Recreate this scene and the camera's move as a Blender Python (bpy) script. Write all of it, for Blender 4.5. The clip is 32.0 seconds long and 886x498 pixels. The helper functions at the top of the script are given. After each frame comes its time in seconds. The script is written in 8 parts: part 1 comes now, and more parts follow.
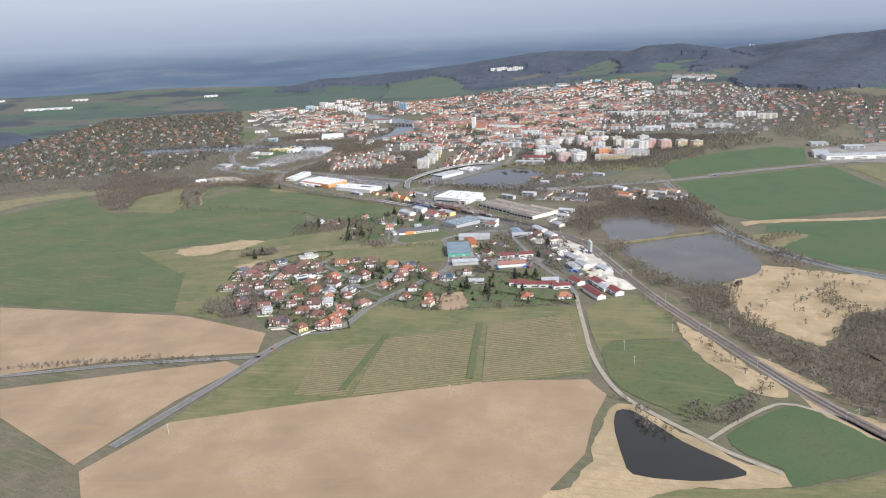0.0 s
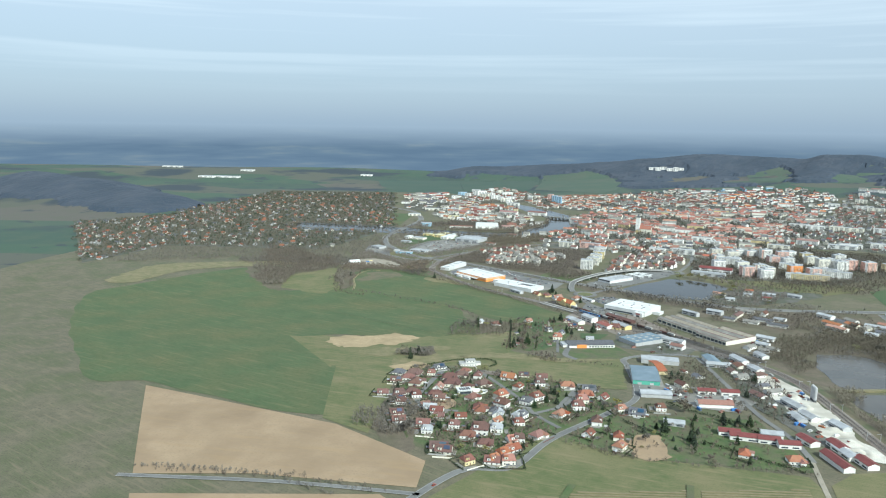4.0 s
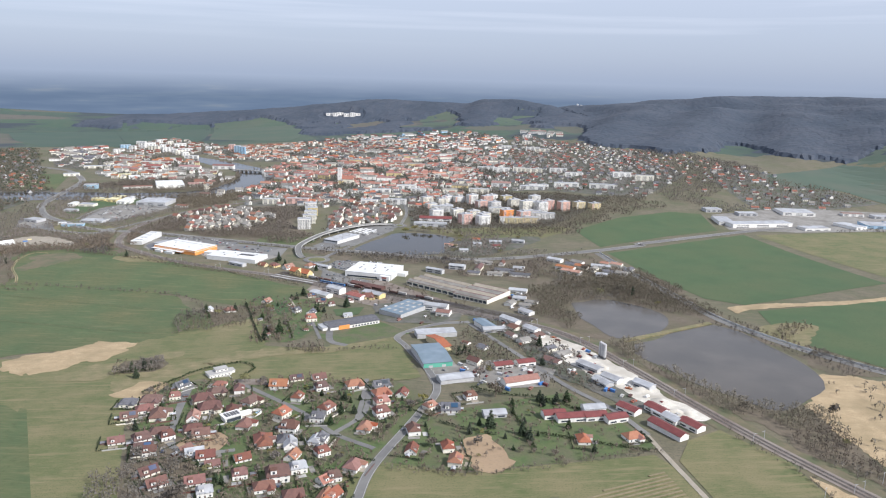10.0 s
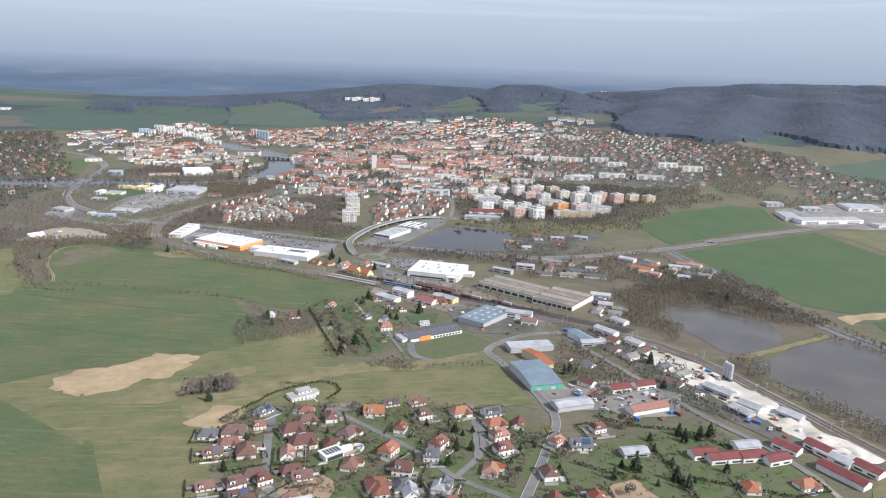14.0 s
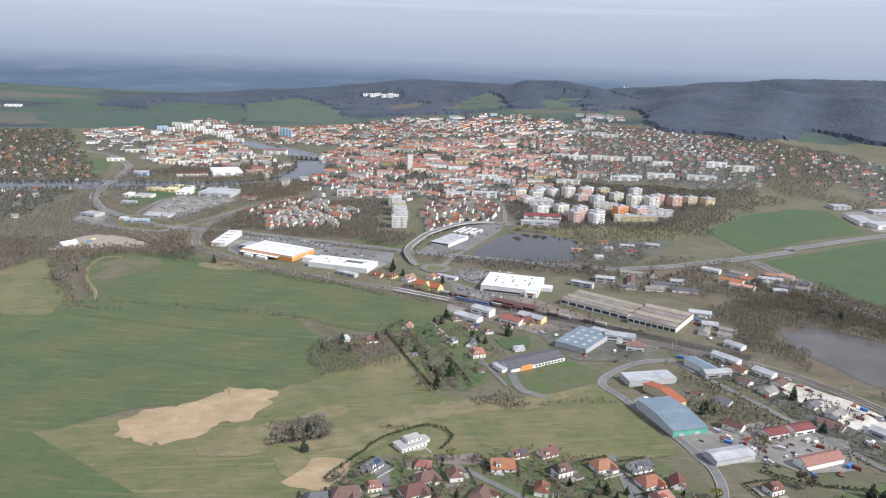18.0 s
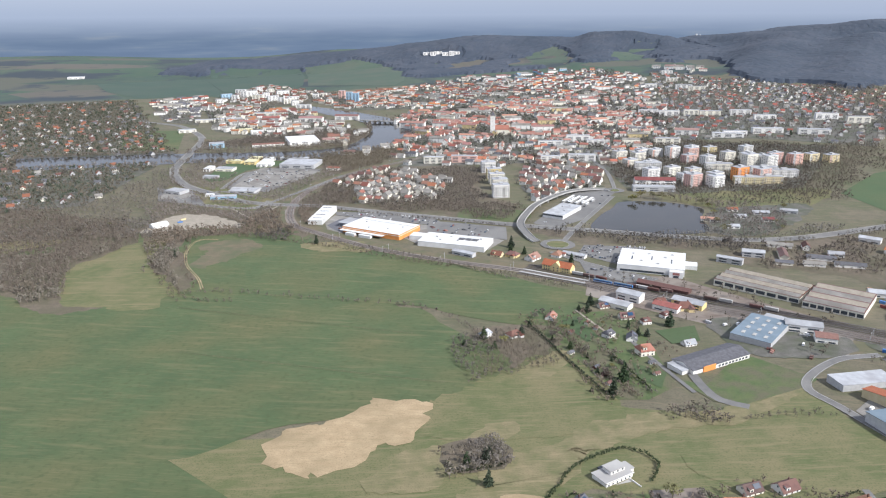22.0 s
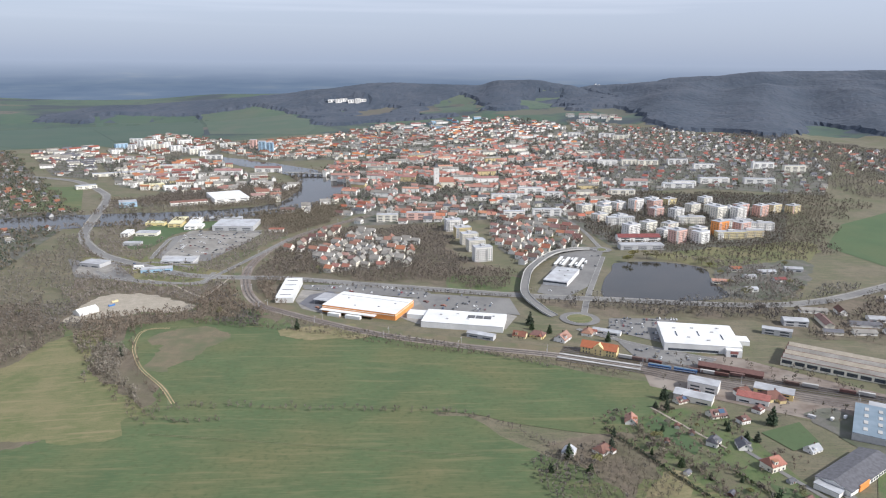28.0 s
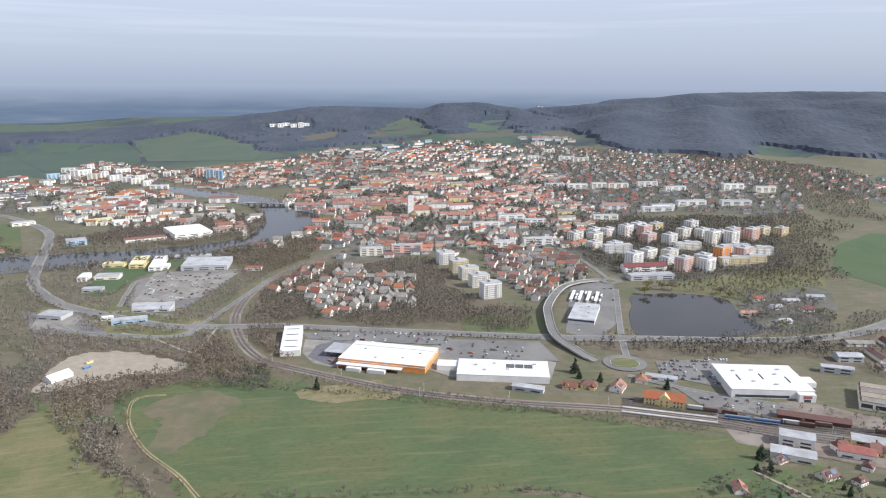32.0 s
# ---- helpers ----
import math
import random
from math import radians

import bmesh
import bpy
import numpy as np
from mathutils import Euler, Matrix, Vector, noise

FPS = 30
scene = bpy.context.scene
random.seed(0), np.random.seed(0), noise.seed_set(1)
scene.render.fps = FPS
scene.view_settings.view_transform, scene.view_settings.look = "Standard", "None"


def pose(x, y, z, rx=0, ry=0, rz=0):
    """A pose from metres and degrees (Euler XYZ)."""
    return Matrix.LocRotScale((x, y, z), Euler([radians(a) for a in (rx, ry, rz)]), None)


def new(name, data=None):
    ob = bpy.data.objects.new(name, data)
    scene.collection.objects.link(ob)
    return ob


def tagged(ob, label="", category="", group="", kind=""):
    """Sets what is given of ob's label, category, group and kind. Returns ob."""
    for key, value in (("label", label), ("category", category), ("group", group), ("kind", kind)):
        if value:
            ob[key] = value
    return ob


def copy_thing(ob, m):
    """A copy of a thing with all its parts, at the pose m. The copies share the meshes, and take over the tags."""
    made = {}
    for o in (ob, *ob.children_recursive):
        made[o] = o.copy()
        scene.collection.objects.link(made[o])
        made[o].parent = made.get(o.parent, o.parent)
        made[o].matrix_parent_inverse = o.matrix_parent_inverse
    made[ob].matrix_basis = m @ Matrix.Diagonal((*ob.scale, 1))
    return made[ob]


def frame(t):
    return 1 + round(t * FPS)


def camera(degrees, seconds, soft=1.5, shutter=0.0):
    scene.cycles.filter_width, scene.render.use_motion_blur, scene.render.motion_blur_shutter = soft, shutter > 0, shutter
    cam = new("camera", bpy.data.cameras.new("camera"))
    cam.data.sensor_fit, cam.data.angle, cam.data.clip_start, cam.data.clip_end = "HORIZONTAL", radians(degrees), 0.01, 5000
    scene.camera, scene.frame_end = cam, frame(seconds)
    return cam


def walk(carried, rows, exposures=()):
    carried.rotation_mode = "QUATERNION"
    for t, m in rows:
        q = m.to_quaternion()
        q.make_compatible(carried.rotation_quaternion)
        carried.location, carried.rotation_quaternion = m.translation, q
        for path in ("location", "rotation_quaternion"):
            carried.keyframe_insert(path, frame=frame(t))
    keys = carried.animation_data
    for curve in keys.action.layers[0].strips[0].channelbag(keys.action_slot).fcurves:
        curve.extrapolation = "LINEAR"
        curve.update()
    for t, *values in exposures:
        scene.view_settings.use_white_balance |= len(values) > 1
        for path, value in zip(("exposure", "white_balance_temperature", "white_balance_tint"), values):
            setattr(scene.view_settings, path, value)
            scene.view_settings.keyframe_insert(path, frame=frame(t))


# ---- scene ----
cam = camera(62.43, 32.0, soft=1.13)
# seconds, x, y, z, then the turn about x, y, z in degrees
ROWS = [
    (0.0, 5.12, -38.02, 308.49, 73.443, 2.400, -4.860),
    (0.5, -2.29, -22.52, 308.30, 74.997, 0.440, -0.868),
    (1.0, -9.72, -7.04, 308.07, 75.815, 0.626, 0.721),
    (1.5, -17.17, 8.41, 307.80, 75.602, 2.733, 0.912),
    (2.0, -24.64, 23.85, 307.50, 78.344, 2.191, 5.958),
    (2.5, -32.13, 39.26, 307.17, 81.740, 5.115, 13.685),
    (4.5, -62.24, 100.71, 305.52, 79.517, -1.994, 2.495),
    (5.0, -69.80, 116.03, 305.03, 76.438, 0.458, -4.508),
    (5.5, -77.37, 131.34, 304.52, 74.626, 0.122, -11.101),
    (6.0, -84.96, 146.64, 303.99, 74.216, 1.509, -15.798),
    (6.5, -92.55, 161.93, 303.43, 75.587, -0.817, -19.740),
    (7.0, -100.15, 177.20, 302.85, 75.785, 0.268, -22.679),
    (7.5, -107.76, 192.47, 302.25, 75.603, -0.115, -20.548),
    (8.0, -115.37, 207.73, 301.63, 75.711, -0.348, -19.453),
    (8.5, -123.00, 222.98, 300.99, 75.772, -1.081, -19.500),
    (9.0, -130.62, 238.23, 300.34, 76.109, -0.717, -19.912),
    (9.5, -138.25, 253.48, 299.67, 76.564, -1.385, -19.912),
    (10.0, -145.88, 268.72, 298.98, 76.795, -1.538, -19.824),
    (10.5, -153.52, 283.96, 298.29, 76.992, -2.336, -19.237),
    (11.0, -161.15, 299.21, 297.58, 77.355, -2.284, -18.419),
    (11.5, -168.78, 314.45, 296.86, 77.099, -1.028, -18.095),
    (12.0, -176.41, 329.70, 296.13, 76.687, -1.496, -17.813),
    (12.5, -184.04, 344.95, 295.40, 76.713, -1.223, -17.838),
    (13.0, -191.67, 360.21, 294.66, 76.835, -0.228, -18.346),
    (13.5, -199.29, 375.48, 293.91, 76.317, -0.921, -18.158),
    (14.0, -206.91, 390.75, 293.16, 75.652, -2.029, -19.472),
    (14.5, -214.51, 406.03, 292.41, 75.302, -2.661, -20.722),
    (16.5, -244.86, 467.29, 289.40, 76.216, -2.656, -22.298),
    (17.0, -252.42, 482.64, 288.66, 75.853, -2.301, -21.670),
    (17.5, -259.97, 498.01, 287.92, 75.482, -2.157, -20.438),
    (18.0, -267.51, 513.39, 287.19, 75.324, -1.982, -19.293),
    (18.5, -275.03, 528.80, 286.46, 75.551, -1.810, -18.779),
    (19.0, -282.53, 544.23, 285.75, 75.680, -0.969, -19.114),
    (19.5, -290.02, 559.68, 285.05, 75.233, -1.159, -18.988),
    (20.0, -297.49, 575.15, 284.36, 75.134, -0.826, -18.032),
    (20.5, -304.94, 590.65, 283.68, 75.522, 0.513, -17.129),
    (21.0, -312.37, 606.18, 283.01, 75.205, 0.871, -16.057),
    (21.5, -319.78, 621.73, 282.37, 73.784, 0.176, -15.232),
    (22.0, -327.17, 637.31, 281.74, 72.079, 0.337, -16.045),
    (22.5, -334.53, 652.93, 281.13, 71.163, -0.099, -17.315),
    (23.0, -341.87, 668.57, 280.54, 70.578, 0.696, -17.802),
    (23.5, -349.19, 684.25, 279.97, 69.974, 1.718, -18.463),
    (24.0, -356.48, 699.96, 279.42, 69.669, 0.671, -19.396),
    (24.5, -363.75, 715.71, 278.90, 70.239, 0.066, -20.803),
    (25.0, -370.98, 731.49, 278.40, 72.723, -0.447, -21.870),
    (25.5, -378.19, 747.31, 277.93, 75.023, -0.400, -22.857),
    (27.5, -406.72, 811.01, 276.34, 75.289, 0.356, -25.310),
    (28.0, -413.76, 827.04, 276.02, 75.602, -0.535, -25.233),
    (28.5, -420.78, 843.12, 275.74, 76.595, 0.852, -25.873),
    (29.0, -427.76, 859.24, 275.49, 77.755, 0.653, -25.175),
    (29.5, -434.70, 875.42, 275.28, 78.316, 0.245, -24.329),
    (30.0, -441.60, 891.64, 275.10, 78.185, 0.673, -23.883),
    (30.5, -448.46, 907.91, 274.97, 77.856, 1.113, -24.234),
    (31.0, -455.29, 924.24, 274.88, 77.739, 1.664, -26.165),
    (31.5, -462.07, 940.62, 274.83, 77.386, 0.691, -29.474),
    (32.0, -468.81, 957.06, 274.82, 77.338, -0.361, -31.035),
]
walk(cam, [(t, pose(x, y, z, rx, ry, rz)) for t, x, y, z, rx, ry, rz in ROWS],
     exposures=[(0.0, 0.38, 6150, 12), (1.1, 0.38, 6150, 12), (1.8, 0.33, 5800, -5), (4.9, 0.52, 5800, -3), (5.6, 0.60, 6100, 11), (6.2, 0.55, 6150, 12), (7.5, 0.45, 6080, 12), (11.0, 0.42, 6080, 12), (19.0, 0.40, 6080, 12), (24.5, 0.57, 6050, 12), (29.0, 0.40, 6150, 12), (32.0, 0.44, 6150, 12)])

# ---------------------------------------------------------------- light
SUN_EL, SUN_AZ = 40.0, 140.0   # degrees; azimuth clockwise from +y
world = bpy.data.worlds.new("sky")
scene.world = world
world.use_nodes = True
wn, wl = world.node_tree.nodes, world.node_tree.links
bg = wn["Background"]
sky = wn.new("ShaderNodeTexSky")
sky.sky_type, sky.sun_disc = "NISHITA", False
sky.sun_elevation, sky.sun_rotation = radians(SUN_EL), radians(SUN_AZ)
sky.air_density, sky.dust_density, sky.altitude = 1.0, 3.0, 600
coord = wn.new("ShaderNodeTexCoord")
sep = wn.new("ShaderNodeSeparateXYZ")
wl.new(coord.outputs["Generated"], sep.inputs[0])


def world_ramp(stops):
    node = wn.new("ShaderNodeValToRGB")
    el = node.color_ramp.elements
    while len(el) < len(stops):
        el.new(0.5)
    for e, (p, c) in zip(el, stops):
        e.position, e.color = p, (*c, 1)
    return node


# thin high cloud: a pale veil, streaked along the horizon
stretch = wn.new("ShaderNodeMapping")
stretch.inputs["Scale"].default_value = (1.1, 1.1, 38)
wl.new(coord.outputs["Generated"], stretch.inputs[0])
cloud = wn.new("ShaderNodeTexNoise")
cloud.inputs["Scale"].default_value, cloud.inputs["Detail"].default_value = 1.6, 5
wl.new(stretch.outputs[0], cloud.inputs[0])
cloud_ramp = world_ramp([(0.50, (0, 0, 0)), (0.66, (1, 1, 1))])
wl.new(cloud.outputs[0], cloud_ramp.inputs[0])
veil = world_ramp([(0.0, (2.7, 3.15, 4.0)), (0.05, (3.2, 3.55, 4.3)), (0.15, (4.2, 4.4, 5.0)), (1.0, (3.6, 3.9, 4.5))])
wl.new(sep.outputs[2], veil.inputs[0])
haze = wn.new("ShaderNodeMix")
haze.data_type = "RGBA"
haze.inputs["Factor"].default_value = 0.8
wl.new(sky.outputs[0], haze.inputs["A"])
wl.new(veil.outputs[0], haze.inputs["B"])
streak = wn.new("ShaderNodeMix")
streak.data_type = "RGBA"
streak.inputs["B"].default_value = (5.6, 5.8, 6.3, 1)
fade = wn.new("ShaderNodeMath")
fade.operation = "MULTIPLY"
high = world_ramp([(0.035, (0, 0, 0)), (0.10, (0.34, 0.34, 0.34))])
wl.new(sep.outputs[2], high.inputs[0])
wl.new(cloud_ramp.outputs[0], fade.inputs[0])
wl.new(high.outputs[0], fade.inputs[1])
wl.new(fade.outputs[0], streak.inputs["Factor"])
wl.new(haze.outputs["Result"], streak.inputs["A"])
# the far plain below the horizon, past where the land is built; its blue haze is painted in
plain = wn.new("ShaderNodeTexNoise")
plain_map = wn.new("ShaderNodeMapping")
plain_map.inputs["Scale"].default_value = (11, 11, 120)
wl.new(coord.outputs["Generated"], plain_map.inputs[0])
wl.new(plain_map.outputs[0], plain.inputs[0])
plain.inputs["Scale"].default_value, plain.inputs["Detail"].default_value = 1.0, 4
hazy_plain_col = world_ramp([(0.38, (0.96, 1.31, 1.87)), (0.5, (1.06, 1.42, 1.98)), (0.60, (1.18, 1.54, 2.06)), (0.70, (1.48, 1.76, 2.14))])
wl.new(plain.outputs[0], hazy_plain_col.inputs[0])
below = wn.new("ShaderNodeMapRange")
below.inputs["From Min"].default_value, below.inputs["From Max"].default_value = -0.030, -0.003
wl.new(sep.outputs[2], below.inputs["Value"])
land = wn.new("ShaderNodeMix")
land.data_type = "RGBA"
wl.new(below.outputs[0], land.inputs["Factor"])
wl.new(hazy_plain_col.outputs[0], land.inputs["A"])
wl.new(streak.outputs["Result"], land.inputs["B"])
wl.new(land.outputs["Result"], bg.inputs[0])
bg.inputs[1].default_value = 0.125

sun = new("sun", bpy.data.lights.new("sun", "SUN"))
sun.data.energy, sun.data.angle, sun.data.color = 4.0, radians(1.0), (1.0, 0.955, 0.87)
az, el = radians(SUN_AZ), radians(SUN_EL)
toward = Vector((math.sin(az) * math.cos(el), math.cos(az) * math.cos(el), math.sin(el)))
sun.matrix_world = toward.to_track_quat("Z", "Y").to_matrix().to_4x4()

# ---------------------------------------------------------------- materials


def mat(name, a, b, size=8.0, rough=0.85, c=None, far=90.0, spread=0.0, bump=0.0, metal=0.0, local=False, fine=None, streak=None):
    """A surface that wanders between the colours a and b at `size` metres and towards c at `far` metres; spread: how much single things differ; streak: (degrees, colour, length) of worn or drilled streaks."""
    m = bpy.data.materials.new(name)
    m.use_nodes = True
    n, l = m.node_tree.nodes, m.node_tree.links
    s = n["Principled BSDF"]
    s.inputs["Roughness"].default_value, s.inputs["Metallic"].default_value = rough, metal
    if local:
        place = n.new("ShaderNodeTexCoord").outputs["Object"]
    else:
        place = n.new("ShaderNodeNewGeometry").outputs["Position"]

    def noisy(length, detail, lo, hi):
        t = n.new("ShaderNodeTexNoise")
        t.inputs["Scale"].default_value, t.inputs["Detail"].default_value = 1.0 / length, detail
        l.new(place, t.inputs["Vector"])
        r = n.new("ShaderNodeMapRange")
        r.inputs["From Min"].default_value, r.inputs["From Max"].default_value = lo, hi
        l.new(t.outputs[0], r.inputs["Value"])
        return t.outputs[0], r.outputs[0]

    def mix(f, x, y):
        k = n.new("ShaderNodeMix")
        k.data_type = "RGBA"
        l.new(f, k.inputs["Factor"])
        for v, sock in ((x, k.inputs["A"]), (y, k.inputs["B"])):
            if isinstance(v, tuple):
                sock.default_value = (*v, 1)
            else:
                l.new(v, sock)
        return k.outputs["Result"]

    raw, f = noisy(size, 5, 0.34, 0.66)
    col = mix(f, a, b)
    if c:
        col = mix(noisy(far, 4, 0.42, 0.68)[1], col, c)
    if fine:
        col = mix(noisy(size / 9, 3, 0.5, 0.75)[1], col, fine)
    if streak:
        turn, tint, length = streak[:3]
        along = n.new("ShaderNodeMapping")
        along.vector_type = "TEXTURE"
        along.inputs["Rotation"].default_value = (0, 0, radians(turn))
        along.inputs["Scale"].default_value = (length, length / 9, length)
        l.new(place, along.inputs[0])
        for lo, hi, k in ((0.54, 0.72, 1.0), (0.5, 0.8, 4.5)):
            t = n.new("ShaderNodeTexNoise")
            t.inputs["Scale"].default_value, t.inputs["Detail"].default_value = k, 4
            l.new(along.outputs[0], t.inputs["Vector"])
            r = n.new("ShaderNodeMapRange")
            r.inputs["From Min"].default_value, r.inputs["From Max"].default_value = lo, hi
            r.inputs["To Max"].default_value = streak[3] if len(streak) > 3 else 0.8
            l.new(t.outputs[0], r.inputs["Value"])
            col = mix(r.outputs[0], col, tint)
    if spread:
        info = n.new("ShaderNodeObjectInfo")
        h = n.new("ShaderNodeHueSaturation")
        for k, key, w in ((1.0, "Value", spread), (7.3, "Saturation", spread * 1.2), (3.1, "Hue", spread * 0.06)):
            mul = n.new("ShaderNodeMath")
            mul.operation = "MULTIPLY"
            mul.inputs[1].default_value = k
            l.new(info.outputs["Random"], mul.inputs[0])
            fr = n.new("ShaderNodeMath")
            fr.operation = "FRACT"
            l.new(mul.outputs[0], fr.inputs[0])
            r = n.new("ShaderNodeMapRange")
            base = 0.5 if key == "Hue" else 1.0
            r.inputs["To Min"].default_value, r.inputs["To Max"].default_value = base - w, base + w
            l.new(fr.outputs[0], r.inputs["Value"])
            l.new(r.outputs[0], h.inputs[key])
        l.new(col, h.inputs["Color"])
        col = h.outputs[0]
    l.new(col, s.inputs["Base Color"])
    if bump:
        bn = n.new("ShaderNodeBump")
        bn.inputs["Strength"].default_value, bn.inputs["Distance"].default_value = 0.6, bump
        l.new(raw, bn.inputs["Height"])
        l.new(bn.outputs[0], s.inputs["Normal"])
    return m


M_GROUND = mat("scrubland", (0.106, 0.098, 0.062), (0.148, 0.130, 0.086), 14, c=(0.084, 0.096, 0.044), far=60, bump=0.4, fine=(0.068, 0.060, 0.042), streak=(-30, (0.165, 0.138, 0.09), 34))
M_GREEN = mat("winter_wheat", (0.056, 0.088, 0.034), (0.072, 0.104, 0.041), 40, c=(0.096, 0.103, 0.042), far=75, bump=0.1, fine=(0.058, 0.080, 0.029), streak=(-24, (0.190, 0.162, 0.082), 52, 0.38))
M_MEADOW = mat("meadow_grass", (0.088, 0.109, 0.039), (0.124, 0.129, 0.054), 11, c=(0.168, 0.150, 0.074), far=46, bump=0.2, fine=(0.074, 0.085, 0.031), streak=(-14, (0.215, 0.176, 0.098), 42, 0.65))
M_LAWN = mat("garden_grass", (0.066, 0.104, 0.034), (0.100, 0.125, 0.046), 8, c=(0.12, 0.105, 0.066), far=20, fine=(0.052, 0.062, 0.030))
M_TAN = mat("ploughed_soil", (0.285, 0.203, 0.128), (0.345, 0.252, 0.162), 22, c=(0.240, 0.170, 0.106), far=60, bump=0.1, fine=(0.26, 0.19, 0.118), streak=(-8, (0.31, 0.215, 0.12), 70, 0.5))
M_DRY = mat("dry_grass", (0.36, 0.268, 0.158), (0.44, 0.335, 0.205), 9, c=(0.25, 0.195, 0.11), far=32, fine=(0.24, 0.18, 0.105), streak=(-20, (0.27, 0.21, 0.118), 24))
M_ROW = mat("vine_row", (0.17, 0.142, 0.082), (0.22, 0.182, 0.108), 5)
M_ASPHALT = mat("asphalt", (0.128, 0.125, 0.122), (0.168, 0.164, 0.158), 7, c=(0.20, 0.195, 0.185), far=40, fine=(0.13, 0.128, 0.124))
M_TRACK = mat("gravel_track", (0.27, 0.24, 0.19), (0.34, 0.30, 0.245), 6, fine=(0.2, 0.18, 0.13))
M_GRAVEL = mat("white_gravel", (0.52, 0.49, 0.43), (0.66, 0.625, 0.56), 9, c=(0.38, 0.345, 0.29), far=30, fine=(0.44, 0.405, 0.345))
M_BALLAST = mat("rail_ballast", (0.135, 0.105, 0.085), (0.19, 0.155, 0.13), 6, c=(0.24, 0.21, 0.18), far=40)
M_RAIL = mat("rail_steel", (0.22, 0.20, 0.19), (0.32, 0.29, 0.27), 3, rough=0.4, metal=0.8)
M_CONCRETE = mat("concrete", (0.36, 0.355, 0.34), (0.46, 0.45, 0.43), 5, c=(0.30, 0.29, 0.28), far=20)
M_WHITE = mat("white_sheet", (0.64, 0.64, 0.63), (0.72, 0.72, 0.71), 8, rough=0.6, c=(0.56, 0.56, 0.55), far=22, fine=(0.60, 0.59, 0.57))
M_CREAM = mat("cream_render", (0.70, 0.66, 0.56), (0.76, 0.72, 0.63), 3, spread=0.06)
M_WALL = mat("white_render", (0.70, 0.68, 0.64), (0.80, 0.78, 0.75), 3, spread=0.08)
M_YELLOW = mat("yellow_render", (0.60, 0.49, 0.26), (0.66, 0.55, 0.32), 3, spread=0.12)
M_ORANGE = mat("orange_panel", (0.72, 0.27, 0.07), (0.78, 0.32, 0.10), 5, rough=0.5)
M_PINK = mat("pink_render", (0.62, 0.38, 0.31), (0.68, 0.45, 0.38), 3, spread=0.06)
M_GREYW = mat("grey_panel", (0.40, 0.40, 0.41), (0.48, 0.48, 0.48), 3, spread=0.08)
M_BLUEW = mat("blue_panel", (0.28, 0.42, 0.55), (0.36, 0.50, 0.62), 3, spread=0.06)
M_TILE_R = mat("red_tile", (0.150, 0.070, 0.056), (0.195, 0.088, 0.068), 2.5, spread=0.16, fine=(0.115, 0.055, 0.047))
M_TILE_O = mat("orange_tile", (0.265, 0.112, 0.074), (0.320, 0.142, 0.094), 2.5, spread=0.2, fine=(0.20, 0.085, 0.058))
M_TILE_B = mat("brown_tile", (0.115, 0.062, 0.052), (0.152, 0.082, 0.066), 2.5, spread=0.18, fine=(0.09, 0.05, 0.044))
M_TILE_D = mat("dark_roofing", (0.085, 0.085, 0.095), (0.13, 0.13, 0.145), 2.5, spread=0.16)
M_ROOF_G = mat("grey_roofing", (0.33, 0.34, 0.36), (0.42, 0.43, 0.45), 5, spread=0.10, c=(0.27, 0.27, 0.28), far=15)
M_ROOF_BLUE = mat("blue_grey_sheet", (0.15, 0.20, 0.245), (0.19, 0.24, 0.285), 8, rough=0.6, c=(0.13, 0.175, 0.21), far=25)
M_TEAL = mat("green_sheet", (0.10, 0.36, 0.27), (0.13, 0.41, 0.31), 8, rough=0.5)
M_MAROON = mat("maroon_sheet", (0.15, 0.038, 0.036), (0.20, 0.055, 0.05), 6, rough=0.7, fine=(0.12, 0.04, 0.04))
M_GLASS = mat("window_glass", (0.045, 0.055, 0.07), (0.07, 0.08, 0.095), 4, rough=0.12)
M_DARKGAP = mat("dark_steel", (0.07, 0.07, 0.075), (0.11, 0.11, 0.115), 4, rough=0.6)
M_BARK = mat("bark", (0.13, 0.10, 0.08), (0.19, 0.155, 0.125), 1.0, rough=0.95)
M_TWIG = mat("bare_twigs", (0.118, 0.103, 0.083), (0.178, 0.156, 0.127), 3, rough=0.95, spread=0.3, local=True)
M_BUD = mat("budding_twigs", (0.15, 0.145, 0.06), (0.22, 0.20, 0.09), 3, rough=0.95, spread=0.25, local=True)
M_FIR = mat("fir_needles", (0.030, 0.048, 0.026), (0.055, 0.075, 0.04), 2, rough=0.95, spread=0.25, local=True)
# forest colour with the blue of distance haze painted in
M_WOOD_HAZY = mat("hazy_spring_forest", (0.043, 0.057, 0.083), (0.062, 0.072, 0.094), 70, rough=1.0, c=(0.033, 0.047, 0.070), far=260, fine=(0.066, 0.073, 0.088), streak=(40, (0.032, 0.045, 0.064), 240))
M_WATER = mat("water", (0.030, 0.028, 0.024), (0.040, 0.036, 0.030), 40, rough=0.10, c=(0.026, 0.026, 0.023), far=120)
M_MUDDY = mat("muddy_water", (0.092, 0.083, 0.073), (0.110, 0.099, 0.087), 40, rough=0.22, c=(0.078, 0.072, 0.064), far=70)
M_LITTER = mat("leaf_litter", (0.112, 0.092, 0.066), (0.152, 0.124, 0.090), 7, rough=0.95, c=(0.098, 0.092, 0.054), far=30, fine=(0.082, 0.067, 0.049))
M_TOWN = mat("town_ground", (0.10, 0.096, 0.083), (0.145, 0.138, 0.122), 9, c=(0.066, 0.078, 0.042), far=24, fine=(0.07, 0.066, 0.054))


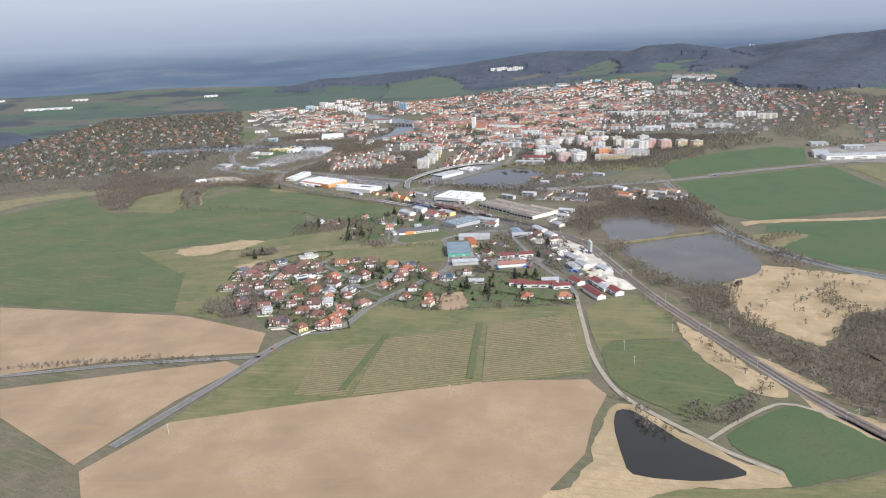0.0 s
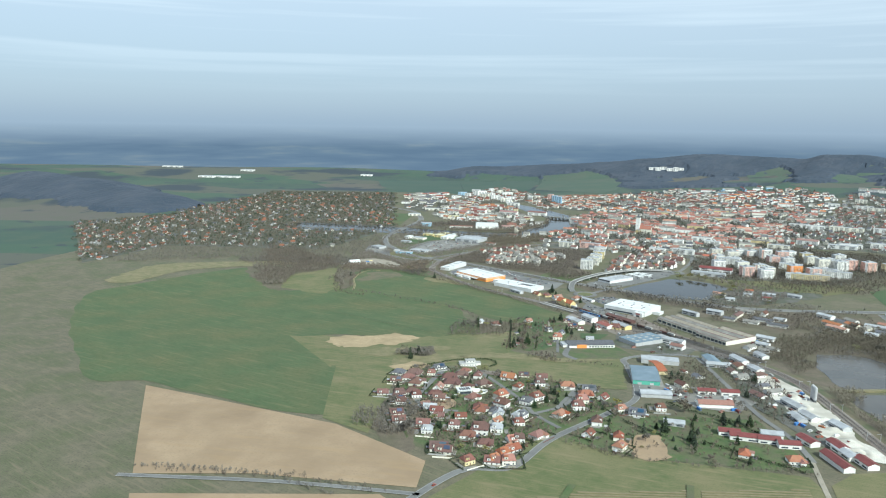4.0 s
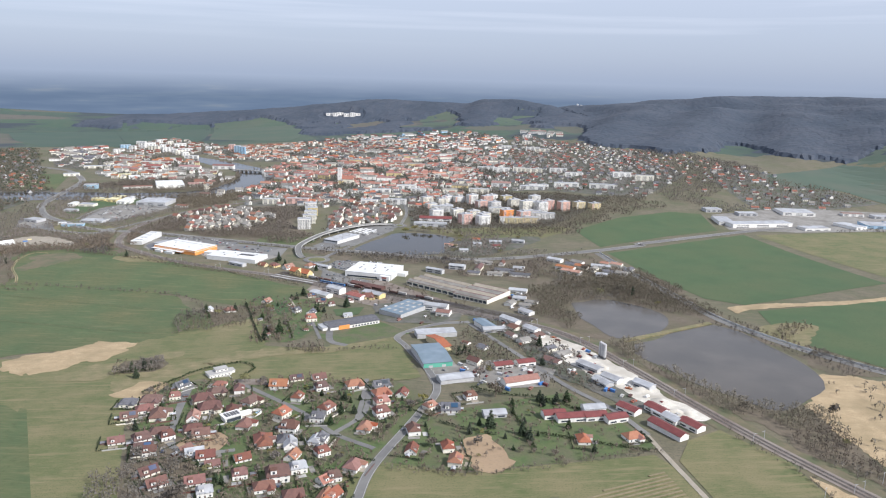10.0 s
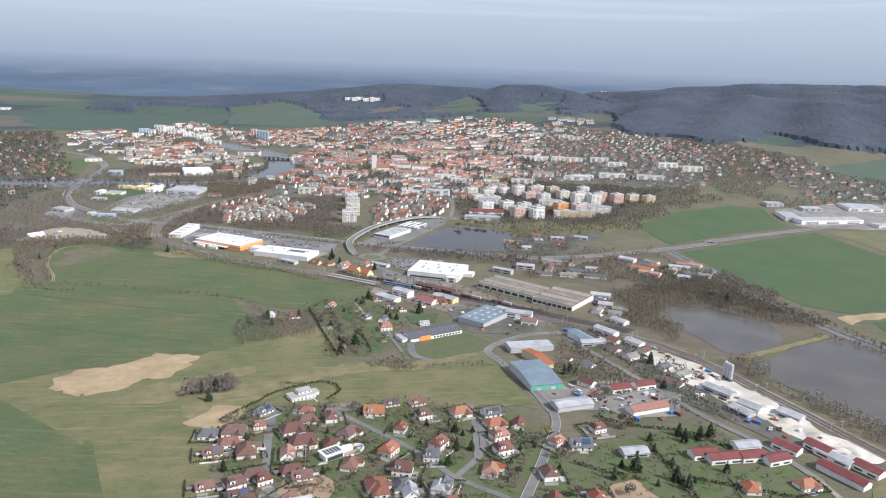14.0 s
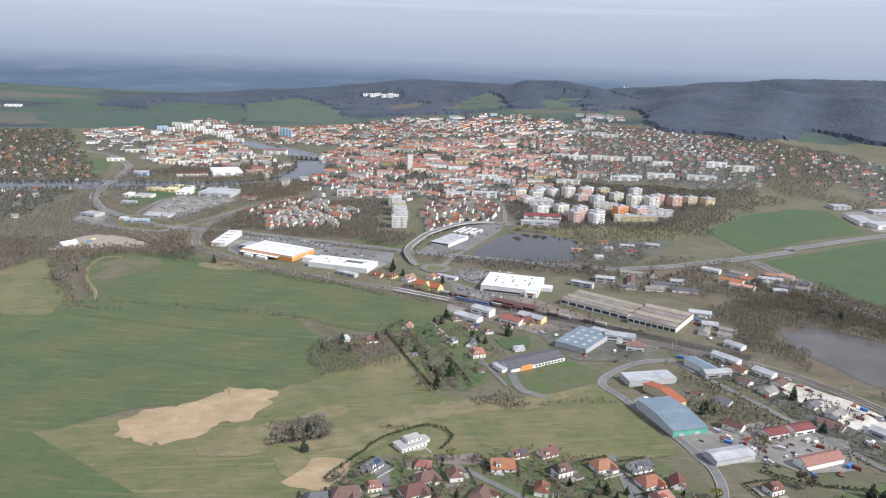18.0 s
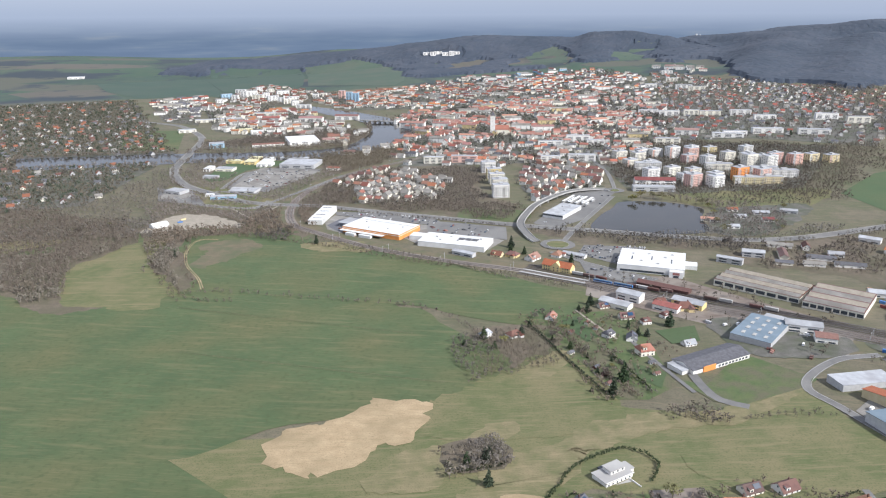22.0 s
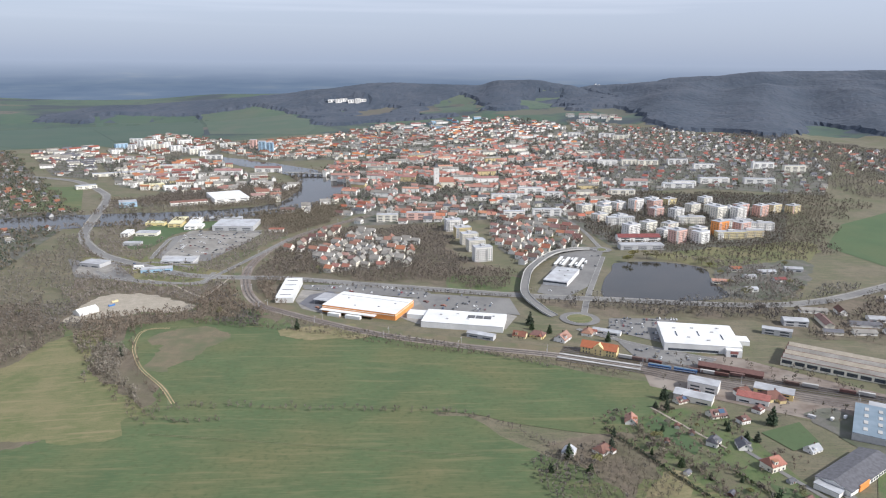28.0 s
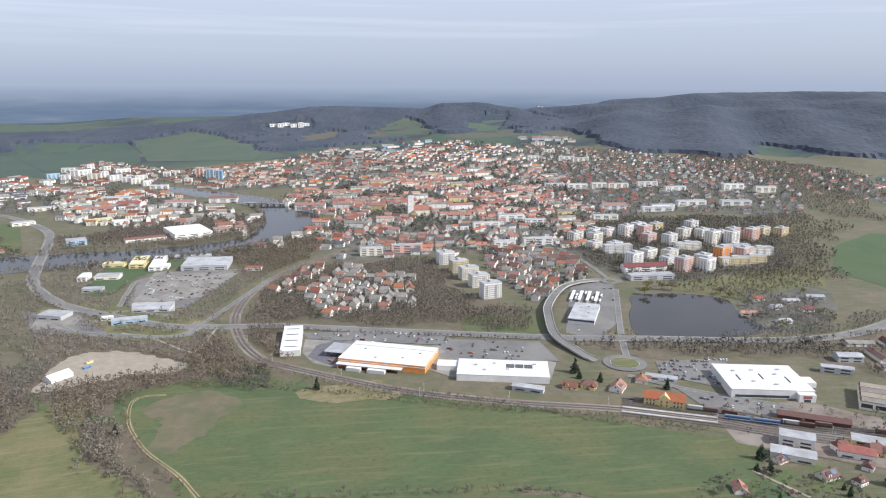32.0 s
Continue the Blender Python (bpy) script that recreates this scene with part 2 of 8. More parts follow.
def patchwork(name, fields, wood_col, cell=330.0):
    """Distant fields of different crops, each one colour with a little wear, and copses between them; the colours given
    hold the haze.
    """
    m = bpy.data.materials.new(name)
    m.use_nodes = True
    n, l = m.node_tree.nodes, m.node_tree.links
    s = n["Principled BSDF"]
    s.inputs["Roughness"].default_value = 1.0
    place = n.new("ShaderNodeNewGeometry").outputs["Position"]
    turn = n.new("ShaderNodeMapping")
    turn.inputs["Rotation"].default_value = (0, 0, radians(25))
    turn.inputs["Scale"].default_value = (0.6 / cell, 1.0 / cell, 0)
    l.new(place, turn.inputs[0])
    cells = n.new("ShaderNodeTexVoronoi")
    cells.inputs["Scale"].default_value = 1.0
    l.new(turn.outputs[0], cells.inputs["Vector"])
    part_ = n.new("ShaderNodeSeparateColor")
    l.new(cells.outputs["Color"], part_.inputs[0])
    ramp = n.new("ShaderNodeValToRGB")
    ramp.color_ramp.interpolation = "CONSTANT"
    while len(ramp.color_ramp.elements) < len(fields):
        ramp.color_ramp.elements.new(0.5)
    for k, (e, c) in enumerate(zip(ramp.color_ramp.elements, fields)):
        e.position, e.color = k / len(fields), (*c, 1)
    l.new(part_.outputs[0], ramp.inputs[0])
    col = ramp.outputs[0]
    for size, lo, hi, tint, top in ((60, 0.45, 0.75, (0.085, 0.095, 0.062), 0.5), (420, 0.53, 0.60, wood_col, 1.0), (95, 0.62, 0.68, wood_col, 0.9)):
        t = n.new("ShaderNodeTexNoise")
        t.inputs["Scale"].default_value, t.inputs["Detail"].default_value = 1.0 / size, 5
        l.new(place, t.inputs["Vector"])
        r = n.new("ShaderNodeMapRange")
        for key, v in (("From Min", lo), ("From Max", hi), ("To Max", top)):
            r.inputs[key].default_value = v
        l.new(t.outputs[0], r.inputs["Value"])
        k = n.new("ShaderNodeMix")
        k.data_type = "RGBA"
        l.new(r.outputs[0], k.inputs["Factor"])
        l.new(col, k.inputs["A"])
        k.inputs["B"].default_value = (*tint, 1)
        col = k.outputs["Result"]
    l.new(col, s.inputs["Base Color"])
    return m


# far ground: haze painted in by muting the crop and copse colours towards blue
M_FARLAND_HAZY = patchwork("hazy_far_country", [(0.046, 0.078, 0.058), (0.055, 0.090, 0.062), (0.100, 0.092, 0.078), (0.048, 0.084, 0.056), (0.060, 0.088, 0.064), (0.085, 0.088, 0.070), (0.044, 0.072, 0.056)], (0.034, 0.046, 0.056))
M_SLEEPER = mat("sleepers", (0.085, 0.07, 0.06), (0.13, 0.11, 0.095), 3)
M_BLUE = mat("blue_paint", (0.05, 0.16, 0.42), (0.07, 0.20, 0.48), 3, rough=0.35)
M_CAR = mat("car_paint", (0.17, 0.17, 0.18), (0.20, 0.20, 0.21), 2, rough=0.3, spread=0.9)
M_CARW = mat("white_car_paint", (0.72, 0.72, 0.72), (0.76, 0.76, 0.76), 2, rough=0.3, spread=0.2)
M_CARR = mat("red_car_paint", (0.22, 0.04, 0.035), (0.26, 0.05, 0.04), 2, rough=0.3, spread=0.3)
M_CARB = mat("blue_car_paint", (0.05, 0.075, 0.13), (0.065, 0.09, 0.15), 2, rough=0.3, spread=0.5)
M_TYRE = mat("tyre", (0.02, 0.02, 0.02), (0.03, 0.03, 0.03), 1)
M_YELLOW_ROOF = mat("pale_yellow_sheet", (0.62, 0.56, 0.32), (0.68, 0.62, 0.38), 8, rough=0.6, c=(0.55, 0.52, 0.34), far=20)
M_BARE = mat("bare_field_streak", (0.115, 0.125, 0.062), (0.155, 0.15, 0.08), 12, c=(0.095, 0.12, 0.055), far=30)
# town tiles, made paler than the village ones to put distance haze into them
M_TOWN_R = mat("haze_paled_red_tile", (0.215, 0.104, 0.082), (0.285, 0.140, 0.111), 3, spread=0.24, fine=(0.16, 0.08, 0.066))
M_TOWN_O = mat("haze_paled_orange_tile", (0.325, 0.150, 0.100), (0.390, 0.188, 0.128), 3, spread=0.2, fine=(0.25, 0.115, 0.08))
M_HEDGE = mat("hedge_green", (0.035, 0.048, 0.024), (0.06, 0.072, 0.036), 2, rough=0.95, spread=0.2)
M_YARD = mat("yard_concrete", (0.215, 0.205, 0.188), (0.285, 0.270, 0.246), 8, c=(0.165, 0.152, 0.134), far=22, fine=(0.15, 0.14, 0.126))
M_GREEN_B = mat("even_wheat", (0.049, 0.087, 0.034), (0.059, 0.099, 0.039), 30, c=(0.072, 0.098, 0.040), far=90, bump=0.1, fine=(0.054, 0.080, 0.032))
M_FALLOW = mat("thin_crop", (0.125, 0.106, 0.066), (0.155, 0.128, 0.08), 10, c=(0.085, 0.10, 0.048), far=22, fine=(0.10, 0.092, 0.054))
# greens of the distant fields, with bluish haze mixed into the colour
M_HAZY_GREEN = mat("hazy_far_wheat", (0.042, 0.073, 0.054), (0.048, 0.081, 0.058), 80, c=(0.056, 0.082, 0.060), far=200)
M_HAZY_PALE = mat("hazy_far_spring_wheat", (0.058, 0.088, 0.062), (0.066, 0.097, 0.066), 80, c=(0.080, 0.096, 0.070), far=160)
M_DRYISH = mat("half_dry_grass", (0.155, 0.142, 0.070), (0.215, 0.180, 0.098), 9, c=(0.115, 0.122, 0.050), far=16, fine=(0.120, 0.106, 0.056), streak=(-12, (0.275, 0.220, 0.128), 26, 0.6))

# ---------------------------------------------------------------- building blocks


def ss(a, b, v):
    t = min(1.0, max(0.0, (v - a) / (b - a)))
    return t * t * (3 - 2 * t)


# crest lines of the wooded hills: x, y, height of the crest, reach of its slope
CRESTS = (
    [(2050, 4330, 116, 380), (2200, 4180, 150, 480), (2582, 3807, 193, 1100), (3037, 3743, 230, 1650), (3500, 3400, 242, 2150), (4000, 2700, 238, 2150), (4300, 2000, 230, 2100)],
    [(-320, 4800, 38, 380), (150, 4830, 60, 400), (430, 4830, 80, 420), (690, 4800, 108, 430), (950, 4722, 141, 440), (1106, 4680, 150, 440), (1349, 4606, 141, 420), (1533, 4510, 138, 420), (1675, 4436, 166, 420), (1800, 4361, 174, 400), (1947, 4247, 146, 330), (2010, 4190, 118, 260)],
    [(-2400, 3350, 52, 330), (-1850, 3000, 48, 320), (-1500, 2720, 30, 260)],
)


def land_base(x, y):
    z = 12 - 22 * ss(700, 1350, y) - 8 * ss(1500, 1900, y) * (1 - ss(-50, 400, x))
    z += 45 * ss(500, 1500, x) * ss(1500, 2300, y) + 25 * ss(2800, 4500, y) * ss(-200, 500, x)
    if 900 < x < 2000 and 2700 < y < 3900:
        z += 20 * math.exp(-((x - 1440) ** 2 + (y - 3260) ** 2) / 90000)
    return z


def relief(x, y):
    """How far the wooded hills lift the land: spurs and gullies run down from each crest."""
    if y < 4150 and x < 1150 and x > -1150 or y < 1250:
        return 0.0
    base, best = land_base(x, y), 0.0
    for k, crest in enumerate(CRESTS):
        for (x0, y0, z0, w0), (x1, y1, z1, w1) in zip(crest, crest[1:]):
            ex, ey = x1 - x0, y1 - y0
            t = min(1.0, max(0.0, ((x - x0) * ex + (y - y0) * ey) / (ex * ex + ey * ey)))
            d = math.hypot(x - x0 - t * ex, y - y0 - t * ey)
            a = (x - y) * 0.7
            w = (w0 + (w1 - w0) * t) * (1 + 0.13 * math.sin(a / 150 + 1) + 0.08 * math.sin(a / 61 + k))
            if d < w:
                q = d / w
                f = 0.55 * (1 - ss(0, 1, q)) + 0.45 * (1 - q)
                h = (z0 + (z1 - z0) * t - base) * f
                h += (0.16 * h + 5) * min(1.0, 5 * q) * noise.noise(Vector((x / 260, y / 260, k))) * 4 * f * (1.2 - f)
                best = max(best, h + 5 * f * noise.noise(Vector((x / 120, y / 120, 3))))
    return best


def gz(x, y):
    """Height of the land: a gentle valley with wooded hills to the east and north and low country round the rim."""
    r = math.hypot(x + 200, y - 400)
    rim = 24 * ss(4000, 4750, r) * (1 + 0.4 * math.sin(x / 310) * math.sin(y / 270 + 1)) if r > 4000 else 0.0
    return land_base(x, y) + max(rim, relief(x, y))


class Geo:
    """Collects corners and faces of one mesh."""

    def __init__(self):
        self.v, self.f = [], []

    def add(self, verts, faces):
        k = len(self.v)
        self.v += verts
        self.f += [tuple(i + k for i in f) for f in faces]
        return self

    def box(self, x0, y0, z0, x1, y1, z1):
        return self.add([(x0, y0, z0), (x1, y0, z0), (x1, y1, z0), (x0, y1, z0), (x0, y0, z1), (x1, y0, z1), (x1, y1, z1), (x0, y1, z1)],
                        [(3, 2, 1, 0), (4, 5, 6, 7), (0, 1, 5, 4), (1, 2, 6, 5), (2, 3, 7, 6), (3, 0, 4, 7)])

    def cyl(self, x, y, z0, z1, r0, r1, n=8):
        k = [(math.cos(2 * math.pi * i / n), math.sin(2 * math.pi * i / n)) for i in range(n)]
        vs = [(x + r0 * c, y + r0 * s, z0) for c, s in k] + [(x + r1 * c, y + r1 * s, z1) for c, s in k]
        fs = [(i, (i + 1) % n, n + (i + 1) % n, n + i) for i in range(n)] + [tuple(range(n))[::-1], tuple(range(n, 2 * n))]
        return self.add(vs, fs)

    def gable(self, w, d, z0, z1, hip=0.0, over=0.5, thick=0.25):
        """A pitched roof with its ridge along x; hip: how far the ridge's ends draw in."""
        a, b, r = w / 2 + over, d / 2 + over, w / 2 + over - hip
        for t in (0.0,):
            lo, hi = z0 - over * (z1 - z0) / (d / 2), z1
            vs = [(-a, -b, lo), (a, -b, lo), (a, b, lo), (-a, b, lo), (-r, 0, hi), (r, 0, hi)]
            vs += [(x, y, z - thick) for x, y, z in vs]
            fs = [(0, 1, 5, 4), (2, 3, 4, 5), (1, 2, 5), (3, 0, 4), (6, 10, 11, 7), (8, 11, 10, 9), (7, 11, 8), (9, 10, 6)]
            fs = fs[:2] + (fs[2:4] if hip else []) + fs[4:6] + (fs[6:] if hip else [])
            fs += [(0, 6, 7, 1), (2, 8, 9, 3)]
            fs += [(1, 7, 8, 2), (3, 9, 6, 0)] if hip else [(1, 7, 11, 5), (5, 11, 8, 2), (3, 9, 10, 4), (4, 10, 6, 0)]
            self.add(vs, fs)
        return self

    def house_walls(self, w, d, h, rh, hip=0.0):
        a, b = w / 2, d / 2
        if hip:
            return self.box(-a, -b, -1.5, a, b, h)
        vs = [(-a, -b, -1.5), (a, -b, -1.5), (a, b, -1.5), (-a, b, -1.5), (-a, -b, h), (a, -b, h), (a, b, h), (-a, b, h), (-a, 0, h + rh - 0.15), (a, 0, h + rh - 0.15)]
        return self.add(vs, [(0, 1, 5, 4), (2, 3, 7, 6), (1, 2, 6, 9, 5), (3, 0, 4, 8, 7), (4, 5, 9, 8), (6, 7, 8, 9)])

    def mesh(self, name, material, smooth=False):
        me = bpy.data.meshes.new(name)
        me.from_pydata(self.v, [], self.f)
        me.materials.append(material)
        if smooth:
            me.shade_smooth()
        return me


def part(name, shape, material, parent, label="", at=None):
    """One mesh object under a thing or a part."""
    me = shape.mesh(name, material) if isinstance(shape, Geo) else shape
    ob = new(name, me)
    ob.parent = parent
    if at:
        ob.location = at
    return tagged(ob, label)


def thing(name, x, y, angle, label, category, group="", z=None):
    """An empty at a thing's base, standing on the land."""
    ob = new(name)
    ob.matrix_world = pose(x, y, gz(x, y) if z is None else z, 0, 0, angle)
    return tagged(ob, label, category, group)


def stand(x, y, angle=0.0, dz=0.0):
    return pose(x, y, gz(x, y) + dz, 0, 0, angle)


def drape(name, pts, material, lift, label, category="field", kind="structure", step=40.0):
    """A patch of land with the outline pts, laid over the ground."""
    bm = bmesh.new()
    bm.faces.new([bm.verts.new((x, y, 0)) for x, y in pts])
    for axis in (0, 1):
        lo, hi = min(p[axis] for p in pts), max(p[axis] for p in pts)
        k = math.ceil(lo / step)
        while k * step < hi:
            co, no = Vector((0, 0, 0)), Vector((0, 0, 0))
            co[axis], no[axis] = k * step, 1
            bmesh.ops.bisect_plane(bm, geom=bm.verts[:] + bm.edges[:] + bm.faces[:], plane_co=co, plane_no=no)
            k += 1
    bmesh.ops.triangulate(bm, faces=bm.faces[:])
    for v in bm.verts:
        v.co.z = gz(v.co.x, v.co.y) + lift
    bmesh.ops.recalc_face_normals(bm, faces=bm.faces[:])
    if bm.faces and sum(f.normal.z for f in bm.faces) < 0:
        bmesh.ops.reverse_faces(bm, faces=bm.faces[:])
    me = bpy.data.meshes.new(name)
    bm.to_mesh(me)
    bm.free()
    me.materials.append(material)
    return tagged(new(name, me), label, category, kind=kind)


def curve(pts, step=8.0):
    """Points every few metres along a smooth line through pts."""
    p = [Vector((*q, 0)) if len(q) == 2 else Vector(q) for q in pts]
    p = [p[0] * 2 - p[1]] + p + [p[-1] * 2 - p[-2]]
    out = []
    for a, b, c, d in zip(p, p[1:], p[2:], p[3:]):
        n = max(2, int((c - b).length / step))
        for i in range(n):
            t = i / n
            out.append(0.5 * (2 * b + (c - a) * t + (2 * a - 5 * b + 4 * c - d) * t * t + (3 * b - a - 3 * c + d) * t ** 3))
    return out + [p[-2]]


def soft(pts, wander=2.5):
    """A closed outline with its corners rounded and its edge a little uneven."""
    ring = curve(pts + pts[:2], 14)
    n = next(i for i, q in enumerate(ring) if i > 3 and (q - Vector((*pts[0], 0))).length < 1e-3)
    return [(q.x + wander * math.sin(0.21 * i + q.y / 17), q.y + wander * math.sin(0.33 * i + q.x / 13)) for i, q in enumerate(ring[:n])]


def ragged(pts, wander=5.0):
    """A closed outline frayed like the edge of dead grass or loose stone."""
    ring = curve(pts + pts[:2], 5)
    n = next(i for i, q in enumerate(ring) if i > 3 and (q - Vector((*pts[0], 0))).length < 1e-3)
    out = []
    for i, q in enumerate(ring[:n]):
        p = Vector((q.x / 23, q.y / 23, 0.5))
        d = noise.noise_vector(p) + 0.55 * noise.noise_vector(p * 2.7) + 0.3 * noise.noise_vector(p * 6.1)
        out.append((q.x + wander * 1.6 * d.x, q.y + wander * 1.6 * d.y))
    return out


def ribbon(geo, line, width, lift, shift=0.0, height=None, deck=0.0):
    """A band of that width along the line, over the land or at given heights."""
    vs, fs = [], []
    for i, q in enumerate(line):
        t = (line[min(i + 1, len(line) - 1)] - line[max(i - 1, 0)])
        t.z = 0
        t.normalize()
        s = Vector((-t.y, t.x, 0))
        for k in (width / 2 + shift, -width / 2 + shift):
            e = q + s * k
            z = gz(q.x, q.y) + lift if height is None else height(i / (len(line) - 1), q)
            vs.append((e.x, e.y, z))
    n = len(line)
    fs = [(2 * i, 2 * i + 1, 2 * i + 3, 2 * i + 2) for i in range(n - 1)]
    geo.add(vs, fs)
    if deck:
        geo.add([(x, y, z - deck) for x, y, z in vs], [f[::-1] for f in fs])
        for i in range(n - 1):
            k = len(geo.v)
            for a in ((2 * i, 2 * i + 2), (2 * i + 3, 2 * i + 1)):
                k = len(geo.v)
                p, q = vs[a[0]], vs[a[1]]
                geo.add([p, q, (q[0], q[1], q[2] - deck), (p[0], p[1], p[2] - deck)], [(0, 1, 2, 3)])
    return geo


def road(name, pts, width, label, material=None, lift=0.5, lines=True):
    line = curve(pts)
    ob = tagged(new(name, ribbon(Geo(), line, width, lift).mesh(name, material or M_ASPHALT)), label, "road", kind="structure")
    if lines:
        part("edge_line", ribbon(ribbon(Geo(), line, 0.35, lift + 0.05, width / 2 - 0.6), line, 0.35, lift + 0.05, 0.6 - width / 2), M_CONCRETE, ob, "pale painted edge lines")
    return ob


def inside(x, y, pts):
    hit = False
    for (x0, y0), (x1, y1) in zip(pts, pts[1:] + pts[:1]):
        if (y0 > y) != (y1 > y) and x < (x1 - x0) * (y - y0) / (y1 - y0) + x0:
            hit = not hit
    return hit


TAKEN, SMALL = {}, {}


WET = [[(-788, 2417), (-420, 2369), (-247, 2328), (-85, 2351), (13, 2524), (41, 2673), (121, 2690), (127, 2492), (28, 2323), (-59, 2273), (-201, 2231), (-424, 2252), (-761, 2282)], [(-83, 3201), (63, 2930), (129, 2717), (41, 2633), (22, 2769), (-100, 3096)], [(262, 1657), (306, 1650), (360, 1591), (328, 1534), (287, 1467), (211, 1488), (144, 1530)], [(365, 1128), (427, 1123), (449, 1030), (402, 976), (336, 962), (336, 1043)], [(340, 936), (472, 977), (486, 882), (454, 784), (411, 751), (359, 740), (336, 785), (321, 868)]]


def free(x, y, r):
    """True, and the place is taken, if nothing stands within r metres."""
    i, j = int(x // 40), int(y // 40)
    for a in (i - 1, i, i + 1):
        for b in (j - 1, j, j + 1):
            for px, py, pr in TAKEN.get((a, b), ()):
                if (px - x) ** 2 + (py - y) ** 2 < (0.5 * (r + pr)) ** 2:
                    return False
    i, j = int(x // 8), int(y // 8)
    for a in range(i - 1, i + 2):
        for b in range(j - 1, j + 2):
            for px, py, pr in SMALL.get((a, b), ()):
                if (px - x) ** 2 + (py - y) ** 2 < (0.5 * (r + pr)) ** 2:
                    return False
    if r > 8:
        TAKEN.setdefault((int(x // 40), int(y // 40)), []).append((x, y, r))
    else:
        SMALL.setdefault((i, j), []).append((x, y, r))
    return True


def take_line(pts, r):
    for q in curve(pts, 10):
        i, j = int(q.x // 40), int(q.y // 40)
        TAKEN.setdefault((i, j), []).append((q.x, q.y, r))

# ---------------------------------------------------------------- the land
xs = [-40000, -15000, -7000] + list(range(-5000, -1600, 200)) + list(range(-1600, 2000, 40)) + list(range(2000, 5001, 100)) + [7000, 15000, 40000]
ys = [-40000, -15000, -5000, -2000, -1000, -400] + list(range(-200, 3200, 40)) + list(range(3200, 5401, 100)) + [7000, 15000, 40000]
nx = len(xs)
ground = tagged(new("ground", Geo().add([(x, y, gz(x, y)) for y in ys for x in xs],
                                         [(j * nx + i, j * nx + i + 1, (j + 1) * nx + i + 1, (j + 1) * nx + i) for j in range(len(ys) - 1) for i in range(nx - 1)]).mesh("ground", M_GROUND, True)),
                "rolling brown-green early spring farmland and scrub", "ground", kind="structure")

for m in (M_WATER, M_MUDDY):
    m.node_tree.nodes["Principled BSDF"].inputs["IOR"].default_value = 1.33
M_MUDDY.node_tree.nodes["Principled BSDF"].inputs["Specular IOR Level"].default_value = 0.35
FAR_FIELD = [(-420, 4620), (40, 4600), (30, 4300), (-20, 3900), (-85, 3742), (-348, 3746), (-437, 4434)]
FAR_FIELD_B = [(60, 4620), (330, 4640), (450, 4480), (482, 4150), (405, 3790), (320, 3620), (150, 3760), (0, 3880), (45, 4300)]
GAP_MEADOWS = [[(1130, 4100), (1250, 4000), (1400, 4250), (1390, 4420), (1180, 4330)], [(1440, 3900), (1590, 3860), (1760, 4050), (1880, 4170), (1760, 4200), (1560, 4090)]]
SLOPE = [(1500, 1960), (1600, 2080), (1900, 2150), (2250, 2230), (2750, 2260), (2500, 1560), (1760, 1490), (1650, 1660), (1660, 1850)]
# distant ground and wooded slopes take the colours with painted-in haze
ground.data.materials.append(M_FARLAND_HAZY)
ground.data.materials.append(M_WOOD_HAZY)
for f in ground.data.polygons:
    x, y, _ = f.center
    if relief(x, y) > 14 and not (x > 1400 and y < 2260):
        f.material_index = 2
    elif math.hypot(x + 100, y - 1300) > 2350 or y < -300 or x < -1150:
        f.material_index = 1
town_lift = 0.1
for pts in ([(47, 2546), (179, 2821), (388, 2873), (1007, 3098), (947, 2617), (639, 2133), (438, 2102), (309, 2247), (97, 2183), (19, 2295)], [(19, 2295), (97, 2183), (309, 2247), (438, 2102), (639, 2133), (376, 1899), (291, 2001), (164, 2027), (-10, 2082)], [(1299, 3303), (1425, 2852), (1502, 2678), (1319, 2117), (1001, 1887), (823, 2074), (639, 2133), (947, 2617)], [(142, 2977), (532, 3551), (1217, 3641), (1213, 3183), (947, 2617), (1007, 3098), (388, 2873)], [(-421, 3316), (-104, 3071), (-14, 2629), (-201, 2480), (-373, 2686)], [(-115, 1923), (4, 2036), (52, 1913), (-8, 1779), (-147, 1799)], [(221, 1966), (269, 1865), (292, 1767), (136, 1694), (152, 1812)], [(1342, 2012), (1480, 2200), (1599, 2283), (1634, 2086), (1560, 1960), (1641, 1873), (1640, 1700), (1376, 1660), (1215, 1698)], [(-1480, 2260), (-1290, 2500), (-1240, 3457), (-668, 3536), (-454, 2350), (-574, 1924), (-990, 1901), (-1038, 1606)], [(-49, 3291), (28, 3499), (360, 3516), (527, 3639), (196, 2953), (42, 3004)], [(-611, 3513), (-416, 3622), (-419, 2817), (-523, 2936)], [(-388, 3449), (-165, 3959), (25, 3582), (-54, 3263), (-198, 3197)]):
    town_lift += 0.03
    drape("town_ground", pts, M_TOWN, town_lift, "grey-brown streets, yards and gardens of the town", "ground")
for pts in ([(-197, 933), (-153, 979), (43, 915), (58, 885), (52, 828), (-8, 756), (-60, 688), (-152, 720), (-181, 797)], [(42, 831), (194, 835), (210, 713), (122, 717), (57, 724), (-10, 747)], [(-80, 1271), (46, 1250), (-6, 1086), (-40, 1072), (-72, 1083)]):
    drape("gardens", pts, M_LAWN, 0.2, "green lawns and brown beds of the gardens", "garden")

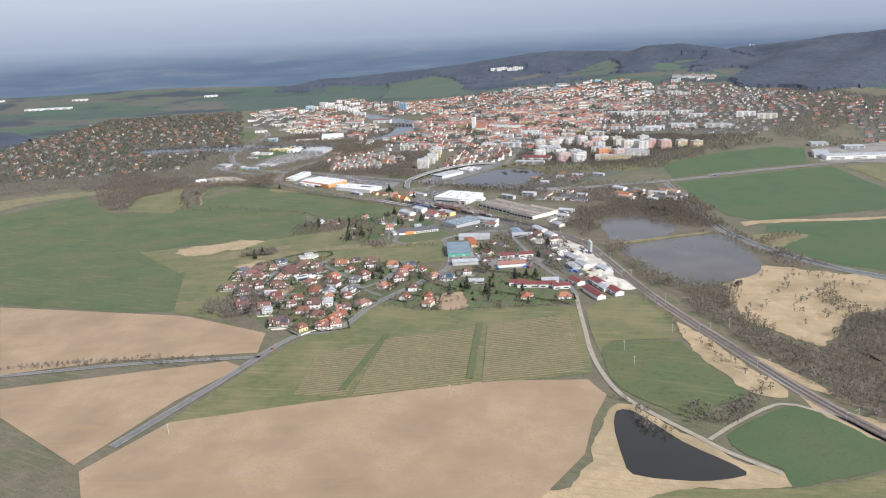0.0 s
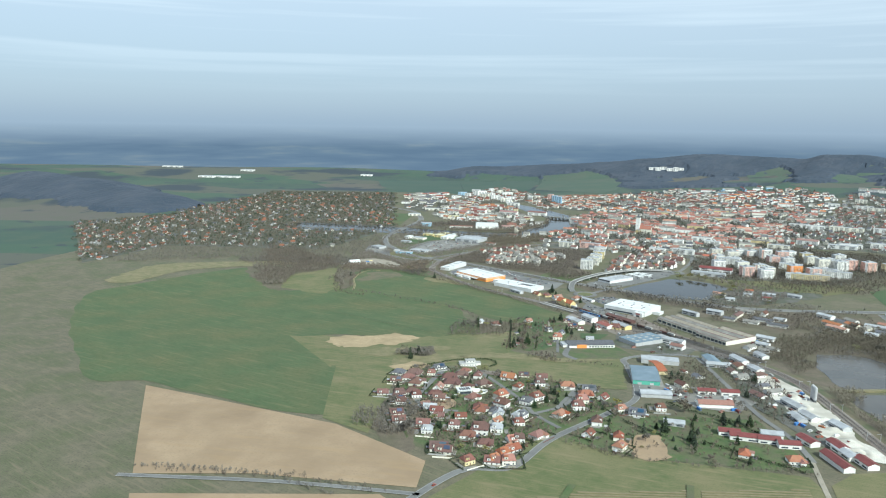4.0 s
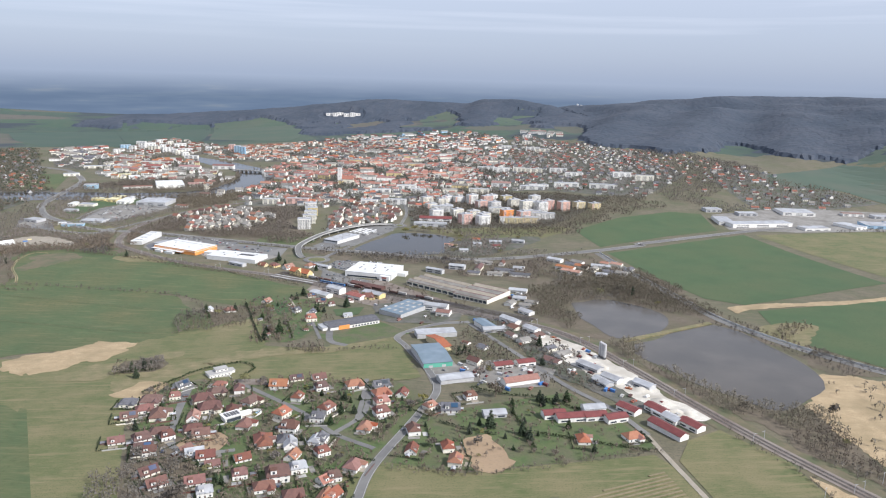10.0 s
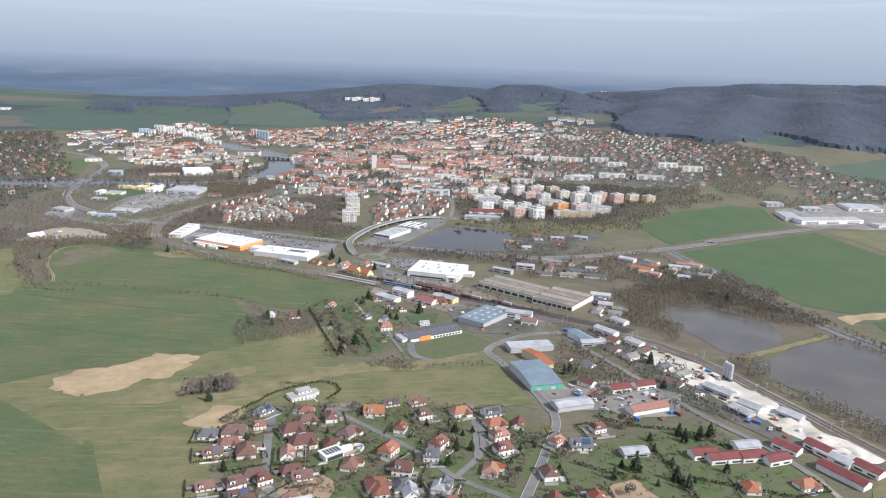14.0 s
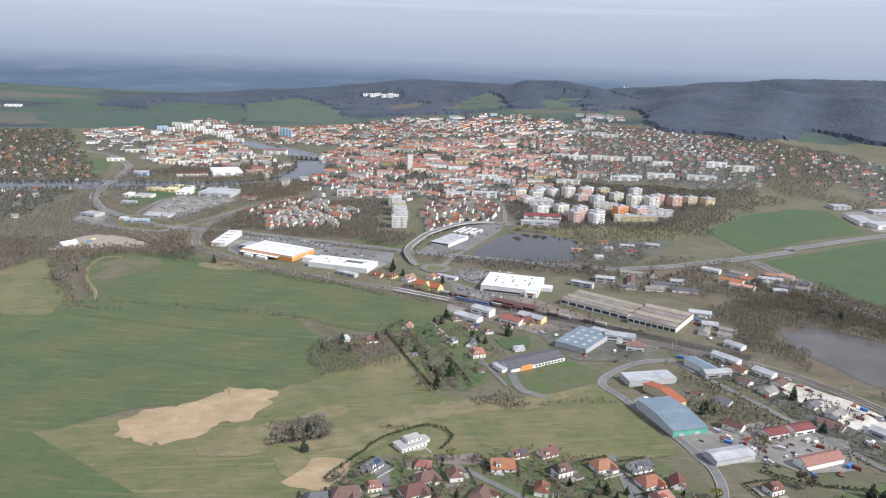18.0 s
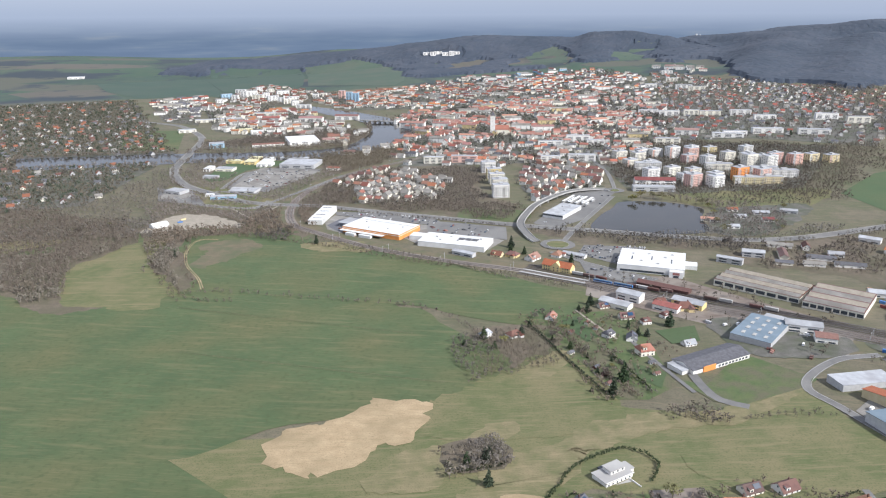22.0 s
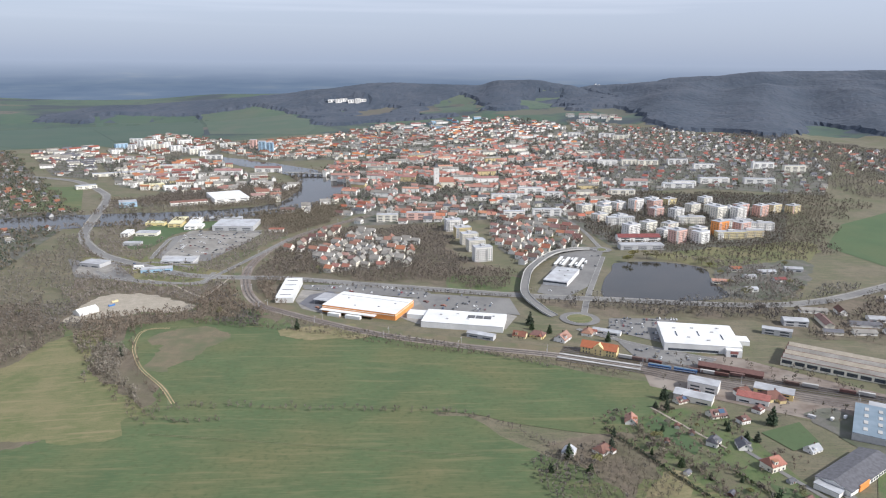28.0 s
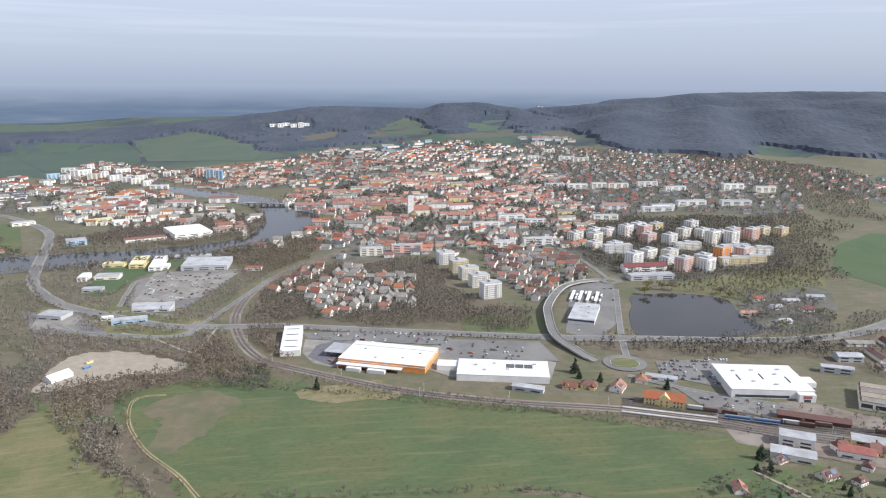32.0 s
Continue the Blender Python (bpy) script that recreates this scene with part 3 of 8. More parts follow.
drape("meadow", soft([(-328, 1040), (-298, 1074), (-234, 1136), (-169, 1142), (-129, 1178), (-74, 1199), (-73, 1109), (-70, 1076), (1, 1036), (81, 1049), (63, 935), (-12, 931), (-89, 950), (-137, 978), (-183, 959), (-308, 975)]), M_MEADOW, 0.16, "wide olive spring meadow with yellowish worn grass", "meadow")
drape("town_ground", [(579, 2173), (937, 1926), (572, 1623), (380, 1682), (322, 1750), (379, 1950)], M_TOWN, 0.2, "grass and paths between the blocks of flats", "ground")
drape("ploughed_field", [(-185, 512), (-67, 528), (80, 542), (168, 530), (176, 500), (153, 461), (134, 416), (106, 385), (84, 361), (-5, 320), (-194, 356), (-233, 449)], M_TAN, 0.3, "bare pale brown ploughed field beside the road")
drape("meadow", [(-127, 619), (-88, 674), (-34, 775), (42, 725), (198, 705), (203, 674), (176, 542), (84, 536), (-67, 528), (-189, 509)], M_MEADOW, 0.25, "pale green spring meadow below the village", "meadow")
drape("green_field", soft([(195, 580), (211, 603), (244, 602), (274, 596), (278, 582), (282, 535), (289, 482), (262, 470), (228, 455), (212, 474), (197, 495), (189, 526)], 1.0), M_GREEN, 0.34, "small green grass field beside the gravel track")
drape("meadow", [(211, 691), (240, 717), (278, 725), (294, 663), (280, 601), (245, 604), (211, 606), (194, 583), (200, 634)], M_MEADOW, 0.3, "rough pale meadow beside the railway", "meadow")
drape("green_field", soft([(244, 425), (271, 442), (307, 458), (326, 446), (347, 395), (329, 369), (289, 361), (258, 358), (261, 377), (245, 398)], 1.0), M_GREEN_B, 0.34, "bright green field beyond the small pond")
drape("meadow", [(150, 358), (184, 366), (258, 356), (296, 358), (340, 366), (420, 300), (330, 250), (160, 280)], M_MEADOW, 0.3, "green meadow beyond the straw bank of the pond", "meadow")
drape("reed_bed", ragged([(394, 738), (464, 795), (500, 772), (560, 730), (566, 690), (516, 637), (465, 623), (421, 572), (404, 562), (382, 593), (362, 645)]), M_DRY, 0.3, "dry straw-coloured reed bed below the pond", "reeds")
drape("scrub", ragged([(293, 640), (301, 616), (311, 551), (322, 485), (308, 472), (292, 492), (284, 540), (282, 591)], 3), M_DRY, 0.42, "straw-coloured strip between the field and the railway", "scrub")
drape("scrub", ragged([(329, 556), (346, 518), (355, 474), (344, 481), (332, 520)], 2), M_DRY, 0.42, "dry grass beside the railway bank", "scrub")
drape("path", ragged([(548, 1010), (580, 1019), (644, 1013), (733, 1000), (852, 999), (860, 1012), (750, 1016), (661, 1031), (600, 1042), (560, 1040)], 3), M_DRY, 0.4, "pale sandy strip between two green fields", "path")
drape("scrub", ragged([(500, 905), (530, 950), (585, 950), (600, 925), (560, 895), (520, 870)], 4), M_DRYISH, 0.42, "brown scrub in the corner of the green field", "scrub")
drape("ploughed_field", [(-474, 838), (-232, 758), (-133, 689), (-134, 640), (-275, 645), (-375, 631)], M_TAN, 0.3, "brown ploughed field above the side road")
drape("ploughed_field", [(-360, 599), (-162, 625), (-143, 609), (-190, 550), (-240, 458), (-333, 543)], M_TAN, 0.3, "brown ploughed field between the two roads")
drape("green_field", soft([(-399, 1669), (-295, 1658), (-248, 1595), (-147, 1524), (-134, 1498), (-95, 1455), (7, 1331), (35, 1296), (9, 1271), (-68, 1244), (-121, 1285), (-156, 1324), (-203, 1351), (-337, 1416), (-397, 1437), (-381, 1471), (-399, 1556)]), M_GREEN, 0.3, "green winter wheat field beside the railway")
drape("green_field", soft([(-415, 1432), (-337, 1414), (-225, 1353), (-156, 1317), (-147, 1276), (-133, 1234), (-117, 1189), (-164, 1138), (-204, 1126), (-305, 1116), (-413, 1120)]), M_GREEN, 0.3, "broad green winter wheat field with pale tracks")
drape("green_field", soft([(-848, 1347), (-628, 1647), (-297, 1713), (-185, 1348), (-103, 1122), (-250, 1126), (-391, 1111), (-277, 950), (-246, 780), (-469, 848), (-585, 888)]), M_GREEN, 0.22, "wide dark green field west of the village")
drape("meadow", ragged([(-532, 1580), (-511, 1596), (-466, 1657), (-429, 1664), (-440, 1555), (-419, 1498), (-403, 1445), (-393, 1409), (-413, 1395), (-520, 1445)]), M_MEADOW, 0.26, "rough green meadow beyond the brown hedge", "meadow")
drape("thin_crop", ragged([(-379, 1621), (-344, 1635), (-311, 1626), (-305, 1583), (-330, 1560), (-354, 1539), (-373, 1517), (-388, 1532), (-377, 1579)], 7), M_FALLOW, 0.4, "brown patch where the crop is thin")
drape("meadow", ragged([(-202, 1125), (-159, 1140), (-67, 1173), (-64, 1079), (-118, 1043), (-212, 1071)]), M_MEADOW, 0.35, "olive meadow with yellowish worn patches", "meadow")
drape("dry_grass", ragged([(-190, 1036), (-147, 1031), (-78, 1055), (3, 1039), (80, 1056), (84, 1044), (-1, 1023), (-74, 1026), (-117, 1011), (-179, 989), (-195, 1011)]), M_DRYISH, 0.38, "band of dry straw-coloured grass across the meadow", "grass")
drape("dry_grass", ragged([(-218, 1000), (-164, 1007), (-121, 1029), (-111, 1018), (-166, 981), (-209, 965)]), M_DRYISH, 0.38, "strip of dry yellow grass beside the hedge", "grass")
drape("bare_bed", ragged([(63, 774), (85, 772), (81, 725), (53, 726)]), M_TAN, 0.5, "bare brown soil of a building plot", "soil")
drape("bare_bed", ragged([(-150, 852), (-126, 853), (-118, 825), (-132, 814), (-153, 825)]), M_TAN, 0.5, "bare brown soil among the gardens", "soil")
drape("sand_bluff", ragged([(-887, 1451), (-850, 1630), (-647, 1717), (-560, 1700), (-640, 1650), (-775, 1559), (-820, 1420)], 6), M_DRYISH, 0.5, "bare sandy bluff above the western field", "soil")
drape("dry_grass", ragged([(-268, 1030), (-236, 1052), (-196, 1060), (-170, 1072), (-150, 1064), (-190, 1040), (-240, 1008)], 5), M_DRYISH, 0.42, "patch of dry grass beside the copse", "grass")
drape("dry_grass", ragged([(-118, 1150), (-70, 1178), (-62, 1165), (-100, 1130)], 3), M_DRYISH, 0.42, "sandy track of dead grass towards the gardens", "grass")
drape("dry_grass", ragged([(-215, 960), (-190, 985), (-165, 975), (-188, 945)], 3), M_DRY, 0.44, "worn pale corner beside the village lane", "grass")
drape("meadow", [(-312, 972), (-180, 960), (-200, 930), (-196, 740), (-250, 772), (-282, 950)], M_MEADOW, 0.27, "rough olive meadow beside the village gardens", "meadow")
drape("lawn", [(-35, 1244), (-13, 1252), (-17, 1197), (-33, 1188)], M_GREEN_B, 0.45, "bright green lawn of a garden plot", "lawn")
drape("lawn", [(40, 1193), (83, 1193), (66, 1159), (38, 1161)], M_GREEN_B, 0.45, "green lawn behind the houses", "lawn")
drape("lawn", [(-17, 1136), (0, 1110), (-20, 1086), (-28, 1108)], M_GREEN_B, 0.45, "green lawn beside a clipped hedge", "lawn")
drape("copse_floor", ragged([(-216, 1035), (-208, 1020), (-175, 1020), (-168, 1050), (-202, 1060)], 3), M_LITTER, 0.44, "brown litter under the copse", "ground")
drape("meadow", [(-398, 1118), (-320, 1102), (-250, 1060), (-285, 1000), (-288, 945), (-395, 1103)], M_MEADOW, 0.275, "olive meadow at the corner of the green field", "meadow")
drape("court", [(-107, 953), (-75, 942), (-74, 960), (-104, 966)], M_BALLAST, 0.5, "brown sand riding court beside the villa", "court")
drape("bare_patch", ragged([(-324, 1090), (-270, 1120), (-232, 1135), (-207, 1130), (-206, 1092), (-251, 1063), (-305, 1044)], 8), M_DRY, 0.45, "beige bare patch of dead grass in the field")
drape("green_field", [(596, 1401), (979, 1480), (907, 1081), (591, 1042), (560, 1090), (579, 1247)], M_GREEN_B, 0.3, "large green field behind the ponds")
drape("green_field", [(584, 1011), (852, 998), (1010, 997), (618, 720), (549, 796), (524, 904)], M_GREEN_B, 0.3, "large green field east of the ponds")
drape("ploughed_field", [(1003, 1472), (1376, 1429), (1687, 1410), (1184, 1071), (939, 1069), (971, 1257)], M_MEADOW, 0.3, "brownish fallow field beyond the green one")
drape("green_field", [(640, 1600), (813, 1703), (980, 1733), (1040, 1693), (954, 1530), (794, 1502), (610, 1450)], M_GREEN_B, 0.3, "green field at the edge of the housing estate")
drape("meadow", ragged([(-54, 1004), (68, 1018), (75, 928), (59, 917), (-23, 936), (-59, 955)]), M_MEADOW, 0.35, "long strip of meadow above the village", "meadow")
drape("meadow", ragged([(335, 1669), (380, 1581), (520, 1543), (640, 1628), (534, 1662)]), M_MEADOW, 0.3, "grass slope behind the pond", "meadow")
drape("green_field", FAR_FIELD, M_HAZY_GREEN, 0.6, "distant dark green field beyond the town", step=100)
drape("green_field", FAR_FIELD_B, M_HAZY_PALE, 0.6, "distant light green field beyond the town", step=100)
drape("green_field", [(-900, 4300), (-437, 4440), (-360, 3775), (-340, 3500), (-420, 3640), (-650, 3620), (-800, 3900)], M_HAZY_GREEN, 0.5, "wide dark green field behind the hillside estate", step=100)
drape("meadow", GAP_MEADOWS[0], M_HAZY_PALE, 0.6, "green meadow at the foot of the far hills", "meadow", step=80)
drape("meadow", GAP_MEADOWS[1], M_HAZY_PALE, 0.6, "green meadow in the gap between the hills", "meadow", step=60)
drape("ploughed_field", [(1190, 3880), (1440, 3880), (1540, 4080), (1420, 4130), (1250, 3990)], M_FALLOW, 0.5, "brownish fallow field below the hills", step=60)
drape("meadow", SLOPE, M_HAZY_PALE, 0.6, "green pasture slope below the eastern forest", "meadow", step=60)
drape("green_field", [(1760, 1470), (2300, 1560), (2350, 1250), (1900, 1200), (1700, 1330)], M_HAZY_GREEN, 0.5, "green field beyond the eastern trading estate", step=80)
drape("sports_field", [(-611, 2770), (-451, 2727), (-454, 2415), (-578, 2450)], M_GREEN, 0.4, "green sports field beside the bypass")
drape("pond", soft([(175, 472), (188, 470), (208, 423), (233, 386), (235, 374), (209, 371), (187, 376), (159, 388), (158, 404), (163, 426), (168, 454)], 1.2), M_WATER, 0.4, "small dark triangular pond with dry banks", "pond")
drape("pond", soft([(262, 1657), (306, 1650), (360, 1591), (328, 1534), (287, 1467), (211, 1488), (144, 1530)]), M_WATER, 0.4, "broad grey-brown pond beside the bus station", "pond")
drape("pond", soft([(365, 1128), (427, 1123), (449, 1030), (402, 976), (336, 962), (336, 1043)]), M_MUDDY, 0.4, "muddy pond among bare trees", "pond")
drape("pond", soft([(340, 936), (472, 977), (486, 882), (454, 784), (411, 751), (359, 740), (336, 785), (321, 868)]), M_MUDDY, 0.4, "large muddy grey pond behind an earth dam", "pond")
drape("river", soft([(-788, 2417), (-420, 2369), (-247, 2328), (-85, 2351), (13, 2524), (41, 2673), (121, 2690), (127, 2492), (28, 2323), (-59, 2273), (-201, 2231), (-424, 2252), (-761, 2282)]), M_WATER, 0.4, "grey river winding past the old town", "river")
drape("river", soft([(-83, 3201), (63, 2930), (129, 2717), (41, 2633), (22, 2769), (-100, 3096)]), M_WATER, 0.45, "upper reach of the river beyond the bridge", "river")
drape("gravel_yard", ragged([(259, 1012), (275, 956), (283, 859), (278, 795), (294, 756), (286, 743), (261, 745), (249, 772), (244, 833), (233, 910), (237, 982)], 3), M_GRAVEL, 0.4, "pale gravel heaps and yard beside the railway", "yard")
drape("yard", ragged([(203, 1110), (267, 1057), (279, 950), (262, 848), (266, 787), (233, 775), (213, 846), (201, 904), (211, 1013)], 3), M_TOWN, 0.33, "grey-brown yards of the builders' merchants", "yard")
drape("yard", [(93, 1009), (76, 894), (129, 884), (139, 863), (181, 854), (212, 893), (174, 940), (119, 941), (126, 1025)], M_YARD, 0.36, "grey concrete yards round the halls", "yard")
drape("yard", ragged([(109, 1210), (187, 1165), (184, 1095), (122, 1100), (88, 1128)], 3), M_TOWN, 0.36, "grey-green yard of a small works", "yard")
drape("lawn", [(0, 1098), (16, 1079), (79, 1123), (88, 1112), (107, 1061), (90, 1053), (26, 1043), (5, 1054)], M_LAWN, 0.39, "green lawn in front of the dark-roofed hall", "lawn")
drape("yard", ragged([(51, 1352), (144, 1328), (222, 1139), (161, 1086), (105, 1178), (68, 1235), (22, 1302)]), M_FALLOW, 0.2, "grey-brown sidings and yards beside the station", "yard")
drape("yard", [(-189, 1729), (-158, 1702), (-73, 1629), (-57, 1619), (9, 1516), (-25, 1483), (-107, 1538), (-116, 1567), (-153, 1584), (-211, 1639), (-209, 1686)], M_YARD, 0.30, "grey yard round the stores", "yard")
drape("yard", ragged([(-470, 1715), (-440, 1795), (-407, 1812), (-370, 1790), (-325, 1725), (-340, 1698), (-396, 1715)]), M_TRACK, 0.36, "pale earth and rubble dump beside the railway", "yard")
drape("yard", [(-435, 1906), (-455, 1994), (-447, 2031), (-361, 1997), (-287, 1897), (-261, 1855), (-306, 1805), (-348, 1819)], M_MEADOW, 0.28, "grass verges between the slip roads", "grass")
drape("yard", [(-208, 1670), (-186, 1701), (-157, 1706), (-154, 1695), (-182, 1654), (-165, 1626), (-172, 1611), (-201, 1639)], M_TILE_D, 0.45, "dark paved yard of the garden centre", "yard")
drape("scrub_floor", ragged([(60, 1590), (150, 1525), (340, 1418), (575, 1404), (556, 1280), (510, 1020), (460, 985), (330, 965), (290, 1010), (268, 1120), (335, 1230), (300, 1300), (245, 1340), (250, 1400), (160, 1455), (100, 1480)]), M_LITTER, 0.17, "brown scrub and dead grass between the railway and the bypass", "ground")
drape("scrub_floor", ragged([(-470, 1720), (-455, 1900), (-440, 2020), (-330, 1830), (-200, 1800), (-90, 1700), (-215, 1790), (-255, 1660), (-330, 1690)]), M_LITTER, 0.17, "brown scrub and dead grass beside the slip roads", "ground")
drape("scrub_floor", ragged([(-205, 1880), (-60, 2070), (140, 2010), (80, 1820), (100, 1680), (60, 1600), (-70, 1720), (-190, 1800)]), M_LITTER, 0.15, "brown floor of the bare wood below the villas", "ground")
drape("yard", ragged([(387, 1577), (534, 1553), (382, 1445), (293, 1464), (330, 1520)], 5), M_TOWN, 0.33, "pale yards of workshops beyond the pond", "yard")
drape("meadow", soft([(-331, 2234), (-193, 2202), (-303, 2135), (-354, 2055), (-388, 2075)]), M_GREEN_B, 0.3, "green lawn beside the retail park", "meadow")
drape("meadow", soft([(22, 1705), (100, 1653), (60, 1598), (-14, 1650)]), M_LAWN, 0.3, "allotment gardens below the houses", "garden")
drape("scrub", ragged([(-244, 1584), (-177, 1573), (-176, 1527), (-245, 1551)]), M_DRYISH, 0.45, "fallow brown corner of the field beside the railway", "scrub")
drape("car_park", [(102, 1466), (174, 1433), (109, 1377), (78, 1435)], M_ASPHALT, 0.4, "asphalt supermarket car park", "car park")
drape("car_park", [(-184, 1753), (-121, 1721), (-49, 1657), (-45, 1637), (35, 1577), (14, 1517), (-78, 1584), (-69, 1629), (-157, 1704), (-186, 1729)], M_ASPHALT, 0.4, "long asphalt car park behind the stores", "car park")
drape("car_park", [(-312, 2102), (-275, 2151), (-165, 2097), (-197, 2036), (-279, 1934), (-335, 1958), (-347, 1988)], M_ASPHALT, 0.4, "wide asphalt yard of a retail park", "car park")
drape("bus_yard", [(239, 1761), (292, 1726), (154, 1578), (100, 1549), (80, 1585)], M_ASPHALT, 0.4, "asphalt yard of the bus station", "yard")

ROADS = dict(
    main=[(-220, 480), (-161, 576), (-103, 672), (-57, 687), (-21, 751), (42, 831), (81, 893), (87, 1008), (90, 1055), (147, 1086), (192, 1083)],
    side=[(-387, 627), (-351, 629), (-244, 634), (-130, 629)],
    street=[(189, 1076), (195, 945), (200, 851), (212, 790), (213, 735)],
    bypass=[(-655, 3018), (-507, 2872), (-456, 2790), (-411, 2627), (-406, 2516), (-436, 2298), (-448, 2166), (-423, 2040), (-374, 1951), (-316, 1868), (-250, 1823), (-196, 1794), (-78, 1693), (51, 1585), (132, 1531), (329, 1419), (520, 1417), (690, 1441), (738, 1462), (1189, 1518), (1634, 1441)],
    ramp_a=[(-422, 1997), (-393, 1958), (-353, 1957), (-305, 1908)],
    ramp_b=[(-356, 1979), (-336, 2046), (-311, 2109), (-264, 2121), (-163, 2104)],
    ramp_c=[(-433, 1942), (-406, 1885), (-345, 1834), (-302, 1827), (-280, 1866)],
    rd_town2=[(292, 1728), (349, 1865), (386, 2003), (428, 2108)],
    fly=[(-129, 2028), (-208, 1934), (-282, 1846), (-309, 1817), (-381, 1867), (-421, 1901)],
    link=[(269, 1697), (136, 1551), (87, 1493)],
    station_rd=[(48, 1452), (57, 1431), (74, 1397), (96, 1362), (124, 1323)],
    lane_a=[(-149, 955), (-161, 874), (-161, 830)],
    lane_b=[(-96, 949), (-53, 865), (-36, 817), (-11, 781)],
    lane_c=[(18, 908), (-3, 848), (-36, 817)],
)
road("road", ROADS["main"], 8, "grey asphalt main road through the village")
road("road", ROADS["side"], 6, "asphalt side road joining the main road")
road("road", ROADS["street"], 6, "asphalt street through the workshops", lines=False)
road("road_shoulder", ROADS["bypass"], 19, "pale gravel shoulders and kerbs of the bypass", M_YARD, lift=0.62, lines=False)
road("road", ROADS["bypass"], 14, "broad grey asphalt bypass round the town", lift=0.75)
road("road", ROADS["fly"], 8, "asphalt slip road towards the town", lift=0.8)
road("road", ROADS["link"], 8, "asphalt link road past the bus station")
road("road", ROADS["station_rd"], 7, "asphalt road in front of the station")
for key in ("ramp_a", "ramp_b", "ramp_c", "rd_town2"):
    road("road", ROADS[key], 7, "asphalt slip road of the junction", lift=0.62)
for shift in (-1.2, 1.2):
    tagged(new("wheel_track", ribbon(Geo(), curve([(-360, 1640), (-377, 1647), (-390, 1639), (-399, 1598), (-399, 1561), (-395, 1527), (-382, 1481), (-376, 1442)], 6), 0.9, 0.55, shift).mesh("wheel_track", M_DRY)), "pale tractor wheel track through the crop", "track", kind="structure")
road("track", [(-368, 1867), (-340, 1826), (-316, 1760), (-304, 1758), (-264, 1830)], 3, "pale path beside the slip road", M_TRACK, lines=False)
road("lane", ROADS["lane_a"], 5, "grey village lane", lines=False)
road("lane", ROADS["lane_b"], 5, "grey village lane", lines=False)
road("lane", [(-142, 971), (-153, 918), (-161, 868), (-164, 842), (-155, 824), (-139, 814), (-115, 812)], 5, "grey village lane", lines=False)
road("lane", [(20, 928), (3, 877), (-11, 839)], 4.5, "grey village lane", lines=False)
road("drive", [(19, 1106), (11, 1074), (11, 1054), (24, 1038)], 8, "dark asphalt drive beside the dark-roofed hall", lines=False)
road("path", [(-7, 1267), (-6, 1223), (-4, 1186)], 2.5, "pale path between the garden plots", M_TRACK, lines=False)
road("lane", [(7, 1187), (3, 1131), (0, 1071)], 4, "grey lane beside the garden plots", lines=False)
road("lane", ROADS["lane_c"], 5, "grey village lane", lines=False)
road("track", [(229, 421), (263, 443), (306, 463), (326, 450), (341, 431), (352, 399), (385, 330)], 3.5, "pale earth path round the bright green field", M_TRACK, lines=False)
road("track", [(212, 735), (205, 697), (196, 642), (187, 588), (184, 546), (186, 507), (194, 481), (211, 447), (224, 424), (235, 403), (259, 373)], 4.5, "pale gravel field track", M_TRACK, lines=False)
TRACK = [(212, 735), (205, 697), (196, 642), (187, 588), (184, 546), (186, 507), (194, 481), (211, 447), (224, 424), (235, 403), (259, 373)]
VIADUCT = [(285, 1731), (269, 1745), (208, 1737), (131, 1678), (91, 1630), (55, 1572), (46, 1518), (48, 1497)]
RAIL = [(58, 2155), (-55, 2086), (-122, 2032), (-184, 1958), (-232, 1865), (-253, 1772), (-255, 1700), (-241, 1658), (-169, 1539), (-93, 1461), (-14, 1397), (42, 1338), (70, 1297)]
RAIL_B = [(68, 1300), (157, 1194), (227, 1097), (257, 1054), (278, 1010), (288, 950), (289, 890), (290, 830), (291, 770), (297, 700), (306, 640), (315, 590), (323, 540), (333, 485), (346, 432), (366, 375), (400, 290)]
for pts in list(ROADS.values()) + [TRACK, VIADUCT, [(-142, 971), (-153, 918), (-161, 868), (-164, 842), (-155, 824), (-139, 814), (-115, 812)], [(20, 928), (3, 877), (-11, 839)], [(19, 1106), (11, 1074), (11, 1054), (24, 1038)], [(7, 1187), (3, 1131), (0, 1071)]]:
    take_line(pts, 14)
road("railway_verge", RAIL, 44, "brown verge of dead grass and brambles beside the railway", M_FALLOW, lift=0.25, lines=False)
road("railway_verge", RAIL_B, 34, "brown verge of dead grass beside the railway", M_FALLOW, lift=0.22, lines=False)
for pts in (RAIL, RAIL_B):
    take_line(pts, 26)
    road("railway_bed", pts, 14, "brown ballast bed of the railway", M_BALLAST, lines=False)

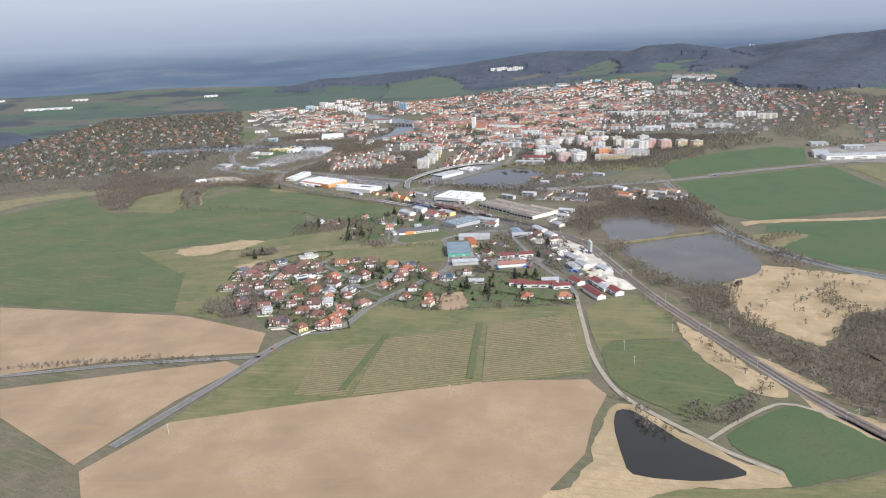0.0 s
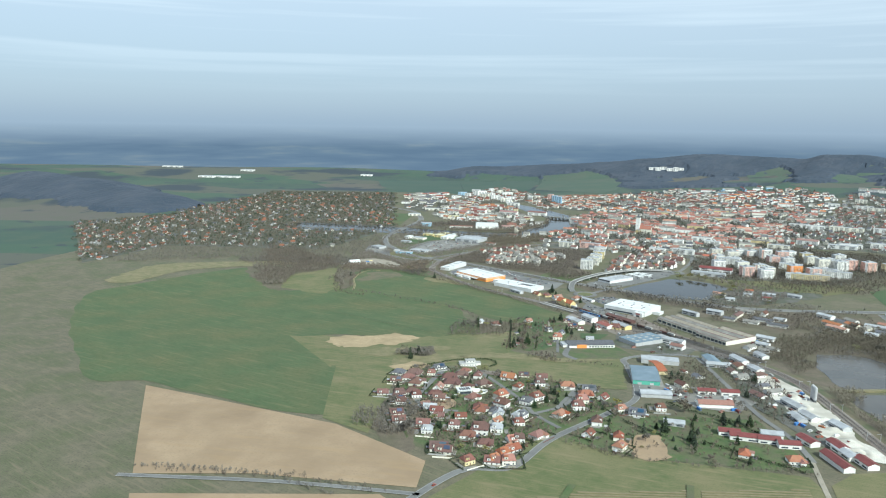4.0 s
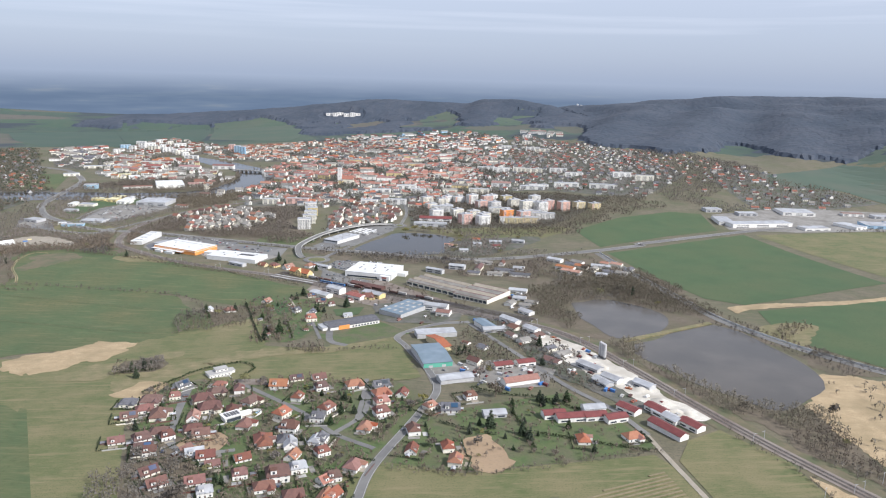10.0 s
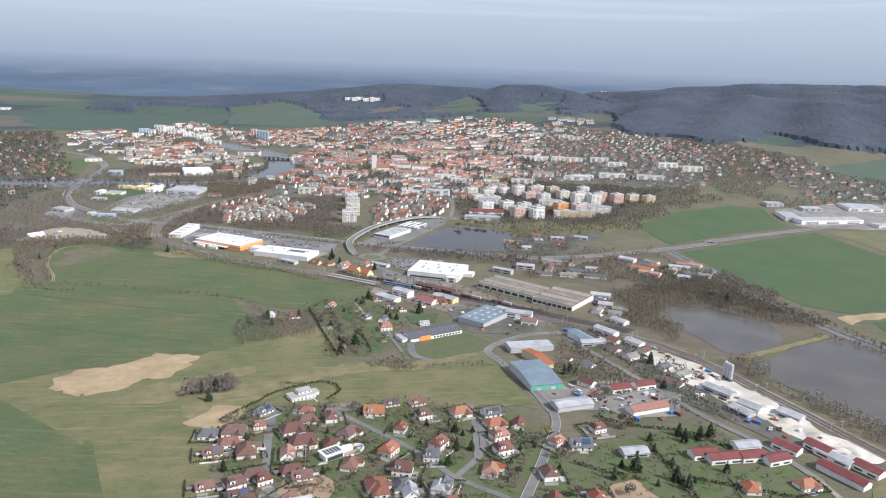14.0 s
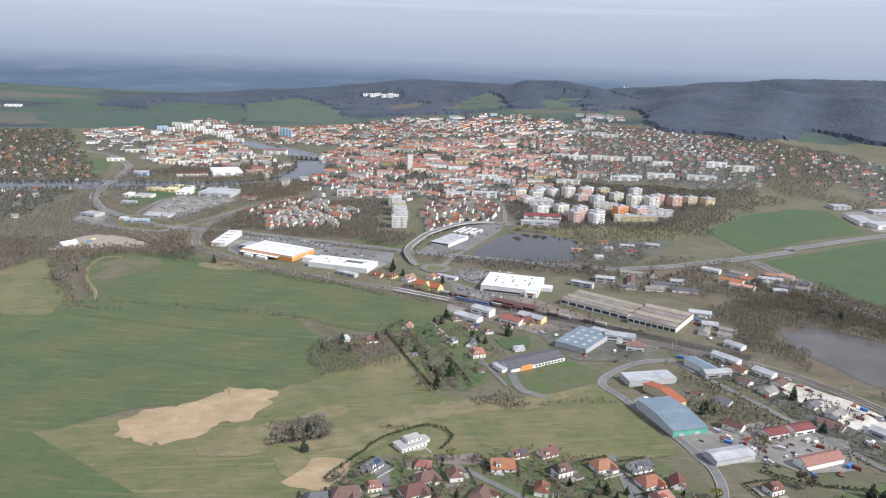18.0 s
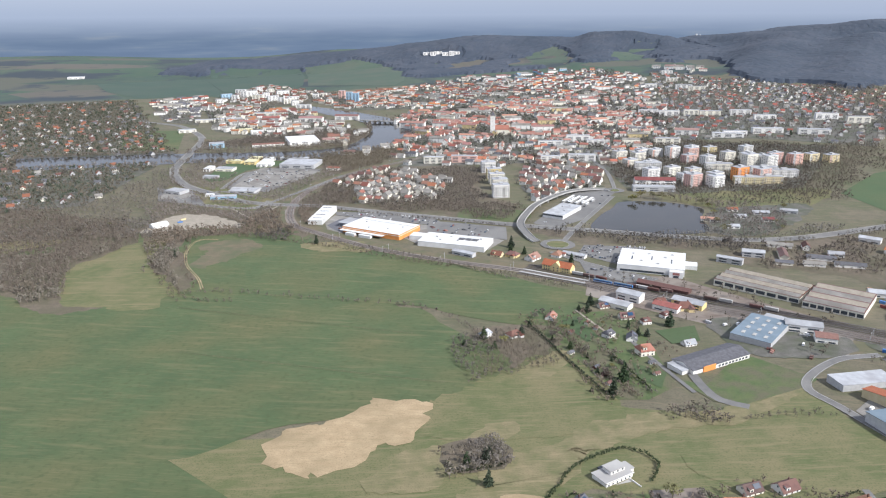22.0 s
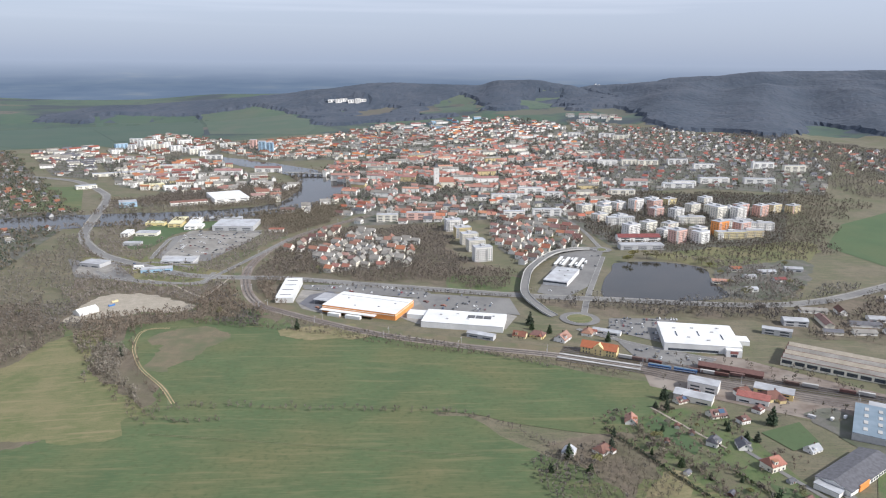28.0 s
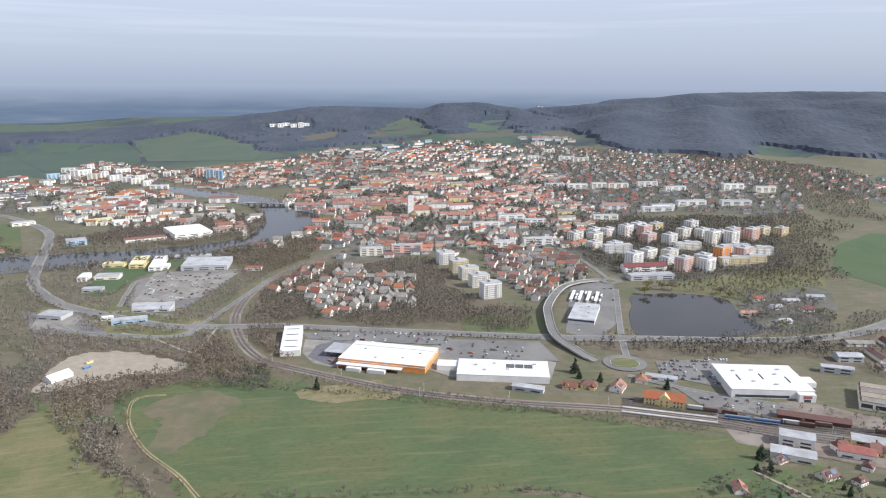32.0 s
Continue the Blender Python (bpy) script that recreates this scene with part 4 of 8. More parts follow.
# loose heaps on the gravel yard
for x, y, r in [(252, 946, 7), (260, 921, 9), (261, 884, 8), (263, 843, 10), (264, 818, 8), (266, 787, 9), (273, 761, 7), (255, 898, 6), (264, 766, 7)]:
    heap, ring, vs = Geo(), 14, []
    for k, (q, z) in enumerate(((1.0, -0.4), (0.72, 0.9), (0.4, 2.3), (0.12, 3.1))):
        for i in range(ring):
            a = 6.283 * i / ring
            w = r * q * (1 + 0.22 * math.sin(2 * a + x) + 0.12 * math.sin(5 * a + y + k))
            vs.append((w * math.cos(a) * 1.3, w * math.sin(a), z * r / 8 + (0.2 * math.sin(3 * a + k) if k else 0)))
    heap.add(vs, [(k * ring + i, k * ring + (i + 1) % ring, (k + 1) * ring + (i + 1) % ring, (k + 1) * ring + i) for k in range(3) for i in range(ring)] + [tuple(3 * ring + i for i in range(ring))])
    pile = tagged(new("gravel_heap", heap.mesh("gravel_heap", M_GRAVEL, True)), "pale loose heap of gravel on the yard", "heap", "gravel heaps", "stuff")
    pile.matrix_world = stand(x, y, -50, 0.3)

# ---------------------------------------------------------------- large buildings


def hall(name, x, y, w, d, angle, h, wall, roof, label, category="hall", pitch=0.0, name_roof="roof"):
    """A long hall with a flat roof behind a parapet or a low pitched one."""
    ob = thing(name, x, y, angle, label, category)
    for k in range(int(w // 12) + 1):
        for j in range(int(d // 12) + 1):
            c, s = math.cos(radians(angle)), math.sin(radians(angle))
            a, b = -w / 2 + w * (k + 0.5) / (int(w // 12) + 1), -d / 2 + d * (j + 0.5) / (int(d // 12) + 1)
            px, py = x + a * c - b * s, y + a * s + b * c
            TAKEN.setdefault((int(px // 40), int(py // 40)), []).append((px, py, 15))
    if pitch:
        part("wall", Geo().house_walls(w, d, h, pitch), wall, ob)
        part("roof", Geo().gable(w, d, h, h + pitch, 0, 0.6, 0.3), roof, ob)
    else:
        part("wall", Geo().box(-w / 2, -d / 2, -3, w / 2, d / 2, h - 0.3), wall, ob)
        g = Geo().box(-w / 2 - 0.15, -d / 2 - 0.15, h - 0.3, w / 2 + 0.15, d / 2 + 0.15, h)
        part("roof", g, roof, ob)
    return ob


SUPER = hall("supermarket", 143.2, 1369.1, 76.3, 63.4, -34.3, 9, M_WHITE, M_WHITE, "white flat-roofed supermarket beside its car park", "supermarket")
STORE = hall("diy_store", -139, 1612.5, 93.7, 55.1, -44.9, 9, M_ORANGE, M_WHITE, "orange-walled store with a white flat roof", "store")
WHITE_STORE = hall("store", -58, 1519, 91.2, 42.2, -35.7, 7, M_WHITE, M_WHITE, "white flat-roofed store beside the railway", "store")
WAREHOUSE = hall("warehouse", -207.6, 1720.8, 21.6, 85.1, -22.6, 8, M_WHITE, M_WHITE, "long white sheet-clad storage warehouse", "warehouse")
DEPOT = hall("bus_depot", 144.5, 1624.5, 32.2, 71.1, -48.5, 7, M_WHITE, M_ROOF_G, "bus station hall with a grey flat roof", "bus station")
STATION = hall("railway_station", 28.5, 1386, 36, 13, -50, 7, M_YELLOW, M_TILE_O, "yellow railway station with a red tiled roof", "station", 5)
SHED_A = hall("workshop", 216.7, 1262.6, 90.2, 49.7, -58, 8, M_CREAM, M_TILE_B, "long railway workshop with ribbed roofs", "workshop")
SHED_B = hall("workshop", 257.4, 1197.7, 56.5, 65.2, -54.8, 8, M_CREAM, M_TILE_B, "railway workshop with ribbed roofs", "workshop")
LOW_HALL = hall("low_hall", 47.5, 1118, 66, 24.3, 11.7, 5, M_WALL, M_TILE_D, "white hall with a dark pitched roof and orange bay", "hall", 3)
part("orange_bay", Geo().box(-22, -12.9, -1, -8, -12.16, 5.6), M_ORANGE, LOW_HALL, "pale orange wall bay")
part("end_wing", Geo().box(-41, -8, -1, -33.6, 9, 4.2), M_WALL, LOW_HALL)
part("end_wing_roof", Geo().box(-41.4, -8.4, 4.2, -33.6, 9.4, 4.6), M_ROOF_G, LOW_HALL)
for k in range(9):
    part("window", Geo().box(-4 + 4 * k, -12.3, 1.4, -1.6 + 4 * k, -12.16, 3.2), M_GLASS, LOW_HALL)
WORKS = hall("works_building", 128, 1156, 60, 36, 34, 7, M_GREYW, M_ROOF_BLUE, "works building with a blue-grey roof and rows of skylights", "works")
for k in range(4):
    for j in range(3):
        part("skylight", Geo().box(-23 + 13 * k, -12 + 10 * j, 7, -17 + 13 * k, -9 + 10 * j, 7.4), M_CONCRETE, WORKS)
part("side_wing", Geo().box(30.05, -14, -2, 44, 8, 4.5), M_WALL, WORKS)
part("side_wing_roof", Geo().box(29.9, -14.4, 4.5, 44.4, 8.4, 4.9), M_ROOF_G, WORKS)
GREEN_HALL = hall("green_hall", 100.2, 965.8, 31.2, 55.8, -3.9, 7, M_GREYW, M_ROOF_BLUE, "hall with a blue-grey roof and green gable", "hall", 2.5)
gw, gd = (100.2, 965.8, 31.2, 55.8, -3.9)[2:4]
part("gable_panel", Geo().add([(-gw / 2, -gd / 2 - 0.15, 0), (gw / 2, -gd / 2 - 0.15, 0), (gw / 2, -gd / 2 - 0.15, 6.9), (-gw / 2, -gd / 2 - 0.15, 6.9), (-gw / 2, -gd / 2, 0), (gw / 2, -gd / 2, 0), (gw / 2, -gd / 2, 6.9), (-gw / 2, -gd / 2, 6.9)],
                             [(0, 1, 2, 3), (1, 5, 6, 2), (4, 0, 3, 7), (3, 2, 6, 7)]), M_TEAL, GREEN_HALL, "bright green gable cladding")
for x in (-gw * 0.25, gw * 0.2):
    part("gate", Geo().box(x - 2.2, -gd / 2 - 0.25, 0, x + 2.2, -gd / 2 - 0.17, 4.2), M_GREYW, GREEN_HALL)
hall("orange_hall", 123.3, 1006.4, 10.4, 41.8, 8.8, 6, M_YELLOW, M_TILE_O, "narrow building with an orange roof", "hall", 3)
hall("grey_hall", 101.9, 897.8, 34.3, 15, -0.5, 5, M_GREYW, M_ROOF_G, "low grey hall beside the road", "hall", 2)
hall("red_hall", 160.5, 871.8, 36.8, 12.4, 1.9, 5, M_WALL, M_TILE_O, "white hall with a red roof", "hall", 3)
hall("hall", 132.7, 1043.7, 47.8, 19, -6.6, 6, M_GREYW, M_ROOF_G, "grey flat-roofed hall beside the road", "hall")
hall("hall", 201.9, 1054.3, 32.8, 14.9, -83.2, 6, M_WALL, M_ROOF_BLUE, "long hall with a blue-grey roof", "hall", 2)
hall("barn", 232.7, 735.3, 35.4, 10.8, -78.1, 5, M_WALL, M_MAROON, "long shed with a dark red roof", "shed", 2.5)


def rooftop(ob, w, d, h, spots, size=(3, 2, 1.2), material=None, name="rooftop_unit"):
    """Small plant, skylights or panels on a flat roof, at fractions of its width and depth."""
    for a, b in spots:
        x, y = a * w, b * d
        part(name, Geo().box(x - size[0] / 2, y - size[1] / 2, h, x + size[0] / 2, y + size[1] / 2, h + size[2]), material or M_GREYW, ob)


sw, sd = SUPER_SIZE = (143.2, 1369.1, 76.3, 63.4, -34.3)[2:4]
rooftop(SUPER, sw, sd, 9, [(-0.3, 0.2), (-0.05, 0.25), (0.2, 0.1), (0.3, 0.3), (-0.15, -0.2), (0.1, -0.3)])
rooftop(SUPER, sw, sd, 9, [(0.0, 0.0), (-0.3, -0.05), (0.3, -0.1)], (1.2, 14, 0.4), M_GLASS, "skylight")
entrance = part("entrance", Geo().box(sw * 0.28, -sd / 2 - 7, -2, sw * 0.48, -sd / 2 + 0.2, 7.5), M_WHITE, SUPER, "white entrance block")
part("entrance_door", Geo().box(sw * 0.34, -sd / 2 - 7.15, -0.5, sw * 0.42, -sd / 2 - 7.02, 3.0), M_GLASS, entrance)
part("sign_panel", Geo().box(sw * 0.33, -sd / 2 - 7.2, 3.8, sw * 0.43, -sd / 2 - 7.02, 6.6), M_CARR, SUPER, "plain red sign panel")
part("loading_wing", Geo().box(sw / 2 - 0.2, -sd * 0.05, -2, sw / 2 + 14, sd * 0.2, 5), M_WHITE, SUPER)
part("window_band", Geo().box(-sw * 0.45, -sd / 2 - 0.1, 1.0, sw * 0.2, -sd / 2 - 0.01, 3.4), M_GLASS, SUPER)
ow, od = (-139, 1612.5, 93.7, 55.1, -44.9)[2:4]
front_canopy = part("front_canopy", Geo().box(-ow * 0.5, -od / 2 - 7, 4.6, ow * 0.25, -od / 2 + 0.2, 5.2), M_WHITE, STORE, "white canopy along the front")
for k in range(6):
    part("canopy_post", Geo().cyl(-ow * 0.48 + k * ow * 0.14, -od / 2 - 6.6, -2, 4.6, 0.2, 0.2, 6), M_GREYW, front_canopy)
part("loading_dock", Geo().box(-ow * 0.36, -od / 2 - 12, -2, -ow * 0.2, -od / 2 - 7.2, 4.2), M_WHITE, STORE)
part("loading_dock", Geo().box(-ow * 0.12, -od / 2 - 12, -2, ow * 0.08, -od / 2 - 7.2, 4.2), M_WHITE, STORE)
part("white_band", Geo().box(-ow / 2 - 0.25, -od / 2 - 0.25, 6.4, ow / 2 + 0.25, od / 2 + 0.25, 7.0), M_CREAM, STORE, "pale band round the walls")
rooftop(STORE, ow, od, 9, [(0.0, 0.28)], (ow * 0.96, 0.7, 0.35), M_GREYW, "roof_seam")
rooftop(STORE, ow, od, 9, [(-0.3, 0.1), (0.2, -0.2), (0.35, 0.1), (-0.1, -0.3)], (2.5, 2, 1.0))
part("garden_canopy", Geo().box(-ow / 2 - 26, -4, 4.5, -ow / 2 - 3, od / 2 - 2, 5.1), M_ROOF_G, STORE, "grey canopy of the garden centre")
for x in (-ow / 2 - 24, -ow / 2 - 5):
    for y in (-3, od / 2 - 3):
        part("post", Geo().cyl(x, y, -2, 4.5, 0.25, 0.25, 6), M_GREYW, STORE)
ww, wd = (-58, 1519, 91.2, 42.2, -35.7)[2:4]
rooftop(WHITE_STORE, ww, wd, 7, [(0.08, 0.1), (0.18, 0.1), (0.28, 0.1)], (8, 9, 0.5), M_DARKGAP, "solar_panel")
rooftop(WHITE_STORE, ww, wd, 7, [(-0.1, 0.25), (-0.3, 0.1), (0.35, 0.25), (-0.2, -0.2), (0.05, -0.1)])
part("low_wing", Geo().box(-ww / 2 - 22, wd * 0.1, -2, -ww / 2 + 0.2, wd / 2, 5), M_WHITE, WHITE_STORE)
rooftop(WAREHOUSE, *(-207.6, 1720.8, 21.6, 85.1, -22.6)[2:4], 8, [(0.0, -0.35), (0.0, -0.12), (0.0, 0.12), (0.0, 0.35)], (14, 1.2, 0.3), M_GLASS, "skylight")
rooftop(DEPOT, *(144.5, 1624.5, 32.2, 71.1, -48.5)[2:4], 7, [(-0.2, 0.2), (0.2, -0.1), (0.1, 0.3)], (3, 2, 1))
part("sign_band", Geo().box(-(144.5, 1624.5, 32.2, 71.1, -48.5)[2] / 2 - 0.2, -(144.5, 1624.5, 32.2, 71.1, -48.5)[3] / 2 - 0.3, 4, (144.5, 1624.5, 32.2, 71.1, -48.5)[2] / 2 + 0.2, -(144.5, 1624.5, 32.2, 71.1, -48.5)[3] / 2 - 0.05, 6), M_GLASS, DEPOT)
stw, std_ = 36, 13
part("cross_gable", Geo().add([(-5, -std_ / 2 - 1, -1), (5, -std_ / 2 - 1, -1), (5, -std_ / 2 - 1, 8), (0, -std_ / 2 - 1, 12), (-5, -std_ / 2 - 1, 8), (-5, 0, -1), (5, 0, -1), (5, 0, 8), (0, 0, 12), (-5, 0, 8)],
                               [(0, 1, 2, 3, 4), (1, 6, 7, 2), (5, 0, 4, 9), (2, 7, 8, 3), (4, 3, 8, 9)]), M_YELLOW, STATION)
for x in (-15, -12, -9, -2.5, 2.5, 9, 12, 15):
    for z in (1.8, 5.0):
        part("window", Geo().box(x - 0.6, -std_ / 2 - (1.12 if abs(x) < 5 else 0.1), z - 0.9, x + 0.6, -std_ / 2 - (1.02 if abs(x) < 5 else 0.01), z + 0.9), M_GLASS, STATION)
# ribbed roofs of the railway workshops
for ob, (w, d) in ((SHED_A, (216.7, 1262.6, 90.2, 49.7, -58)[2:4]), (SHED_B, (257.4, 1197.7, 56.5, 65.2, -54.8)[2:4])):
    for k in range(4):
        y0 = -d / 2 + d * k / 4
        g = Geo().add([(-w / 2 + 1, y0 + 1, 8), (w / 2 - 1, y0 + 1, 8), (w / 2 - 1, y0 + d / 4 - 2, 8), (-w / 2 + 1, y0 + d / 4 - 2, 8), (-w / 2 + 1, y0 + d / 8, 10.2), (w / 2 - 1, y0 + d / 8, 10.2)],
                      [(0, 1, 5, 4), (2, 3, 4, 5), (1, 2, 5), (3, 0, 4), (3, 2, 1, 0)])
        part("roof_ridge", g, (M_YARD, M_TRACK)[k % 2], ob)
    for k in range(8):
        x = -w / 2 + w * (k + 0.5) / 8
        part("window", Geo().box(x - w / 20, -d / 2 - 0.12, 2.2, x + w / 20, -d / 2 - 0.01, 5.8), M_GLASS, ob)

# wooden power poles across the fields
pole = thing("power_pole", 0, 0, 0, "weathered wooden power pole in the field", "pole", "poles across the fields", z=0)
part("post", Geo().cyl(0, 0, -1, 10, 0.22, 0.14, 6), M_GREYW, pole)
part("crossarm", Geo().box(-1.3, -0.1, 9.2, 1.3, 0.1, 9.45), M_GREYW, pole)
for x, y in [(46, 521), (218, 583), (216, 549), (-180, 492), (277, 614), (337, 617)]:
    copy_thing(pole, stand(x, y, 20))
bpy.data.batch_remove([*pole.children, pole])

# ---------------------------------------------------------------- trees and woods
rng = np.random.default_rng(7)


def twig_cloud(lobes, count, size, seed, flat=0.5):
    """Many small slips of twig or needle round the lobes (x, y, z, r, rz), with gaps between them."""
    g = np.random.default_rng(seed)
    vs, fs = [], []
    weight = np.array([l[3] ** 2 for l in lobes])
    pick = g.choice(len(lobes), count, p=weight / weight.sum())
    for k in pick:
        x, y, z, r, rz = lobes[k]
        d = g.normal(size=3)
        d /= np.linalg.norm(d)
        q = g.uniform(0.45, 1.0) ** 0.6
        c = np.array((x, y, z)) + d * q * np.array((r, r, rz))
        a = g.normal(size=3)
        a /= np.linalg.norm(a)
        b = np.cross(a, g.normal(size=3))
        b /= np.linalg.norm(b)
        s = size * g.uniform(0.6, 1.4)
        n = len(vs)
        vs += [tuple(c - a * s), tuple(c + b * s * flat), tuple(c + a * s), tuple(c - b * s * flat)]
        fs.append((n, n + 1, n + 2, n + 3))
    return vs, fs


def limb(geo, a, b, r0, r1, n=5):
    """A tapered limb from a to b."""
    a, b = Vector(a), Vector(b)
    m = (b - a).to_track_quat("Z", "Y").to_matrix()
    ring = [Vector((math.cos(6.283 * i / n), math.sin(6.283 * i / n), 0)) for i in range(n)]
    vs = [tuple(a + m @ (q * r0)) for q in ring] + [tuple(b + m @ (q * r1)) for q in ring]
    geo.add(vs, [(i, (i + 1) % n, n + (i + 1) % n, n + i) for i in range(n)])


def make_tree(seed, high, wide, bud):
    g = random.Random(seed)
    t, lobes = Geo(), []
    top = high * 0.55
    limb(t, (0, 0, -0.8), (g.uniform(-.3, .3), g.uniform(-.3, .3), top), 0.035 * high, 0.016 * high, 6)
    for i in range(8):
        a, up = 2.4 * i + g.uniform(-.4, .4), g.uniform(0.28, 0.55) * high
        r = wide * g.uniform(0.28, 0.5)
        e = (r * math.cos(a), r * math.sin(a), up + high * g.uniform(0.18, 0.36))
        limb(t, (0, 0, up), e, 0.013 * high, 0.004 * high, 4)
        for j in range(2):
            f = (e[0] + g.uniform(-1, 1) * wide * .2, e[1] + g.uniform(-1, 1) * wide * .2, e[2] + g.uniform(.05, .16) * high)
            limb(t, e, f, 0.005 * high, 0.002 * high, 3)
        lobes.append((*e, wide * g.uniform(0.2, 0.3), high * g.uniform(0.13, 0.2)))
    lobes.append((0, 0, high * 0.8, wide * 0.3, high * 0.2))
    ob = thing("tree", 0, 0, 0, "bare broad-leaved tree with grey-brown twigs" if not bud else "young tree with yellow-green spring buds", "tree", "trees of the town and gardens", z=0)
    part("trunk", t, M_BARK, ob)
    vs, fs = twig_cloud(lobes, 300, 0.08 * high, seed, 0.4)
    part("crown", Geo().add(vs, fs), M_BUD if bud else M_TWIG, ob)
    return ob


def make_fir(seed, high, wide):
    g = random.Random(seed)
    t = Geo()
    limb(t, (0, 0, -0.8), (0, 0, high * 0.95), 0.02 * high, 0.004 * high, 6)
    lobes = []
    for i in range(9):
        k = i / 9
        r = wide * 0.5 * (1 - k) * g.uniform(0.85, 1.1) + 0.25
        for j in range(4):
            a = 1.57 * j + i * 0.7
            lobes.append((0.55 * r * math.cos(a), 0.55 * r * math.sin(a), high * (0.1 + 0.86 * k), r * 0.6, high * 0.055))
    ob = thing("fir_tree", 0, 0, 0, "dark green conical fir tree", "tree", "firs of the gardens", z=0)
    part("trunk", t, M_BARK, ob)
    vs, fs = twig_cloud(lobes, 420, 0.075 * high, seed, 0.4)
    part("crown", Geo().add(vs, fs), M_FIR, ob)
    return ob


def drop(ob):
    """Take a pattern piece away once it has been copied."""
    bpy.data.batch_remove([*ob.children_recursive, ob])


TREES = [make_tree(s, h, w, b) for s, h, w, b in ((1, 11, 9, 0), (2, 14, 11, 0), (3, 8, 7, 0), (4, 9, 8, 1), (5, 12, 8, 0), (6, 6, 6, 1))]
FIRS = [make_fir(s, h, w) for s, h, w in ((11, 13, 6), (12, 9, 5), (13, 17, 7))]


def plant(x, y, fir=False, k=1.0):
    proto = random.choice(FIRS if fir else TREES)
    ob = copy_thing(proto, stand(x, y, random.uniform(0, 360)))
    s = k * random.uniform(0.75, 1.25)
    ob.scale = (s, s, s * random.uniform(0.85, 1.15))
    return ob


def wood(name, spots, label, material, high=(7, 12), slips=34, size=0.95, trunks=True, category="wood"):
    """A stand of trees nobody could count, as one mesh of twigs and one of trunks."""
    n = len(spots)
    spots = np.array(spots)
    base = np.array([gz(x, y) for x, y in spots])
    h = rng.uniform(*high, n)
    k = n * slips
    idx = np.repeat(np.arange(n), slips)
    d = rng.normal(size=(k, 3))
    d /= np.linalg.norm(d, axis=1, keepdims=True)
    lump = 0.8 + 0.35 * np.sin(d[:, 0] * 4 + idx) * np.cos(d[:, 1] * 5 + 2 * idx)
    q = (rng.uniform(0.25, 1, k) ** 0.5 * lump)[:, None]
    hh = h[idx][:, None]
    c = np.column_stack([spots[idx], base[idx] + 0.6 * h[idx]]) + d * q * np.hstack([hh * 0.34, hh * 0.34, hh * 0.4])
    a = rng.normal(size=(k, 3))
    a /= np.linalg.norm(a, axis=1, keepdims=True)
    b = np.cross(a, rng.normal(size=(k, 3)))
    b /= np.linalg.norm(b, axis=1, keepdims=True)
    s = (size * rng.uniform(0.6, 1.4, k) * h[idx] / 9)[:, None]
    vs = np.stack([c - a * s, c + b * s * 0.4, c + a * s, c - b * s * 0.4], 1).reshape(-1, 3)
    me = bpy.data.meshes.new("crown")
    me.from_pydata(vs.tolist(), [], np.arange(4 * k).reshape(-1, 4).tolist())
    me.materials.append(material)
    ob = tagged(new(name), label, category, kind="stuff")
    new("crown", me).parent = ob
    if trunks:
        g = Geo()
        for (x, y), z, t in zip(spots, base, h):
            limb(g, (x, y, z - 0.5), (x + 0.3, y, z + 0.7 * t), 0.028 * t, 0.01 * t, 4)
        part("trunk", g, M_BARK, ob)
    return ob


def scatter(pts, count, gap=5.0):
    """Random places within an outline, off the roads."""
    lo, hi = [min(p[i] for p in pts) for i in (0, 1)], [max(p[i] for p in pts) for i in (0, 1)]
    out, tries = [], 0
    while len(out) < count and tries < count * 12:
        tries += 1
        x, y = random.uniform(lo[0], hi[0]), random.uniform(lo[1], hi[1])
        if inside(x + 11 * math.sin(y / 17) + 6 * math.sin(x / 6), y + 11 * math.sin(x / 19) + 6 * math.sin(y / 7), pts) and free(x, y, gap) and not any(inside(x, y, q) for q in WET):
            out.append((x, y))
    return out


def extent(pts):
    return 0.5 * abs(sum(a[0] * b[1] - b[0] * a[1] for a, b in zip(pts, pts[1:] + pts[:1])))


def hedge_row(pts, gap, wander):
    return [(q.x + random.uniform(-wander, wander), q.y + random.uniform(-wander, wander)) for q in curve(pts, gap)]

# ---------------------------------------------------------------- houses
ROOFS = dict(R=M_TILE_R, O=M_TILE_O, B=M_TILE_B, D=M_TILE_D, G=M_ROOF_G, W=M_ROOF_G, Y=M_TILE_R)
ROOF_WORDS = dict(R="red tiled", O="orange tiled", B="brown tiled", D="dark slate", G="grey", W="grey", Y="red tiled")
PANE = Geo().box(-0.55, -0.06, -0.65, 0.55, 0.06, 0.65).mesh("window", M_GLASS)
PANE_FRAME = Geo().box(-0.68, -0.03, -0.78, 0.68, 0.03, 0.78).mesh("frame", M_WHITE)
DOOR = Geo().box(-0.5, -0.06, 0, 0.5, 0.06, 2.1).mesh("door", M_TILE_B)


